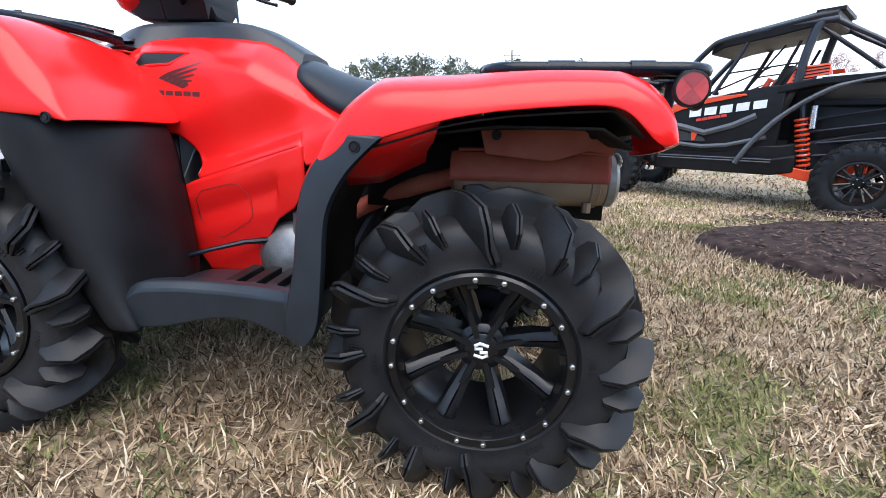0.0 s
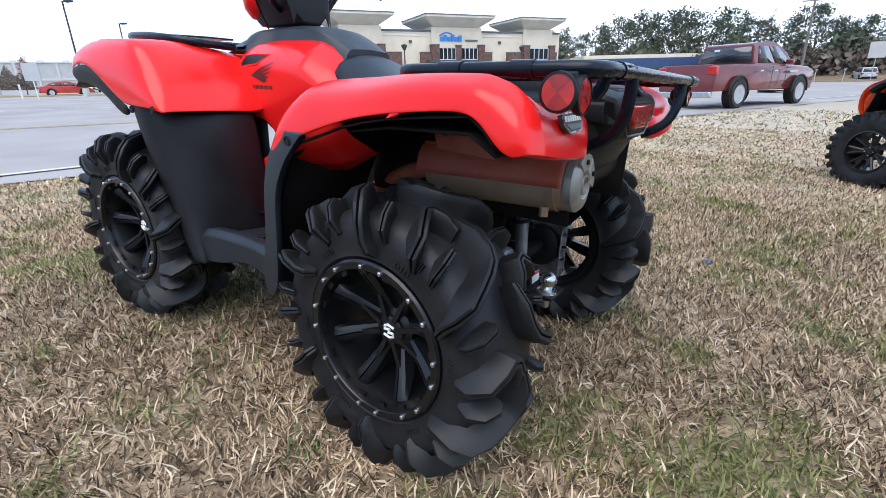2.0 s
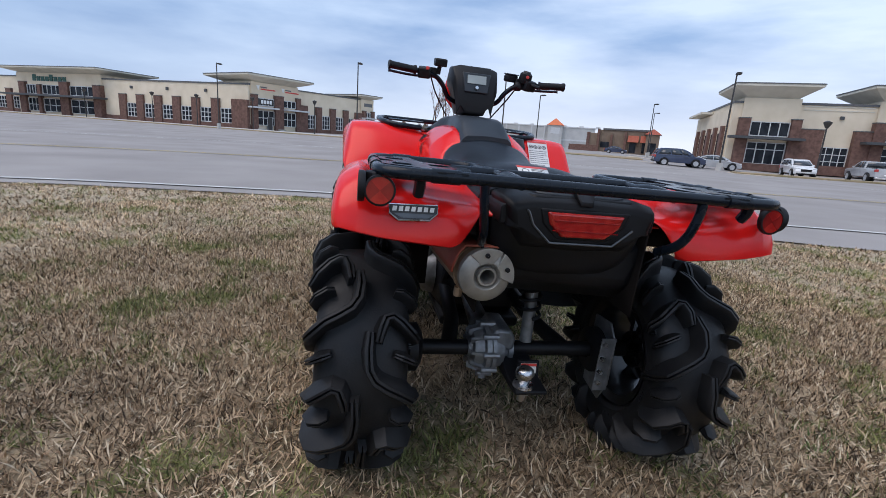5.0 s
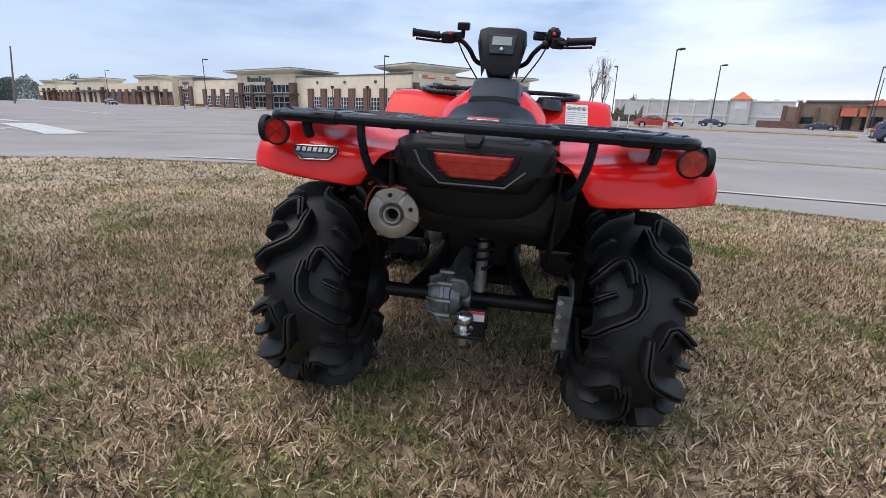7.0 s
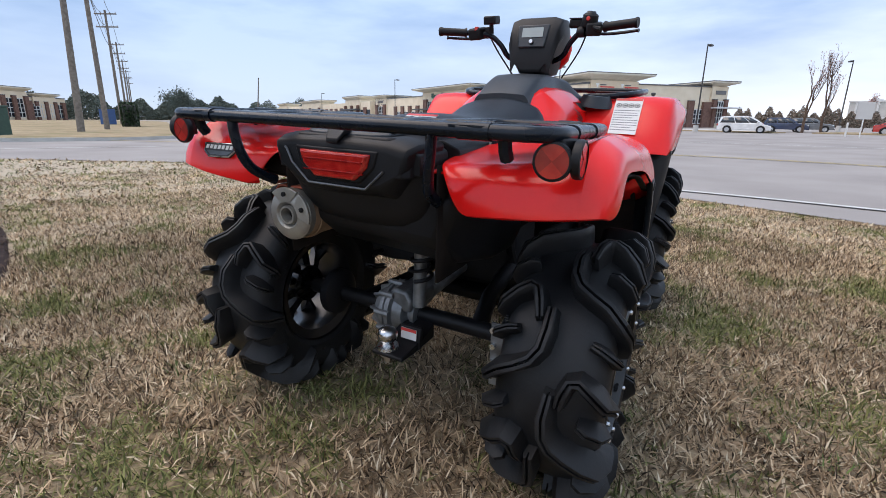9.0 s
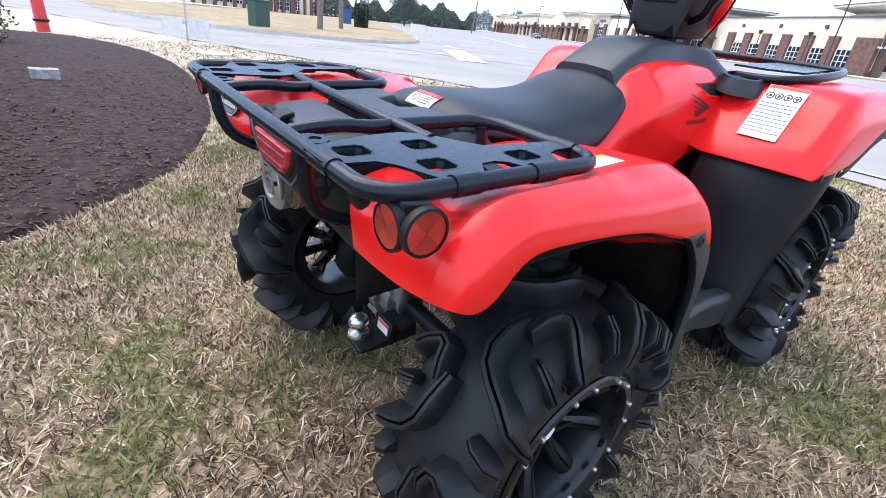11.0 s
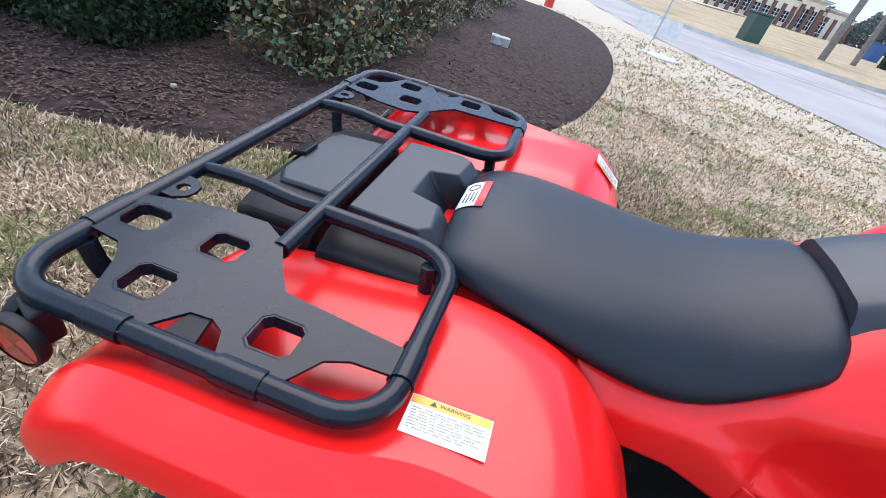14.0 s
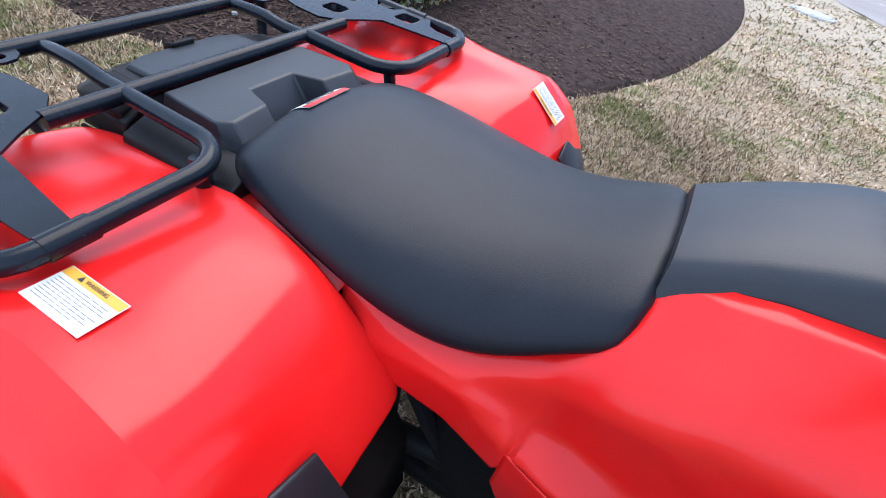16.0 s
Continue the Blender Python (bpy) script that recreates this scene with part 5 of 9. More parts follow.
# front carrier, low over the front fenders
for s in (-1, 1):
    part("front_carrier", tube(rounded([(-1.52, 0.0, 1.045), (-1.52, s * 0.34, 1.045), (-1.47, s * 0.41, 1.043), (-1.30, s * 0.43, 1.040), (-1.15, s * 0.41, 1.030), (-1.09, s * 0.34, 1.020), (-1.09, s * 0.22, 1.015)], 5), 0.0135, 10), TUBE, atv, "black tubular steel front carrier")
    part("front_carrier_plate", prism([(-1.50, s * 0.20), (-1.48, s * 0.37), (-1.18, s * 0.39), (-1.12, s * 0.30), (-1.12, s * 0.20)], "z", 1.040, 1.046), TUBE, atv)
    part("carrier_strut", tube([(-1.3, s * 0.40, 1.04), (-1.3, s * 0.38, 1.0)], 0.012, 8), TUBE, atv)
# filler lid and storage bowl
part("storage_bowl", lathe([(0.052, 0.03), (0.062, 0.028), (0.066, 0.015), (0.078, -0.02), (0.085, -0.05)], pose(-1.055, 0.265, 1.004, -6, 4, 0) @ Matrix.Diagonal((0.92, 0.92, 0.6, 1)), 28), GREY, atv, "dark grey plastic storage bowl")
part("storage_lid", lathe([(0.0005, 0.016), (0.035, 0.018), (0.052, 0.012)], pose(-1.055, 0.265, 1.004, -6, 4, 0) @ Matrix.Diagonal((0.92, 0.92, 0.6, 1)), 28), BLACK, atv)
part("ignition_cap", loft([[(-1.16 + 0.02 * k, -0.20 + 0.01 * k, 1.02), (-1.08, -0.20 + 0.01 * k, 1.02), (-1.08, -0.13, 1.02 + 0.03 * k), (-1.15, -0.13, 1.02 + 0.03 * k)] for k in (0, 1)]), GREY, atv, bevel=0.006)

# ---- steering: pod, bars, grips, levers ----
P = []
for x, w, zt, zb in ((-1.20, 0.075, 1.27, 1.13), (-1.15, 0.10, 1.315, 1.105), (-1.05, 0.118, 1.336, 1.10), (-0.975, 0.118, 1.332, 1.105), (-0.925, 0.108, 1.285, 1.105), (-0.905, 0.092, 1.215, 1.110), (-0.900, 0.085, 1.165, 1.115)):
    P.append([(x, -w * 0.50, zb), (x, -w * 0.80, zb + 0.45 * (zt - zb)), (x, -w * 1.02, zt - 0.075), (x, -w * 0.95, zt - 0.012), (x, -w * 0.62, zt), (x, w * 0.62, zt), (x, w * 0.95, zt - 0.012), (x, w * 1.02, zt - 0.075), (x, w * 0.80, zb + 0.45 * (zt - zb)), (x, w * 0.50, zb)])
pod = part("instrument_pod", loft(P), BLACK, atv, "black plastic instrument pod", bevel=0.014)
GA = pose(-0.915, 0.0, 1.250, 0, 72, 0)
part("gauge_recess", prism([(-0.050, -0.070), (0.046, -0.058), (0.046, 0.058), (-0.050, 0.070)], "z", -0.006, 0.006), GREY, pod, bevel=0.005, at=GA)
SCREEN = mat("grey display", (0.30, 0.34, 0.33), 0.2, scale=10)
part("gauge_screen", box(-0.036, 0.004, -0.046, 0.046, 0.006, 0.009), SCREEN, pod, "pale grey display", at=GA)
part("gauge_knob", lathe([(0.0005, 0.016), (0.008, 0.016), (0.010, 0.010)], GA @ pose(0.024, 0.0, 0.0), 14), STEEL, pod)
H = []
for x, w, zt, zb in ((-1.245, 0.06, 1.25, 1.15), (-1.22, 0.095, 1.30, 1.12), (-1.17, 0.122, 1.325, 1.115), (-1.10, 0.125, 1.325, 1.14)):
    H.append([(x, -w, (zt + zb) / 2), (x, -w * 0.8, zt - 0.01), (x, 0, zt), (x, w * 0.8, zt - 0.01), (x, w, (zt + zb) / 2), (x, w * 0.7, zb), (x, -w * 0.7, zb)])
part("headlamp_shell", loft(H), RED, pod, "red plastic headlamp shell", sub=1)
part("steering_stem", tube([(-0.98, 0, 0.98), (-1.0, 0, 1.13)], [0.045, 0.04], 12), BLACK, atv)
for s in (-1, 1):
    bars = part("handlebar", tube(rounded([(-1.00, s * 0.05, 1.15), (-0.965, s * 0.12, 1.175), (-0.945, s * 0.155, 1.225), (-0.925, s * 0.20, 1.262), (-0.90, s * 0.27, 1.272), (-0.870, s * 0.42, 1.282)], 5), 0.0112, 10), TUBE, atv, "black tubular handlebar")
    part("grip", tube([(-0.893, s * 0.300, 1.275), (-0.888, s * 0.312, 1.275), (-0.868, s * 0.408, 1.281), (-0.866, s * 0.418, 1.281), (-0.865, s * 0.424, 1.281)], [0.021, 0.0165, 0.0165, 0.020, 0.018], 12), BLACK, bars, "black ribbed rubber grip")
    part("switch_box", box(-0.035, 0.03, -0.030, 0.030, -0.026, 0.022, None, pose(-0.905, s * 0.255, 1.272, 0, 12, s * 10)), BLACK, bars, bevel=0.008)
    part("perch", box(-0.02, 0.02, -0.02, 0.02, -0.014, 0.03, None, pose(-0.935, s * 0.215, 1.268)), BLACK, bars, bevel=0.005)
    part("lever", tube(rounded([(-0.945, s * 0.235, 1.262), (-0.955, s * 0.29, 1.256), (-0.945, s * 0.36, 1.258), (-0.930, s * 0.42, 1.262)], 4), [0.008] + [0.006] * 10 + [0.0055, 0.008], 8), TUBE, bars, "black brake lever")
    part("cable", tube(rounded([(-0.955, s * 0.22, 1.27), (-0.99, s * 0.185, 1.20), (-1.01, s * 0.145, 1.14), (-1.02, s * 0.11, 1.09)], 6), 0.0035, 6), BLACK, bars)
part("reservoir", box(-0.03, 0.03, -0.028, 0.028, -0.014, 0.020, None, pose(-0.90, -0.185, 1.318, 0, 8, 0)), BLACK, atv, "black brake fluid reservoir", bevel=0.006)
part("reservoir_neck", tube([(-0.91, -0.19, 1.27), (-0.90, -0.186, 1.312)], 0.010, 8), BLACK, atv)
throttle = part("throttle_housing", lathe([(0.0005, 0.030), (0.022, 0.028), (0.030, 0.020), (0.032, -0.010), (0.026, -0.024)], pose(-0.905, 0.235, 1.300, -8, 8, 0), 18), BLACK, atv, "round black thumb throttle housing")
part("throttle_cover", lathe([(0.0005, 0.036), (0.016, 0.035), (0.020, 0.029)], pose(-0.905, 0.235, 1.300, -8, 8, 0), 16), GREY, throttle)
part("thumb_lever", tube(rounded([(-0.900, 0.245, 1.290), (-0.872, 0.262, 1.272), (-0.855, 0.292, 1.262)], 4), [0.006] * 5 + [0.009] * 4, 8), BLACK, throttle)
part("clamp", lathe([(0.018, -0.016), (0.021, -0.012), (0.021, 0.012), (0.018, 0.016)], pose(-0.915, 0.205, 1.262, 90, 0, -10), 14), BLACK, atv)
part("brake_reservoir", box(-0.022, 0.022, -0.030, 0.030, -0.012, 0.022, None, pose(-0.945, 0.175, 1.292, 0, 6, 12)), BLACK, atv, "black brake fluid reservoir", bevel=0.008)
part("reservoir_cap", box(-0.023, 0.023, -0.031, 0.031, 0.022, 0.027, None, pose(-0.945, 0.175, 1.292, 0, 6, 12)), GREY, atv, bevel=0.002)
part("switch_face", lathe([(0.0005, 0.004), (0.006, 0.004), (0.008, 0.0)], pose(-0.873, 0.235, 1.305, 0, 90, 0), 14), REDINK, atv)
part("stop_switch", box(-0.008, 0.008, -0.008, 0.008, -0.006, 0.010, None, pose(-0.878, -0.245, 1.285)), REDINK, atv, "small red stop switch", bevel=0.003)

# ---- running gear ----
MUF = pose(0.112, -0.222, 0.700, 0, 88, 3)
part("muffler", lathe([(0.027, -0.235), (0.055, -0.225), (0.068, -0.19), (0.070, -0.10), (0.070, 0.14), (0.068, 0.165), (0.065, 0.17)], MUF, 32), MUFFLER, atv, "dusty brown steel muffler")
part("muffler_cap", lathe([(0.065, 0.168), (0.069, 0.172), (0.069, 0.190), (0.059, 0.200), (0.036, 0.204), (0.030, 0.198), (0.027, 0.192), (0.024, 0.206), (0.019, 0.206), (0.016, 0.19), (0.016, 0.12)], MUF, 32), TIP, atv, "pale heat-stained muffler end cap with round outlet")
part("heat_shield", sheet([[(x, -0.222 + 0.082 * math.cos(radians(a)) + 0.05 * (x - 0.11), 0.700 + min(0.071, 0.094 * math.sin(radians(a))) + 0.03 * (x - 0.11)) for a in (25, 45, 60, 75, 95, 115, 132, 150, 170, 180)] for x in (-0.12, -0.115, 0.0, 0.15, 0.275, 0.285)]), SHIELD, atv, "brown-red perforated heat shield", solid=0.004)
part("shield_ridge", tube([(-0.10, -0.30, 0.772), (0.0, -0.297, 0.776), (0.15, -0.291, 0.779), (0.275, -0.286, 0.780)], 0.005, 6), SHIELD, atv)
for a0, a1 in ((150, 222), (76, 146)):
    arc = [radians(a0 + (a1 - a0) * k / 8) for k in range(9)]
    shape = [(0.073 * math.cos(a), 0.073 * math.sin(a)) for a in arc] + [(0.034 * math.cos((arc[0] + arc[-1]) / 2 + d), 0.034 * math.sin((arc[0] + arc[-1]) / 2 + d)) for d in (0.45, 0.0, -0.45)]
    blade = part("cap_plate", prism(shape, "z", 0.196, 0.205), TIP, atv, "pale steel plate on the muffler end", at=MUF, bevel=0.002)
    mid = (arc[0] + arc[-1]) / 2
    part("plate_bolt", lathe([(0.0005, 0.211), (0.006, 0.210), (0.0065, 0.204)], pose(0.055 * math.cos(mid), 0.055 * math.sin(mid), 0), 10), BLACK, blade)
part("muffler_band", lathe([(0.0705, 0.128), (0.0735, 0.130), (0.0735, 0.150), (0.0705, 0.152)], MUF, 32), MUFFLER, atv)
part("exhaust_pipe", tube(rounded([(-0.10, -0.245, 0.70), (-0.2, -0.23, 0.67), (-0.32, -0.2, 0.62), (-0.45, -0.16, 0.55)], 4), 0.026, 10), SHIELD, atv, "rusty red-brown exhaust pipe")
part("muffler_drain", tube([(0.24, -0.262, 0.65), (0.24, -0.262, 0.625)], 0.012, 8), MUFFLER, atv)
part("axle", tube([(0, -0.44, 0.345), (0, 0.44, 0.345)], 0.026, 14), BLACK, atv, "black rear axle tube")
gear = part("gear_case", lathe([(0.0005, 0.062), (0.030, 0.061), (0.036, 0.050), (0.060, 0.046), (0.066, 0.034), (0.070, 0.016), (0.086, 0.013), (0.086, 0.001), (0.080, -0.001), (0.080, -0.006), (0.086, -0.008), (0.086, -0.020), (0.070, -0.024), (0.062, -0.055), (0.038, -0.066), (0.036, -0.085), (0.028, -0.088)], pose(0.0, -0.085, 0.345, 90), 28), CASTING, atv, "cast aluminium final drive case")
for k in range(9):
    a = radians(40 * k + 10)
    c, s = math.cos(a), math.sin(a)
    part("case_lug", tube([(0.086 * c, -0.110, 0.345 + 0.086 * s), (0.086 * c, -0.058, 0.345 + 0.086 * s)], 0.010, 8), CASTING, gear)
    part("case_rib", loft([[(r * c - 0.004 * s, y, 0.345 + r * s + 0.004 * c), (r * c + 0.004 * s, y, 0.345 + r * s - 0.004 * c)][::1] + [(r2 * c + 0.004 * s, y, 0.345 + r2 * s - 0.004 * c), (r2 * c - 0.004 * s, y, 0.345 + r2 * s + 0.004 * c)] for y, r, r2 in ((-0.098, 0.082, 0.055), (-0.145, 0.066, 0.045))]), CASTING, gear, smooth=False)
part("case_housing", loft([[(x, y, z) for y, z in ((-0.075, 0.36), (0.0, 0.36), (0.005, 0.40), (-0.015, 0.432), (-0.065, 0.435), (-0.08, 0.405))] for x in (-0.10, 0.052)]), CASTING, gear, bevel=0.010)
part("drain_bolt", tube([(0.03, -0.09, 0.262), (0.036, -0.09, 0.248)], 0.013, 6), CASTING, gear, smooth=False)
part("axle_flange", lathe([(0.026, 0.012), (0.044, 0.010), (0.046, -0.006), (0.026, -0.010)], pose(0, 0.0, 0.345, 90), 18), CASTING, gear)
part("case_nose", tube([(-0.05, -0.08, 0.35), (-0.16, -0.06, 0.36), (-0.4, -0.05, 0.37)], [0.065, 0.04, 0.03], 12), CASTING, gear)
part("shock", tube([(0.055, 0.035, 0.40), (0.04, 0.035, 0.66)], 0.020, 12), CASTING, atv, "grey shock absorber")
spring = [(0.05 - 0.0006 * k + 0.034 * math.cos(0.55 * k), 0.035 + 0.034 * math.sin(0.55 * k), 0.49 + 0.0026 * k) for k in range(72)]
part("shock_spring", tube(spring, 0.006, 6), BLACK, atv, "black coil spring")
part("hitch_plate", prism([(0.02, 0.285), (0.14, 0.285), (0.205, 0.292), (0.205, 0.304), (0.10, 0.310), (0.02, 0.335)], "y", -0.035, 0.07), BLACK, atv, bevel=0.004)
part("hitch_bracket", box(0.112, 0.128, -0.002, 0.070, 0.285, 0.352, None, pose(0.03, 0.004, -0.012, 0, -8, 0)), BLACK, atv, bevel=0.003)
part("hitch_label", box(0.130, 0.132, 0.005, 0.058, 0.312, 0.345, None, pose(0.03, 0.004, -0.012, 0, -8, 0)), PAPER, atv, "small white and red hitch label")
part("hitch_label_heading", box(0.1325, 0.1335, 0.005, 0.058, 0.336, 0.345, None, pose(0.03, 0.004, -0.012, 0, -8, 0)), REDINK, atv)
ball = part("hitch_ball", lathe([(0.0005, 0.062), (0.016, 0.060), (0.026, 0.052), (0.030, 0.040), (0.027, 0.026), (0.018, 0.015), (0.017, 0.006), (0.031, 0.004), (0.033, -0.004), (0.024, -0.010), (0.024, -0.028), (0.014, -0.032), (0.012, -0.055), (0.0005, -0.056)], pose(0.172, 0.0, 0.310), 24), STEEL, atv, "bright steel tow ball")
for y, mt in ((-0.335, BLACK), (0.318, BLACK)):
    part("brake_drum" if y < 0 else "brake_plate", lathe([(0.03, 0.022), (0.070, 0.020), (0.080, 0.012), (0.080, -0.014), (0.055, -0.03), (0.028, -0.034)], pose(0, y, 0.345, 90), 26), mt, atv, bevel=0.0)
part("brake_scoop", prism([(-0.05, 0.20), (0.06, 0.18), (0.10, 0.26), (0.095, 0.42), (0.05, 0.47), (-0.05, 0.46)], "y", 0.335, 0.343), CASTING, atv, "bare metal brake guard", bevel=0.004)
part("guard_flange", box(0.088, 0.094, 0.290, 0.343, 0.235, 0.430), CASTING, atv, "worn bright metal flange", bevel=0.002)
for z in (0.27, 0.31, 0.36, 0.41):
    part("guard_bolt", tube([(0.094, 0.300, z), (0.108, 0.300, z + 0.002)], 0.009, 6), STEEL, atv, smooth=False)
for s in (-1, 1):
    part("swing_arm", tube([(0.0, s * 0.21, 0.345), (-0.2, s * 0.16, 0.36), (-0.5, s * 0.14, 0.40)], 0.028, 10), BLACK, atv)
    part("frame_rail", tube(rounded([(0.24, s * 0.14, 0.83), (0.0, s * 0.15, 0.78), (-0.3, s * 0.15, 0.64), (-0.5, s * 0.15, 0.36), (-0.9, s * 0.15, 0.31), (-1.3, s * 0.14, 0.36), (-1.5, s * 0.13, 0.55)], 5), 0.018, 8), BLACK, atv, "black steel frame rail")
    part("front_arm", tube([(-1.29, s * 0.42, 0.33), (-1.22, s * 0.16, 0.36)], 0.018, 8), BLACK, atv)
    part("front_arm", tube([(-1.29, s * 0.42, 0.43), (-1.3, s * 0.18, 0.47)], 0.015, 8), BLACK, atv)
    part("front_shock", tube([(-1.29, s * 0.36, 0.38), (-1.26, s * 0.22, 0.86)], 0.028, 10), BLACK, atv)
    part("front_hub", lathe([(0.03, 0.05), (0.075, 0.04), (0.085, -0.02), (0.04, -0.05)], pose(-1.29, s * 0.43, 0.345, 90), 20), BLACK, atv)
engine = part("engine", loft([[(x, -w, 0.30), (x, w, 0.30), (x, w, zt), (x, -w, zt)] for x, w, zt in ((-1.02, 0.12, 0.62), (-0.92, 0.18, 0.74), (-0.6, 0.19, 0.76), (-0.4, 0.16, 0.70))]), BLACK, atv, "black engine block", bevel=0.03)
part("clutch_cover", lathe([(0.0005, 0.05), (0.07, 0.045), (0.10, 0.02), (0.11, -0.02)], pose(-0.60, -0.20, 0.42, 90), 26), CASTING, engine, "grey cast engine cover")
part("starter_tube", tube([(-0.56, -0.215, 0.40), (-0.56, -0.215, 0.56)], 0.03, 10), CASTING, engine)
# added dark block and plate that stop daylight showing through under the covers
part("gap_block", loft([[(x, -w, 0.56), (x, w, 0.56), (x, w * 0.9, zt), (x, -w * 0.9, zt)] for x, w, zt in ((-0.74, 0.15, 0.86), (-0.62, 0.17, 0.90), (-0.36, 0.17, 0.83))]), LINER, atv, "black filler block under the saddle", bevel=0.02)
part("gap_plate", box(-0.99, -0.80, 0.180, 0.190, 0.52, 0.80), LINER, atv, bevel=0.003)
part("skid_plate", box(-1.45, -0.35, -0.17, 0.17, 0.255, 0.30), BLACK, atv, bevel=0.015)
part("belly_shroud", sheet([[(x, y, z) for x in (-1.45, -1.1, -0.95)] for y, z in ((-0.2, 0.9), (-0.2, 0.6), (-0.2, 0.36), (0.2, 0.36), (0.2, 0.6), (0.2, 0.9))]), BLACK, atv, solid=0.006)

# ---- printed labels ----
def letters(body, size, parent, material, m, name="warning_text"):
    cu = bpy.data.curves.new(name, 'FONT')
    cu.body, cu.size, cu.extrude, cu.align_x, cu.align_y = body, size, 0.0002, 'CENTER', 'CENTER'
    cu.materials.append(material)
    ob = new(name, cu)
    ob.parent = parent
    ob.matrix_basis = m
    return ob


def warning_label(m, w, h, head, parent, body):
    """A white label with a coloured heading and bars for its fine print; x across, y down from the heading."""
    lab = part("warning_label", box(-w / 2, w / 2, -h / 2, h / 2, 0, 0.0008), PAPER, parent, "white printed warning label", at=m, smooth=False)
    part("label_heading", box(-w / 2 + 0.001, w / 2 - 0.001, h / 2 - 0.012, h / 2 - 0.001, 0.0008, 0.0014), head, lab, smooth=False)
    if body:
        letters("WARNING", 0.0072, lab, INK, pose(0.004, h / 2 - 0.0065, 0.0018))
        part("label_sign", prism([(-0.0245, h / 2 - 0.0095), (-0.0165, h / 2 - 0.0095), (-0.0205, h / 2 - 0.0030)], "z", 0.0014, 0.002), INK, lab, smooth=False)
    rng = random.Random(5)
    rows = 8 if body else 9
    top = h / 2 - (0.017 if body else 0.062)
    step = (h - (0.022 if body else 0.072)) / rows
    for k in range(rows):
        x = -w / 2 + 0.005
        y = top - step * k
        while x < w / 2 - 0.012 - (0.02 if k % 4 == 3 else 0):
            d = rng.uniform(0.005, 0.013)
            part("print_bar", box(x, min(x + d, w / 2 - 0.005), y - step * (0.20 if body else 0.28), y, 0.0008, 0.0012), INKGREY, lab, smooth=False)
            x += d + 0.0025
    return lab


warning_label(pose(-0.096, 0.452, 0.9215, -4, -1, 180), 0.094, 0.052, YELLOW, atv, True)
warning_label(pose(-0.283, -0.45, 0.8875, -5, -39, 0), 0.094, 0.052, YELLOW, atv, True)
lab = warning_label(pose(-1.003, 0.405, 0.940, 0, 49, 0) @ pose(0, 0, 0, 0, 0, 90), 0.110, 0.185, REDINK, atv, False)
for k in range(4):
    part("pictogram", lathe([(0.008, 0.0014), (0.0115, 0.0014), (0.0115, 0.0008)], pose(-0.037 + 0.0245 * k, 0.055, 0), 18), INK, lab)
    part("pictogram_figure", prism([(-0.006, -0.004), (0.006, -0.004), (0.003, 0.004), (-0.002, 0.005)], "z", 0.0008, 0.0014), INK, lab, smooth=False, at=pose(-0.037 + 0.0245 * k, 0.055, 0, 0, 0, 25 * k))
# model badge on the rear fender: a dark shield with a pale bar
BA = pose(0.338, -0.413, 0.860, 0, 66, 4)
badge = part("model_badge", prism([(-0.018, -0.058), (-0.020, 0.056), (0.0, 0.054), (0.016, 0.036), (0.018, -0.036), (0.002, -0.056)], "z", -0.004, 0.005), INK, atv, "dark shield-shaped model badge", at=BA, smooth=False)
for k in range(7):
    part("badge_bar", prism([(-0.014, -0.0490 + 0.0145 * k), (-0.014, -0.0395 + 0.0145 * k), (-0.003, -0.0415 + 0.0145 * k), (-0.003, -0.0510 + 0.0145 * k)], "z", 0.005, 0.0062), PAPER, badge, smooth=False)
part("badge_facet", prism([(0.002, -0.048), (0.002, 0.046), (0.012, 0.030), (0.012, -0.030)], "z", 0.005, 0.006), SATIN, badge, smooth=False)
part("badge_rim", tube([(-0.018, -0.058, 0.004), (-0.020, 0.056, 0.004), (0.0, 0.054, 0.004), (0.016, 0.036, 0.004), (0.018, -0.036, 0.004), (0.002, -0.056, 0.004)], 0.0018, 5, closed=True), STEEL, badge)
part("fender_label", box(-1.45, -1.40, -0.535, -0.500, 1.020, 1.0212), PAPER, atv, "small pale label", smooth=False)

# ---- shops across the road ----
STUCCO = mat("cream stucco", (0.70, 0.60, 0.45), 0.9, base2=(0.78, 0.68, 0.53), scale=0.5, grain=0.3, grain_scale=30)
BRICK = mat("red-brown brick", (0.120, 0.064, 0.050), 0.9, base2=(0.20, 0.110, 0.085), scale=2.5, grain=0.5, grain_scale=14)
PANE = mat("dark shop window", (0.010, 0.013, 0.018), 0.2, base2=(0.035, 0.042, 0.052), scale=0.8, spec=0.12)
FRAMEW = mat("pale window frame", (0.55, 0.56, 0.56), 0.5)
EAVE = mat("cream eave", (0.60, 0.56, 0.47), 0.8, base2=(0.70, 0.66, 0.56), scale=0.7)
ROOFD = mat("dark roof edge", (0.10, 0.105, 0.11), 0.6)
AWNING = mat("dark canopy", (0.06, 0.065, 0.07), 0.6)
GREENSIGN = mat("dark green sign", (0.02, 0.09, 0.07), 0.5)
BLUESIGN = mat("blue sign", (0.03, 0.20, 0.55), 0.4)


def facade_matrix(o, u, climb=0.0, tall=1.0):
    """Local x along the front, y into the building, z up; climb follows the sloping street."""
    n = Vector((-u.y, u.x, 0))
    return Matrix(((u.x, n.x, 0, o.x), (u.y, n.y, 0, o.y), (climb, 0, tall, far_rise(o.x, o.y)), (0, 0, 0, 1)))


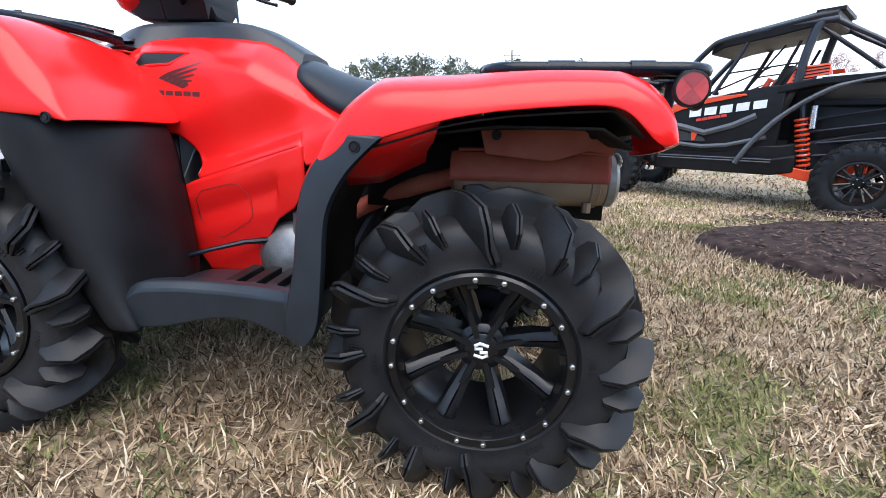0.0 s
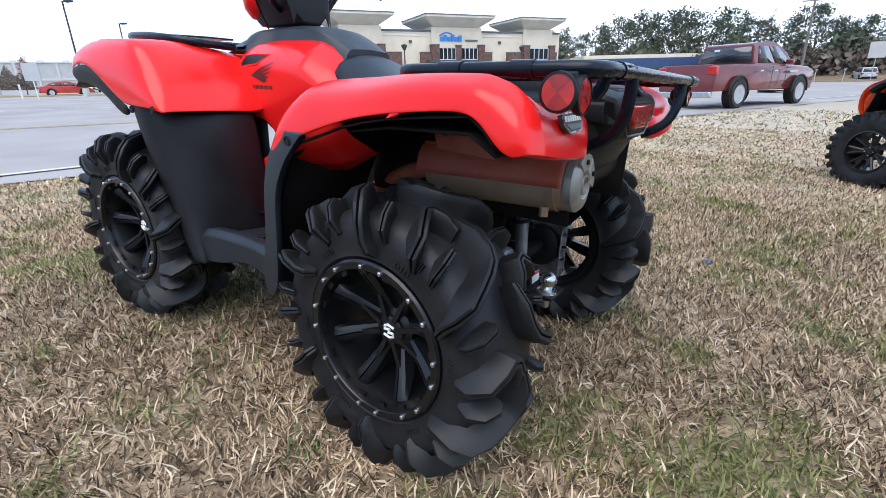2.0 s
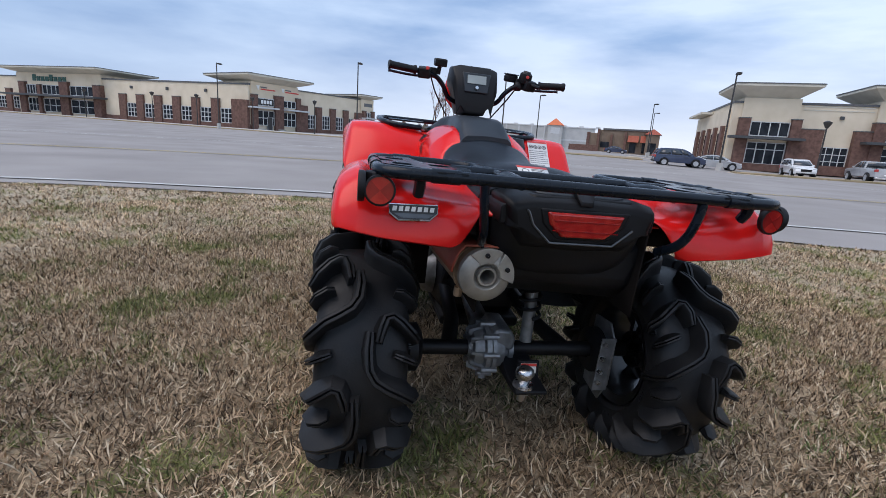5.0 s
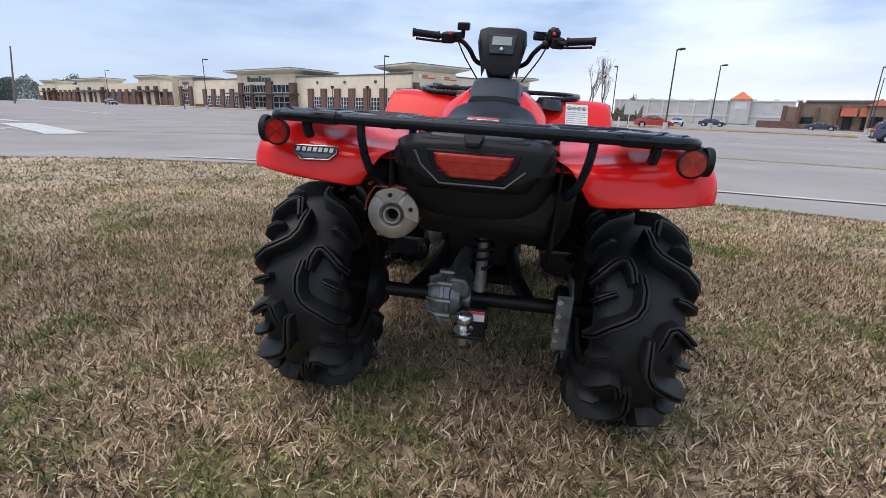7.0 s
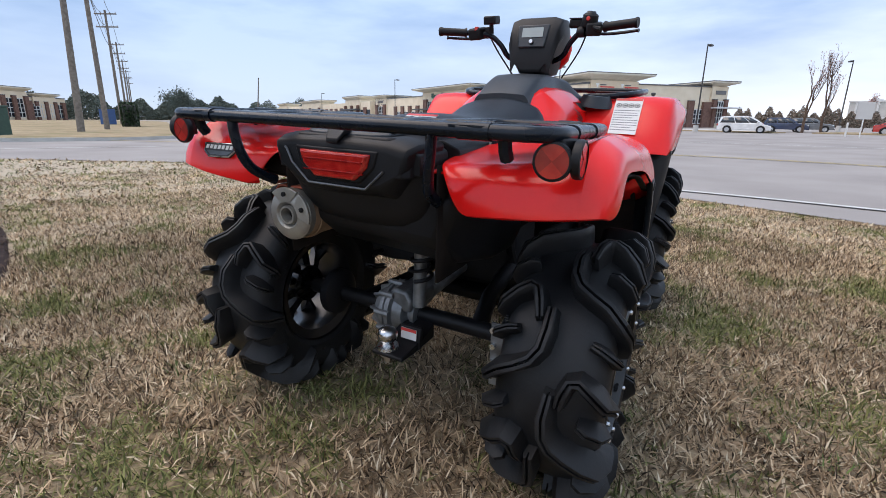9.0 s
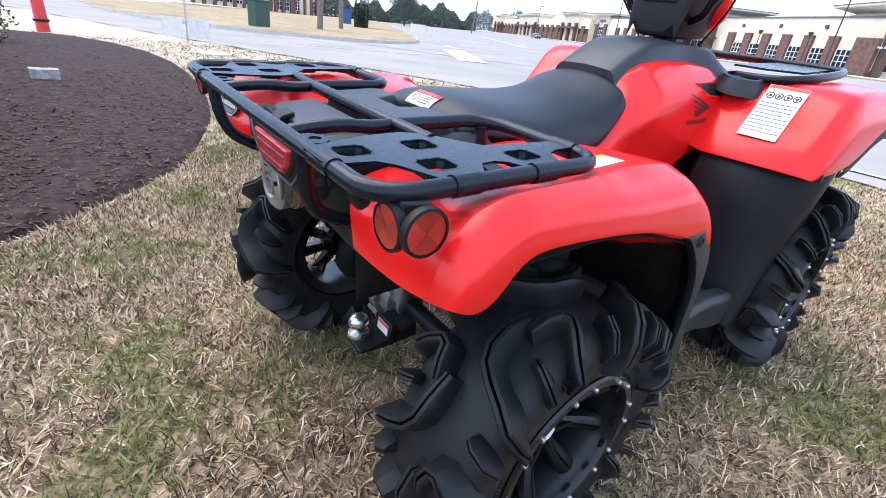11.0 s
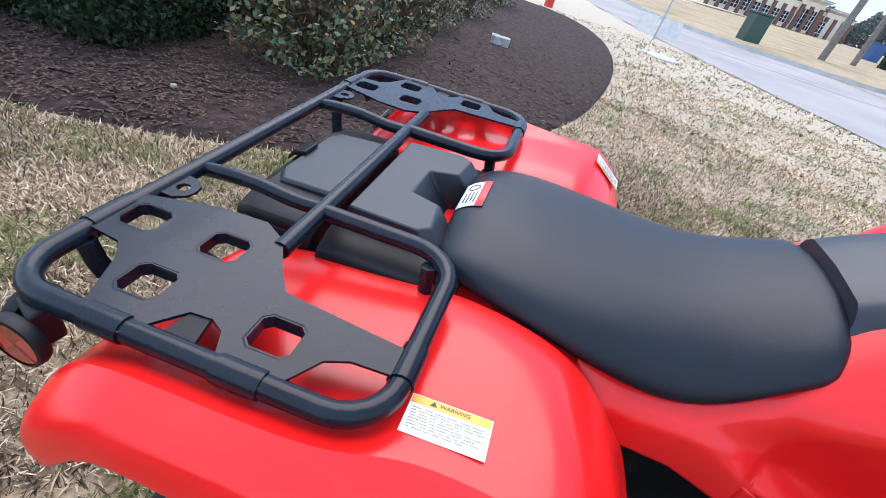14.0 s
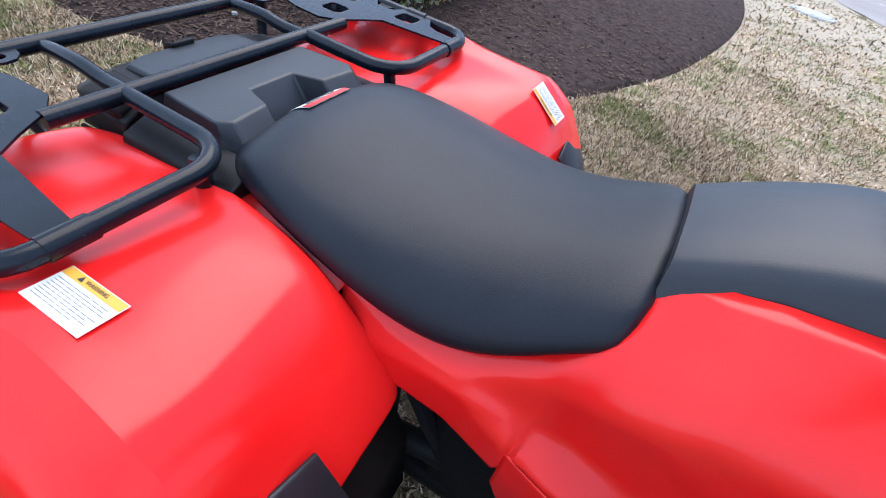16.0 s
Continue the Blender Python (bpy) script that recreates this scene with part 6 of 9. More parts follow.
def window(parent, x, w, z, h, cols, rows_):
    """A framed shop window set in the front."""
    wn_ = part("window", box(x, x + w, -0.02, 0.04, z, z + h), PANE, parent, smooth=False)
    bm = bmesh.new()
    for k in range(cols + 1):
        box(x + w * k / cols - 0.04, x + w * k / cols + 0.04, -0.07, -0.02, z, z + h, bm)
    for k in range(rows_ + 1):
        box(x, x + w, -0.06, -0.02, z + h * k / rows_ - 0.04, z + h * k / rows_ + 0.04, bm)
    part("window_frame", bm, FRAMEW, wn_, smooth=False)
    return wn_


def tower(b, x0, x1, wall_h, top, over, deep):
    """A raised stucco block under a flat flared roof."""
    part("tower", box(x0, x1, -0.35, deep, 0, wall_h), STUCCO, b, smooth=False)
    rings = []
    for k, z in ((0.0, wall_h), (0.15, wall_h + 0.15), (over, top - 0.25), (over, top)):
        rings.append([(x0 + 0.3 - k, -0.1 - k, z), (x1 - 0.3 + k, -0.1 - k, z), (x1 - 0.3 + k, deep - 1 + k, z), (x0 + 0.3 - k, deep - 1 + k, z)])
    r = part("roof", loft(rings), EAVE, b, "flared cream roof with a dark edge", smooth=False)
    k = over + 0.06
    part("roof_edge", box(x0 + 0.3 - k, x1 - 0.3 + k, -0.1 - k, deep - 1 + k, top, top + 0.12), ROOFD, r, smooth=False)


def pilaster(b, x, w, h, d=0.45):
    part("pilaster", box(x, x + w, -d, 0.05, 0, h), BRICK, b, smooth=False)
    part("pilaster_cap", box(x - 0.05, x + w + 0.05, -d - 0.05, 0.05, h, h + 0.1), ROOFD, b, smooth=False)


# two-storey clinic with three roof towers
clinic = thing("shop_building", "cream stucco and brick building with three flared roofs", "building", facade_matrix(Vector((-50.6, 44.9, 0)), U))
part("wall", box(0, 37.2, 0, 22, 0, 7.9), STUCCO, clinic, smooth=False)
part("cornice", box(-0.1, 37.3, -0.15, 22, 7.9, 8.15), ROOFD, clinic, smooth=False)
part("plinth", box(0, 37.2, -0.12, 0, 0, 1.1), BRICK, clinic, smooth=False)
part("side_wing", box(-0.3, 0, 1, 22, 0, 7.2), STUCCO, clinic, smooth=False)
part("side_eave", box(-1.6, 0.5, 12, 23, 7.4, 7.7), EAVE, clinic, smooth=False)
for k in range(5):
    part("side_pilaster", box(-0.65, -0.3, 1.2 + 4.2 * k, 2.4 + 4.2 * k, 0, 5.2), BRICK, clinic, smooth=False)
    part("side_window", box(-0.36, -0.28, 2.9 + 4.2 * k, 4.8 + 4.2 * k, 0.8, 4.4), PANE, clinic, smooth=False)
for x0, x1, wing0, wing1, mid in ((0.7, 7.1, 0.0, 2.4, False), (14.1, 22.8, 1.6, 1.4, True), (29.8, 35.8, 2.7, 0.5, False)):
    tower(clinic, x0 + 0.2, x1 - 0.3, 8.5, 9.95, 1.75, 7)
    for px, pw in ((x0 - wing0, wing0), (x1, wing1)):
        if pw:
            part("brick_wing", box(px, px + pw, -0.75, 0.05, 0, 5.1), BRICK, clinic, smooth=False)
            part("wing_cap", box(px - 0.04, px + pw + 0.04, -0.80, 0.05, 5.1, 5.2), ROOFD, clinic, smooth=False)
    pilaster(clinic, x0, 1.15, 6.1, 0.95)
    pilaster(clinic, x1 - 1.0, 1.0, 6.1, 0.95)
    if mid:
        pilaster(clinic, (x0 + x1) / 2 - 0.35, 0.75, 6.05, 0.9)
    part("brick_base", box(x0 + 1.1, x1 - 1.0, -0.70, 0.02, 0, 0.85), BRICK, clinic, smooth=False)
    bays = ((x0 + 1.25, (x0 + x1) / 2 - 0.40), ((x0 + x1) / 2 + 0.45, x1 - 1.1)) if mid else ((x0 + 1.3, x1 - 1.1),)
    for wa, wb in bays:
        for z0, z1, cols, rows_ in ((4.15, 5.75, 4, 1), (0.85, 3.35, 4, 2)):
            wv = part("window", box(wa, wb, -0.52, -0.42, z0, z1), PANE, clinic, smooth=False)
            bm = bmesh.new()
            for k in range(cols + 1):
                box(wa + (wb - wa) * k / cols - 0.055, wa + (wb - wa) * k / cols + 0.055, -0.62, -0.52, z0, z1, bm)
            for z in ((z0, z1) if rows_ == 1 else (z0, z1 - 0.8, z1)):
                box(wa, wb, -0.60, -0.52, z - 0.05, z + 0.05, bm)
            part("window_frame", bm, FRAMEW, wv, smooth=False)
    part("canopy", box(x0 - 1.0, x1 + 0.3, -2.2, -0.6, 3.72, 4.0), AWNING, clinic, smooth=False)
for wx in (9.6, 24.3):
    part("brick_base", box(wx - 0.1, wx + 3.0, -0.25, 0.02, 0, 0.8), BRICK, clinic, smooth=False)
    window(clinic, wx, 2.8, 0.8, 2.4, 4, 3)
    part("wall_lamp", box(wx + 1.3, wx + 1.7, -0.25, 0.0, 6.4, 6.75), AWNING, clinic, smooth=False)
part("door", box(16.9, 18.2, -0.66, -0.55, 0.0, 2.4), PANE, clinic, smooth=False)
part("door_frame", tube([(16.9, -0.68, 0.0), (16.9, -0.68, 2.4), (18.2, -0.68, 2.4), (18.2, -0.68, 0.0)], 0.08, 4), FRAMEW, clinic, smooth=False)
for z in (7.3, 7.7):
    for x0, x1 in ((7.2, 14.0), (22.9, 29.7)):
        part("stucco_band", box(x0, x1, -0.07, 0.0, z, z + 0.1), EAVE, clinic, smooth=False)
# the sign: a blue stroke row under an arc, then a small dark row
for k in range(6):
    part("sign_mark", box(15.6 + 0.60 * k, 16.1 + 0.60 * k, -0.5, -0.36, 6.65, 7.45 if k % 2 else 7.25), BLUESIGN, clinic, "blue sign shapes", smooth=False)
part("sign_arc", tube([(15.5 + 0.34 * k, -0.45, 7.35 + 0.45 * math.sin(math.pi * k / 7)) for k in range(8)], 0.09, 6), BLUESIGN, clinic)
part("sign_bar", box(19.7, 21.8, -0.45, -0.36, 6.65, 6.9), INKGREY, clinic, smooth=False)

# long parade bent at its middle tower: one wing along the road, one turning away behind it
def wing_matrix(u, climb):
    return Matrix(((u.x, -u.y, 0, -87.98), (u.y, u.x, 0, -19.09), (climb, 0, 1, 0.75), (0, 0, 0, 1)))


def bay_window(b, x0, x1, z0, z1, cols, rows_, y=-0.1):
    wv = part("window", box(x0, x1, y - 0.04, y + 0.06, z0, z1), PANE, b, smooth=False)
    bm = bmesh.new()
    for k in range(cols + 1):
        box(x0 + (x1 - x0) * k / cols - 0.06, x0 + (x1 - x0) * k / cols + 0.06, y - 0.14, y - 0.04, z0, z1, bm)
    for k in range(rows_ + 1):
        box(x0, x1, y - 0.13, y - 0.04, z0 + (z1 - z0) * k / rows_ - 0.06, z0 + (z1 - z0) * k / rows_ + 0.06, bm)
    part("window_frame", bm, FRAMEW, wv, smooth=False)


U1, U2 = Vector((0.5127, 0.8586, 0)), Vector((-0.7421, 0.6703, 0))
parade = thing("shop_building", "long cream and brick shopping parade with window bays", "building", wing_matrix(U1, -0.0138))
part("wall", box(-98, 0.2, 0, 14, 0, 7.75), STUCCO, parade, smooth=False)
part("cornice", box(-98.1, 0.2, -0.14, 14, 7.75, 8.0), ROOFD, parade, smooth=False)
part("plinth", box(-98, 0.2, -0.18, 0, -0.6, 1.15), BRICK, parade, smooth=False)
for k in range(6):
    x = -31.2 + 4.66 * k
    pilaster(parade, x, 1.8, 5.2)
    bay_window(parade, x + 2.05, x + 4.55, 1.15, 3.6, 3, 3)
    if k in (0, 2, 4):
        part("wall_lamp", box(x + 3.0, x + 3.5, -0.25, 0.0, 6.3, 6.8), AWNING, parade, smooth=False)
part("brick_block", box(-3.1, 0.4, -0.6, 0.02, 0, 5.25), BRICK, parade, smooth=False)
for k in range(4):
    x = -82.0 + 5.2 * k
    pilaster(parade, x, 1.9, 5.2)
    bay_window(parade, x + 2.2, x + 5.0, 1.15, 3.6, 3, 3)
tower(parade, -62.0, -36.0, 8.6, 9.6, 2.6, 9)
part("canopy", box(-63.5, -34.5, -3.0, -0.3, 3.9, 4.25), AWNING, parade, smooth=False)
for x, w, h in ((-60.6, 2.0, 6.7), (-47.6, 2.6, 6.9), (-37.6, 2.0, 6.5), (-54.6, 1.0, 6.2)):
    pilaster(parade, x, w, h, 1.0)
for x0, x1 in ((-58.4, -54.8), (-53.4, -47.8), (-44.8, -37.8)):
    bay_window(parade, x0, x1, 4.4, 6.2, 4, 1, -0.5)
    bay_window(parade, x0, x1, 0.9, 3.5, 3, 2, -0.5)
for k in range(8):
    part("sign_mark", box(-56.5 + 1.35 * k, -55.5 + 1.35 * k, -0.5, -0.36, 7.0, 8.3 if k in (0, 4) else 7.9), GREENSIGN, parade, "dark green sign shapes", smooth=False)
tower(parade, -97.0, -88.0, 8.0, 9.0, 1.6, 8)
for x in (-96.5, -90.0):
    pilaster(parade, x, 1.8, 6.0, 0.9)
bay_window(parade, -94.5, -90.2, 0.9, 5.4, 3, 4, -0.45)
part("sign_bar", box(-94.5, -90.5, -0.5, -0.36, 6.6, 7.4), INKGREY, parade, smooth=False)

wing = thing("shop_building", "cream and brick parade wing with a flared corner tower", "building", wing_matrix(U2, 0.0247))
part("wall", box(0.2, 33.4, 0, 12, 0, 7.9), STUCCO, wing, smooth=False)
part("cornice", box(0.2, 33.5, -0.14, 12, 7.9, 8.12), ROOFD, wing, smooth=False)
part("plinth", box(0.2, 33.4, -0.18, 0, -0.8, 1.15), BRICK, wing, smooth=False)
tower(wing, 0.6, 11.0, 8.4, 9.5, 2.3, 9)
for x, w, h in ((0.5, 1.0, 6.25), (5.2, 1.9, 6.4), (10.2, 1.0, 6.4)):
    pilaster(wing, x, w, h, 0.9)
part("brick_block", box(11.2, 13.2, -0.6, 0.02, 0, 5.35), BRICK, wing, smooth=False)
for x0, x1 in ((1.6, 5.1), (7.2, 10.1)):
    bay_window(wing, x0, x1, 4.55, 5.75, 3, 1, -0.45)
    bay_window(wing, x0, x1, 1.15, 3.65, 3, 2, -0.45)
part("number_board", box(1.7, 5.0, -0.66, -0.60, 4.7, 5.6), INK, wing, smooth=False)
for k in range(4):
    part("number_bar", box(2.3 + 0.6 * k, 2.75 + 0.6 * k, -0.70, -0.66, 4.85, 5.45), WHITE, wing, smooth=False)
part("canopy", box(-0.3, 5.2, -2.0, -0.4, 4.0, 4.25), FRAMEW, wing, smooth=False)
part("canopy", box(7.0, 12.4, -2.0, -0.4, 4.0, 4.25), FRAMEW, wing, smooth=False)
part("door", box(3.6, 4.7, -0.62, -0.52, 0.1, 2.6), INK, wing, smooth=False)
part("door_frame", tube([(3.6, -0.64, 0.1), (3.6, -0.64, 2.6), (4.7, -0.64, 2.6), (4.7, -0.64, 0.1)], 0.06, 4), FRAMEW, wing, smooth=False)
for x in (1.6, 7.0):
    part("sign_mark", prism([(x, 7.9), (x + 0.7, 7.9), (x + 0.35, 7.1)], "y", -0.45, -0.36), WHITE, wing, smooth=False)
    part("sign_bar", box(x + 0.9, x + 2.2, -0.45, -0.36, 7.55, 7.75), INKGREY, wing, smooth=False)
    part("sign_bar", box(x + 0.9, x + 4.0, -0.45, -0.36, 7.2, 7.4), REDINK, wing, smooth=False)
for k in range(4):
    x = 15.6 + 3.92 * k
    if k < 3:
        pilaster(wing, x, 1.5, 5.25)
    else:
        part("brick_block", box(x - 0.2, x + 2.0, -0.6, 0.02, 0, 5.1), BRICK, wing, smooth=False)
    bay_window(wing, x - 2.2, x - 0.1, 1.05, 3.65, 3, 3)
tower(wing, 29.0, 33.2, 8.1, 8.95, 1.7, 9)
for x in (29.3, 32.2):
    pilaster(wing, x, 0.9, 5.6, 0.9)
bay_window(wing, 30.3, 32.1, 1.1, 5.3, 3, 4, -0.5)
part("canopy", box(29.0, 35.6, -2.0, -0.4, 3.9, 4.15), FRAMEW, wing, smooth=False)
part("sign_bar", box(30.0, 32.6, -0.5, -0.36, 6.6, 7.3), INKGREY, wing, smooth=False)
PLANTER = mat("pale stone planter", (0.45, 0.43, 0.39), 0.9)
for x in (1.2, 5.6):
    part("planter", box(x, x + 1.3, -1.6, -1.0, 0, 0.55), PLANTER, wing, bevel=0.06)

# lower stepped units further along
more = thing("shop_building", "distant low brick and cream shop units", "building", facade_matrix(Vector((-136, -101, 0)), U, -0.0069, 1.42))
part("wall", box(-150, -6, 0, 20, 0, 5.0), STUCCO, more, smooth=False)
part("plinth", box(-150, -6, -0.12, 0, -0.6, 1.9), BRICK, more, smooth=False)
for k in range(22):
    x = -12 - 6.2 * k
    part("brick_bay", box(x, x + 2.6, -0.4, 0.02, 0, 3.6), BRICK, more, smooth=False)
    part("window", box(x + 2.9, x + 5.8, -0.1, 0.02, 0.7, 3.0), PANE, more, smooth=False)
for x, x1 in ((-30, -15), (-92, -62), (-140, -122)):
    tower(more, x, x1, 5.6, 6.5, 1.2, 7)
    part("canopy", box(x - 0.5, x1 + 0.5, -2.4, -0.4, 2.9, 3.3), AWNING, more, smooth=False)
    for k in range(3):
        part("pier", box(x + 0.3 + (x1 - x - 2) * k / 2, x + 1.7 + (x1 - x - 2) * k / 2, -1.2, -0.3, 0, 4.2), BRICK, more, smooth=False)

# low blue-roofed shop beside the clinic
BLUEROOF = mat("dark blue fascia", (0.028, 0.055, 0.13), 0.5, base2=(0.035, 0.07, 0.16), scale=1)
TAN = mat("tan brick", (0.30, 0.19, 0.13), 0.9, base2=(0.36, 0.24, 0.17), scale=3)
blue = thing("shop_building", "low tan brick shop with a dark blue fascia", "building", facade_matrix(Vector((-29.5, 82.0, 0)), Vector((0.80, 0.60, 0))))
part("wall", box(0, 22, 0, 14, 0, 3.6), TAN, blue, smooth=False)
part("fascia", box(-0.8, 22.8, -0.9, 14, 2.6, 4.2), BLUEROOF, blue, "dark blue fascia", smooth=False)
part("parapet", box(-0.3, 22.3, -0.3, 14, 4.2, 4.8), STUCCO, blue, smooth=False)
for k in range(6):
    part("window" if k % 2 else "door", box(1.2 + 3.6 * k, 2.8 + 3.6 * k, -0.08, 0.02, 0.25, 2.4), PANE, blue, smooth=False)
    part("planter", box(1.0 + 3.6 * k, 2.8 + 3.6 * k, -0.5, -0.1, 0, 0.5), CONCRETE, blue, smooth=False)
small = thing("shop_building", "small white and blue shop front", "building", facade_matrix(Vector((-9.0, 86.0, 0)), Vector((0.95, 0.31, 0))))
part("wall", box(0, 7.5, 0, 8, 0, 3.0), TAN, small, smooth=False)
part("fascia", box(-0.5, 8.0, -0.6, 8, 2.2, 3.9), BLUEROOF, small, smooth=False)
part("sign_board", box(0.3, 3.4, -0.7, -0.6, 2.6, 3.8), WHITE, small, "white sign board", smooth=False)
part("parapet", box(-0.9, 5.2, -1.0, 8, 3.9, 4.6), EAVE, small, smooth=False)
for k in range(3):
    part("door", box(0.8 + 2.3 * k, 2.0 + 2.3 * k, -0.08, 0.02, 0.1, 2.1), PANE, small, smooth=False)

# warehouse store with an orange hipped tower, and a brown restaurant
OROOF = mat("orange metal roof", (0.62, 0.15, 0.05), 0.5)
GREYWALL = mat("pale grey wall", (0.46, 0.46, 0.45), 0.85, base2=(0.54, 0.54, 0.52), scale=0.4)
store = thing("store_building", "long pale warehouse store with an orange-roofed tower", "building", facade_matrix(Vector((-190, 38, 0)), Vector((0.36, 0.93, 0))))
part("wall", box(0, 56, 0, 40, -0.5, 7.5), GREYWALL, store, smooth=False)
part("wall_band", box(0, 56, -0.2, 0, 2.2, 2.8), FRAMEW, store, smooth=False)
part("wall_cap", box(-0.2, 56.2, -0.25, 0, 7.2, 7.6), FRAMEW, store, smooth=False)
for k in range(8):
    part("buttress", box(1.5 + 5 * k, 2.0 + 5 * k, -0.35, 0.02, 0, 7.2), FRAMEW, store, smooth=False)
part("tower", box(38, 43.5, -2, 4, 0, 7.8), GREYWALL, store, smooth=False)
part("tower_sign", box(39.0, 42.5, -2.1, -2, 4.6, 6.9), FRAMEW, store, smooth=False)
part("tower_roof", loft([[(37.5, -2.5, 7.8), (44.0, -2.5, 7.8), (44.0, 4.5, 7.8), (37.5, 4.5, 7.8)], [(40.7, 0.9, 10.5), (40.8, 0.9, 10.5), (40.8, 1.1, 10.5), (40.7, 1.1, 10.5)]]), OROOF, store, "orange pyramid roof", smooth=False)
for k in range(9):
    part("roof_unit", box(5 + 6.5 * k, 6.5 + 6.5 * k, 6, 8, 7.5, 8.3), FRAMEW, store, smooth=False)
BROWNW = mat("brown stucco", (0.20, 0.145, 0.105), 0.9, base2=(0.25, 0.185, 0.135), scale=0.8)
diner = thing("restaurant_building", "brown flat-roofed restaurant with red awnings", "building", facade_matrix(Vector((-112, 58, 0)), Vector((0.55, 0.835, 0))))
part("wall", box(2.2, 15.5, 0, 14, -0.3, 5.3), BROWNW, diner, smooth=False)
part("wall", box(-0.4, 2.2, -0.6, 12, -0.3, 4.4), BROWNW, diner, smooth=False)
part("parapet", box(3.2, 14.5, -0.3, 12, 5.3, 5.7), ROOFD, diner, smooth=False)
for x, w, h in ((-0.5, 0.7, 4.6), (2.0, 0.6, 5.5), (5.2, 0.5, 4.2), (8.4, 0.6, 4.9)):
    part("pier", box(x, x + w, -0.9, 0.1, -0.3, h), BRICK, diner, smooth=False)
part("window_band", box(2.9, 5.0, -0.08, 0.02, 1.0, 2.4), PANE, diner, smooth=False)
part("low_wall", box(-4.0, 3.0, -6, -5.6, -0.3, 1.35), BRICK, diner, smooth=False)
for x in (9.3, 12.2):
    part("awning", loft([[(x, -1.6, 2.6), (x + 2.5, -1.6, 2.6), (x + 2.5, 0, 2.6), (x, 0, 2.6)], [(x, -0.2, 4.2), (x + 2.5, -0.2, 4.2), (x + 2.5, 0, 4.2), (x, 0, 4.2)]]), SHIELD, diner, "red awning", smooth=False)
    part("door", box(x + 0.5, x + 2, -0.1, 0.02, 0.1, 2.5), PANE, diner, smooth=False)
part("porch", box(13.4, 16.4, -1.8, 2.5, -0.3, 4.6), BROWNW, diner, smooth=False)
part("porch_door", box(14.0, 15.8, -1.9, -1.8, 0.1, 2.6), PANE, diner, smooth=False)
part("entrance_roof", loft([[(13, -2.2, 4.6), (16.8, -2.2, 4.6), (16.8, 3, 4.6), (13, 3, 4.6)], [(14.8, 0.4, 6.0), (15.0, 0.4, 6.0), (15.0, 0.6, 6.0), (14.8, 0.6, 6.0)]]), SHIELD, diner, smooth=False)
# brick shops beyond the island
far = thing("shop_building", "distant dark brick and cream shops beyond the island", "building", facade_matrix(Vector((-58, -150, 0)), Vector((-0.9, -0.43, 0))))
part("wall", box(-36, -2.6, 0, 16, 0, 6.0), STUCCO, far, smooth=False)
part("wall", box(-2.6, 10.5, 2.0, 16, 0, 5.6), STUCCO, far, smooth=False)
part("cornice", box(-36, -2.5, -0.2, 16, 6.0, 6.25), ROOFD, far, smooth=False)
part("cornice", box(-2.5, 10.6, 1.8, 16, 5.6, 5.85), ROOFD, far, smooth=False)
for k in range(12):
    x = -36 + 3.0 * k
    if not -12 < x < -3:
        pilaster(far, x, 0.9, 4.6)
        bay_window(far, x + 1.0, x + 2.9, 0.9, 3.4, 2, 3)
tower(far, -10.6, -3.2, 6.6, 7.6, 1.1, 7)
for x in (-10.4, -7.6, -4.4):
    pilaster(far, x, 1.0, 5.6, 0.9)
for x in (-9.3, -6.5):
    bay_window(far, x, x + 1.8, 0.6, 5.0, 2, 4, -0.4)
hall = thing("shop_building", "distant brick and cream shop set back beyond the island", "building", facade_matrix(Vector((-58, -150, 0)), Vector((-0.9, -0.43, 0))) @ pose(0, 2.0, 0))
tower(hall, 0.4, 7.2, 5.8, 6.6, 1.1, 7)
for x in (-2.2, 0.6, 3.4, 6.2, 8.8):
    pilaster(hall, x, 0.9, 4.6, 0.8)
for x in (-1.2, 1.6, 4.4, 7.2):
    bay_window(hall, x, x + 1.7, 0.6, 4.0, 2, 3, -0.3)

# ---- street furniture ----
POLE = mat("dark bronze pole paint", (0.035, 0.032, 0.030), 0.5)
WOOD = mat("weathered pole timber", (0.13, 0.11, 0.095), 0.9, base2=(0.21, 0.185, 0.16), scale=6, grain=0.5, grain_scale=30)
GALV = mat("galvanised steel", (0.42, 0.43, 0.44), 0.5, 0.4)


def street_lamp(x, y, h, head_to, label):
    t = thing("street_lamp", label, "street lamp", pose(x, y, far_rise(x, y)), "car park lamps")
    part("base", lathe([(0.001, 0.75), (0.26, 0.75), (0.28, 0.0)], pose(0, 0, 0), 14), CONCRETE, t)
    part("pole", tube([(0, 0, 0.7), (0, 0, h)], [0.085, 0.065], 10), POLE, t)
    a = radians(head_to)
    part("arm", tube([(0, 0, h - 0.12), (0.5 * math.cos(a), 0.5 * math.sin(a), h - 0.08)], 0.035, 8), POLE, t)
    part("lamp_head", box(0.35, 1.05, -0.2, 0.2, -0.08, 0.10, None, pose(0, 0, h - 0.08, 0, 0, head_to)), POLE, t, bevel=0.03)


for x, y, h, d in ((-37.4, 33.0, 8.6, -30), (-53.7, 16.6, 8.1, 20), (-67.5, 26.4, 8.0, 20), (-81.2, 16.2, 9, 190), (-75.0, 50.3, 9, 0), (-58.4, -0.4, 9, 160), (-72.7, -19.9, 9, 160), (-83.6, -57.5, 9, 160), (-119.7, -111.3, 9, 160), (-62.0, 60.0, 8, 0), (-92, 62, 9, 60)):
    street_lamp(x, y, h, d, "tall dark car park lamp with a flat head")


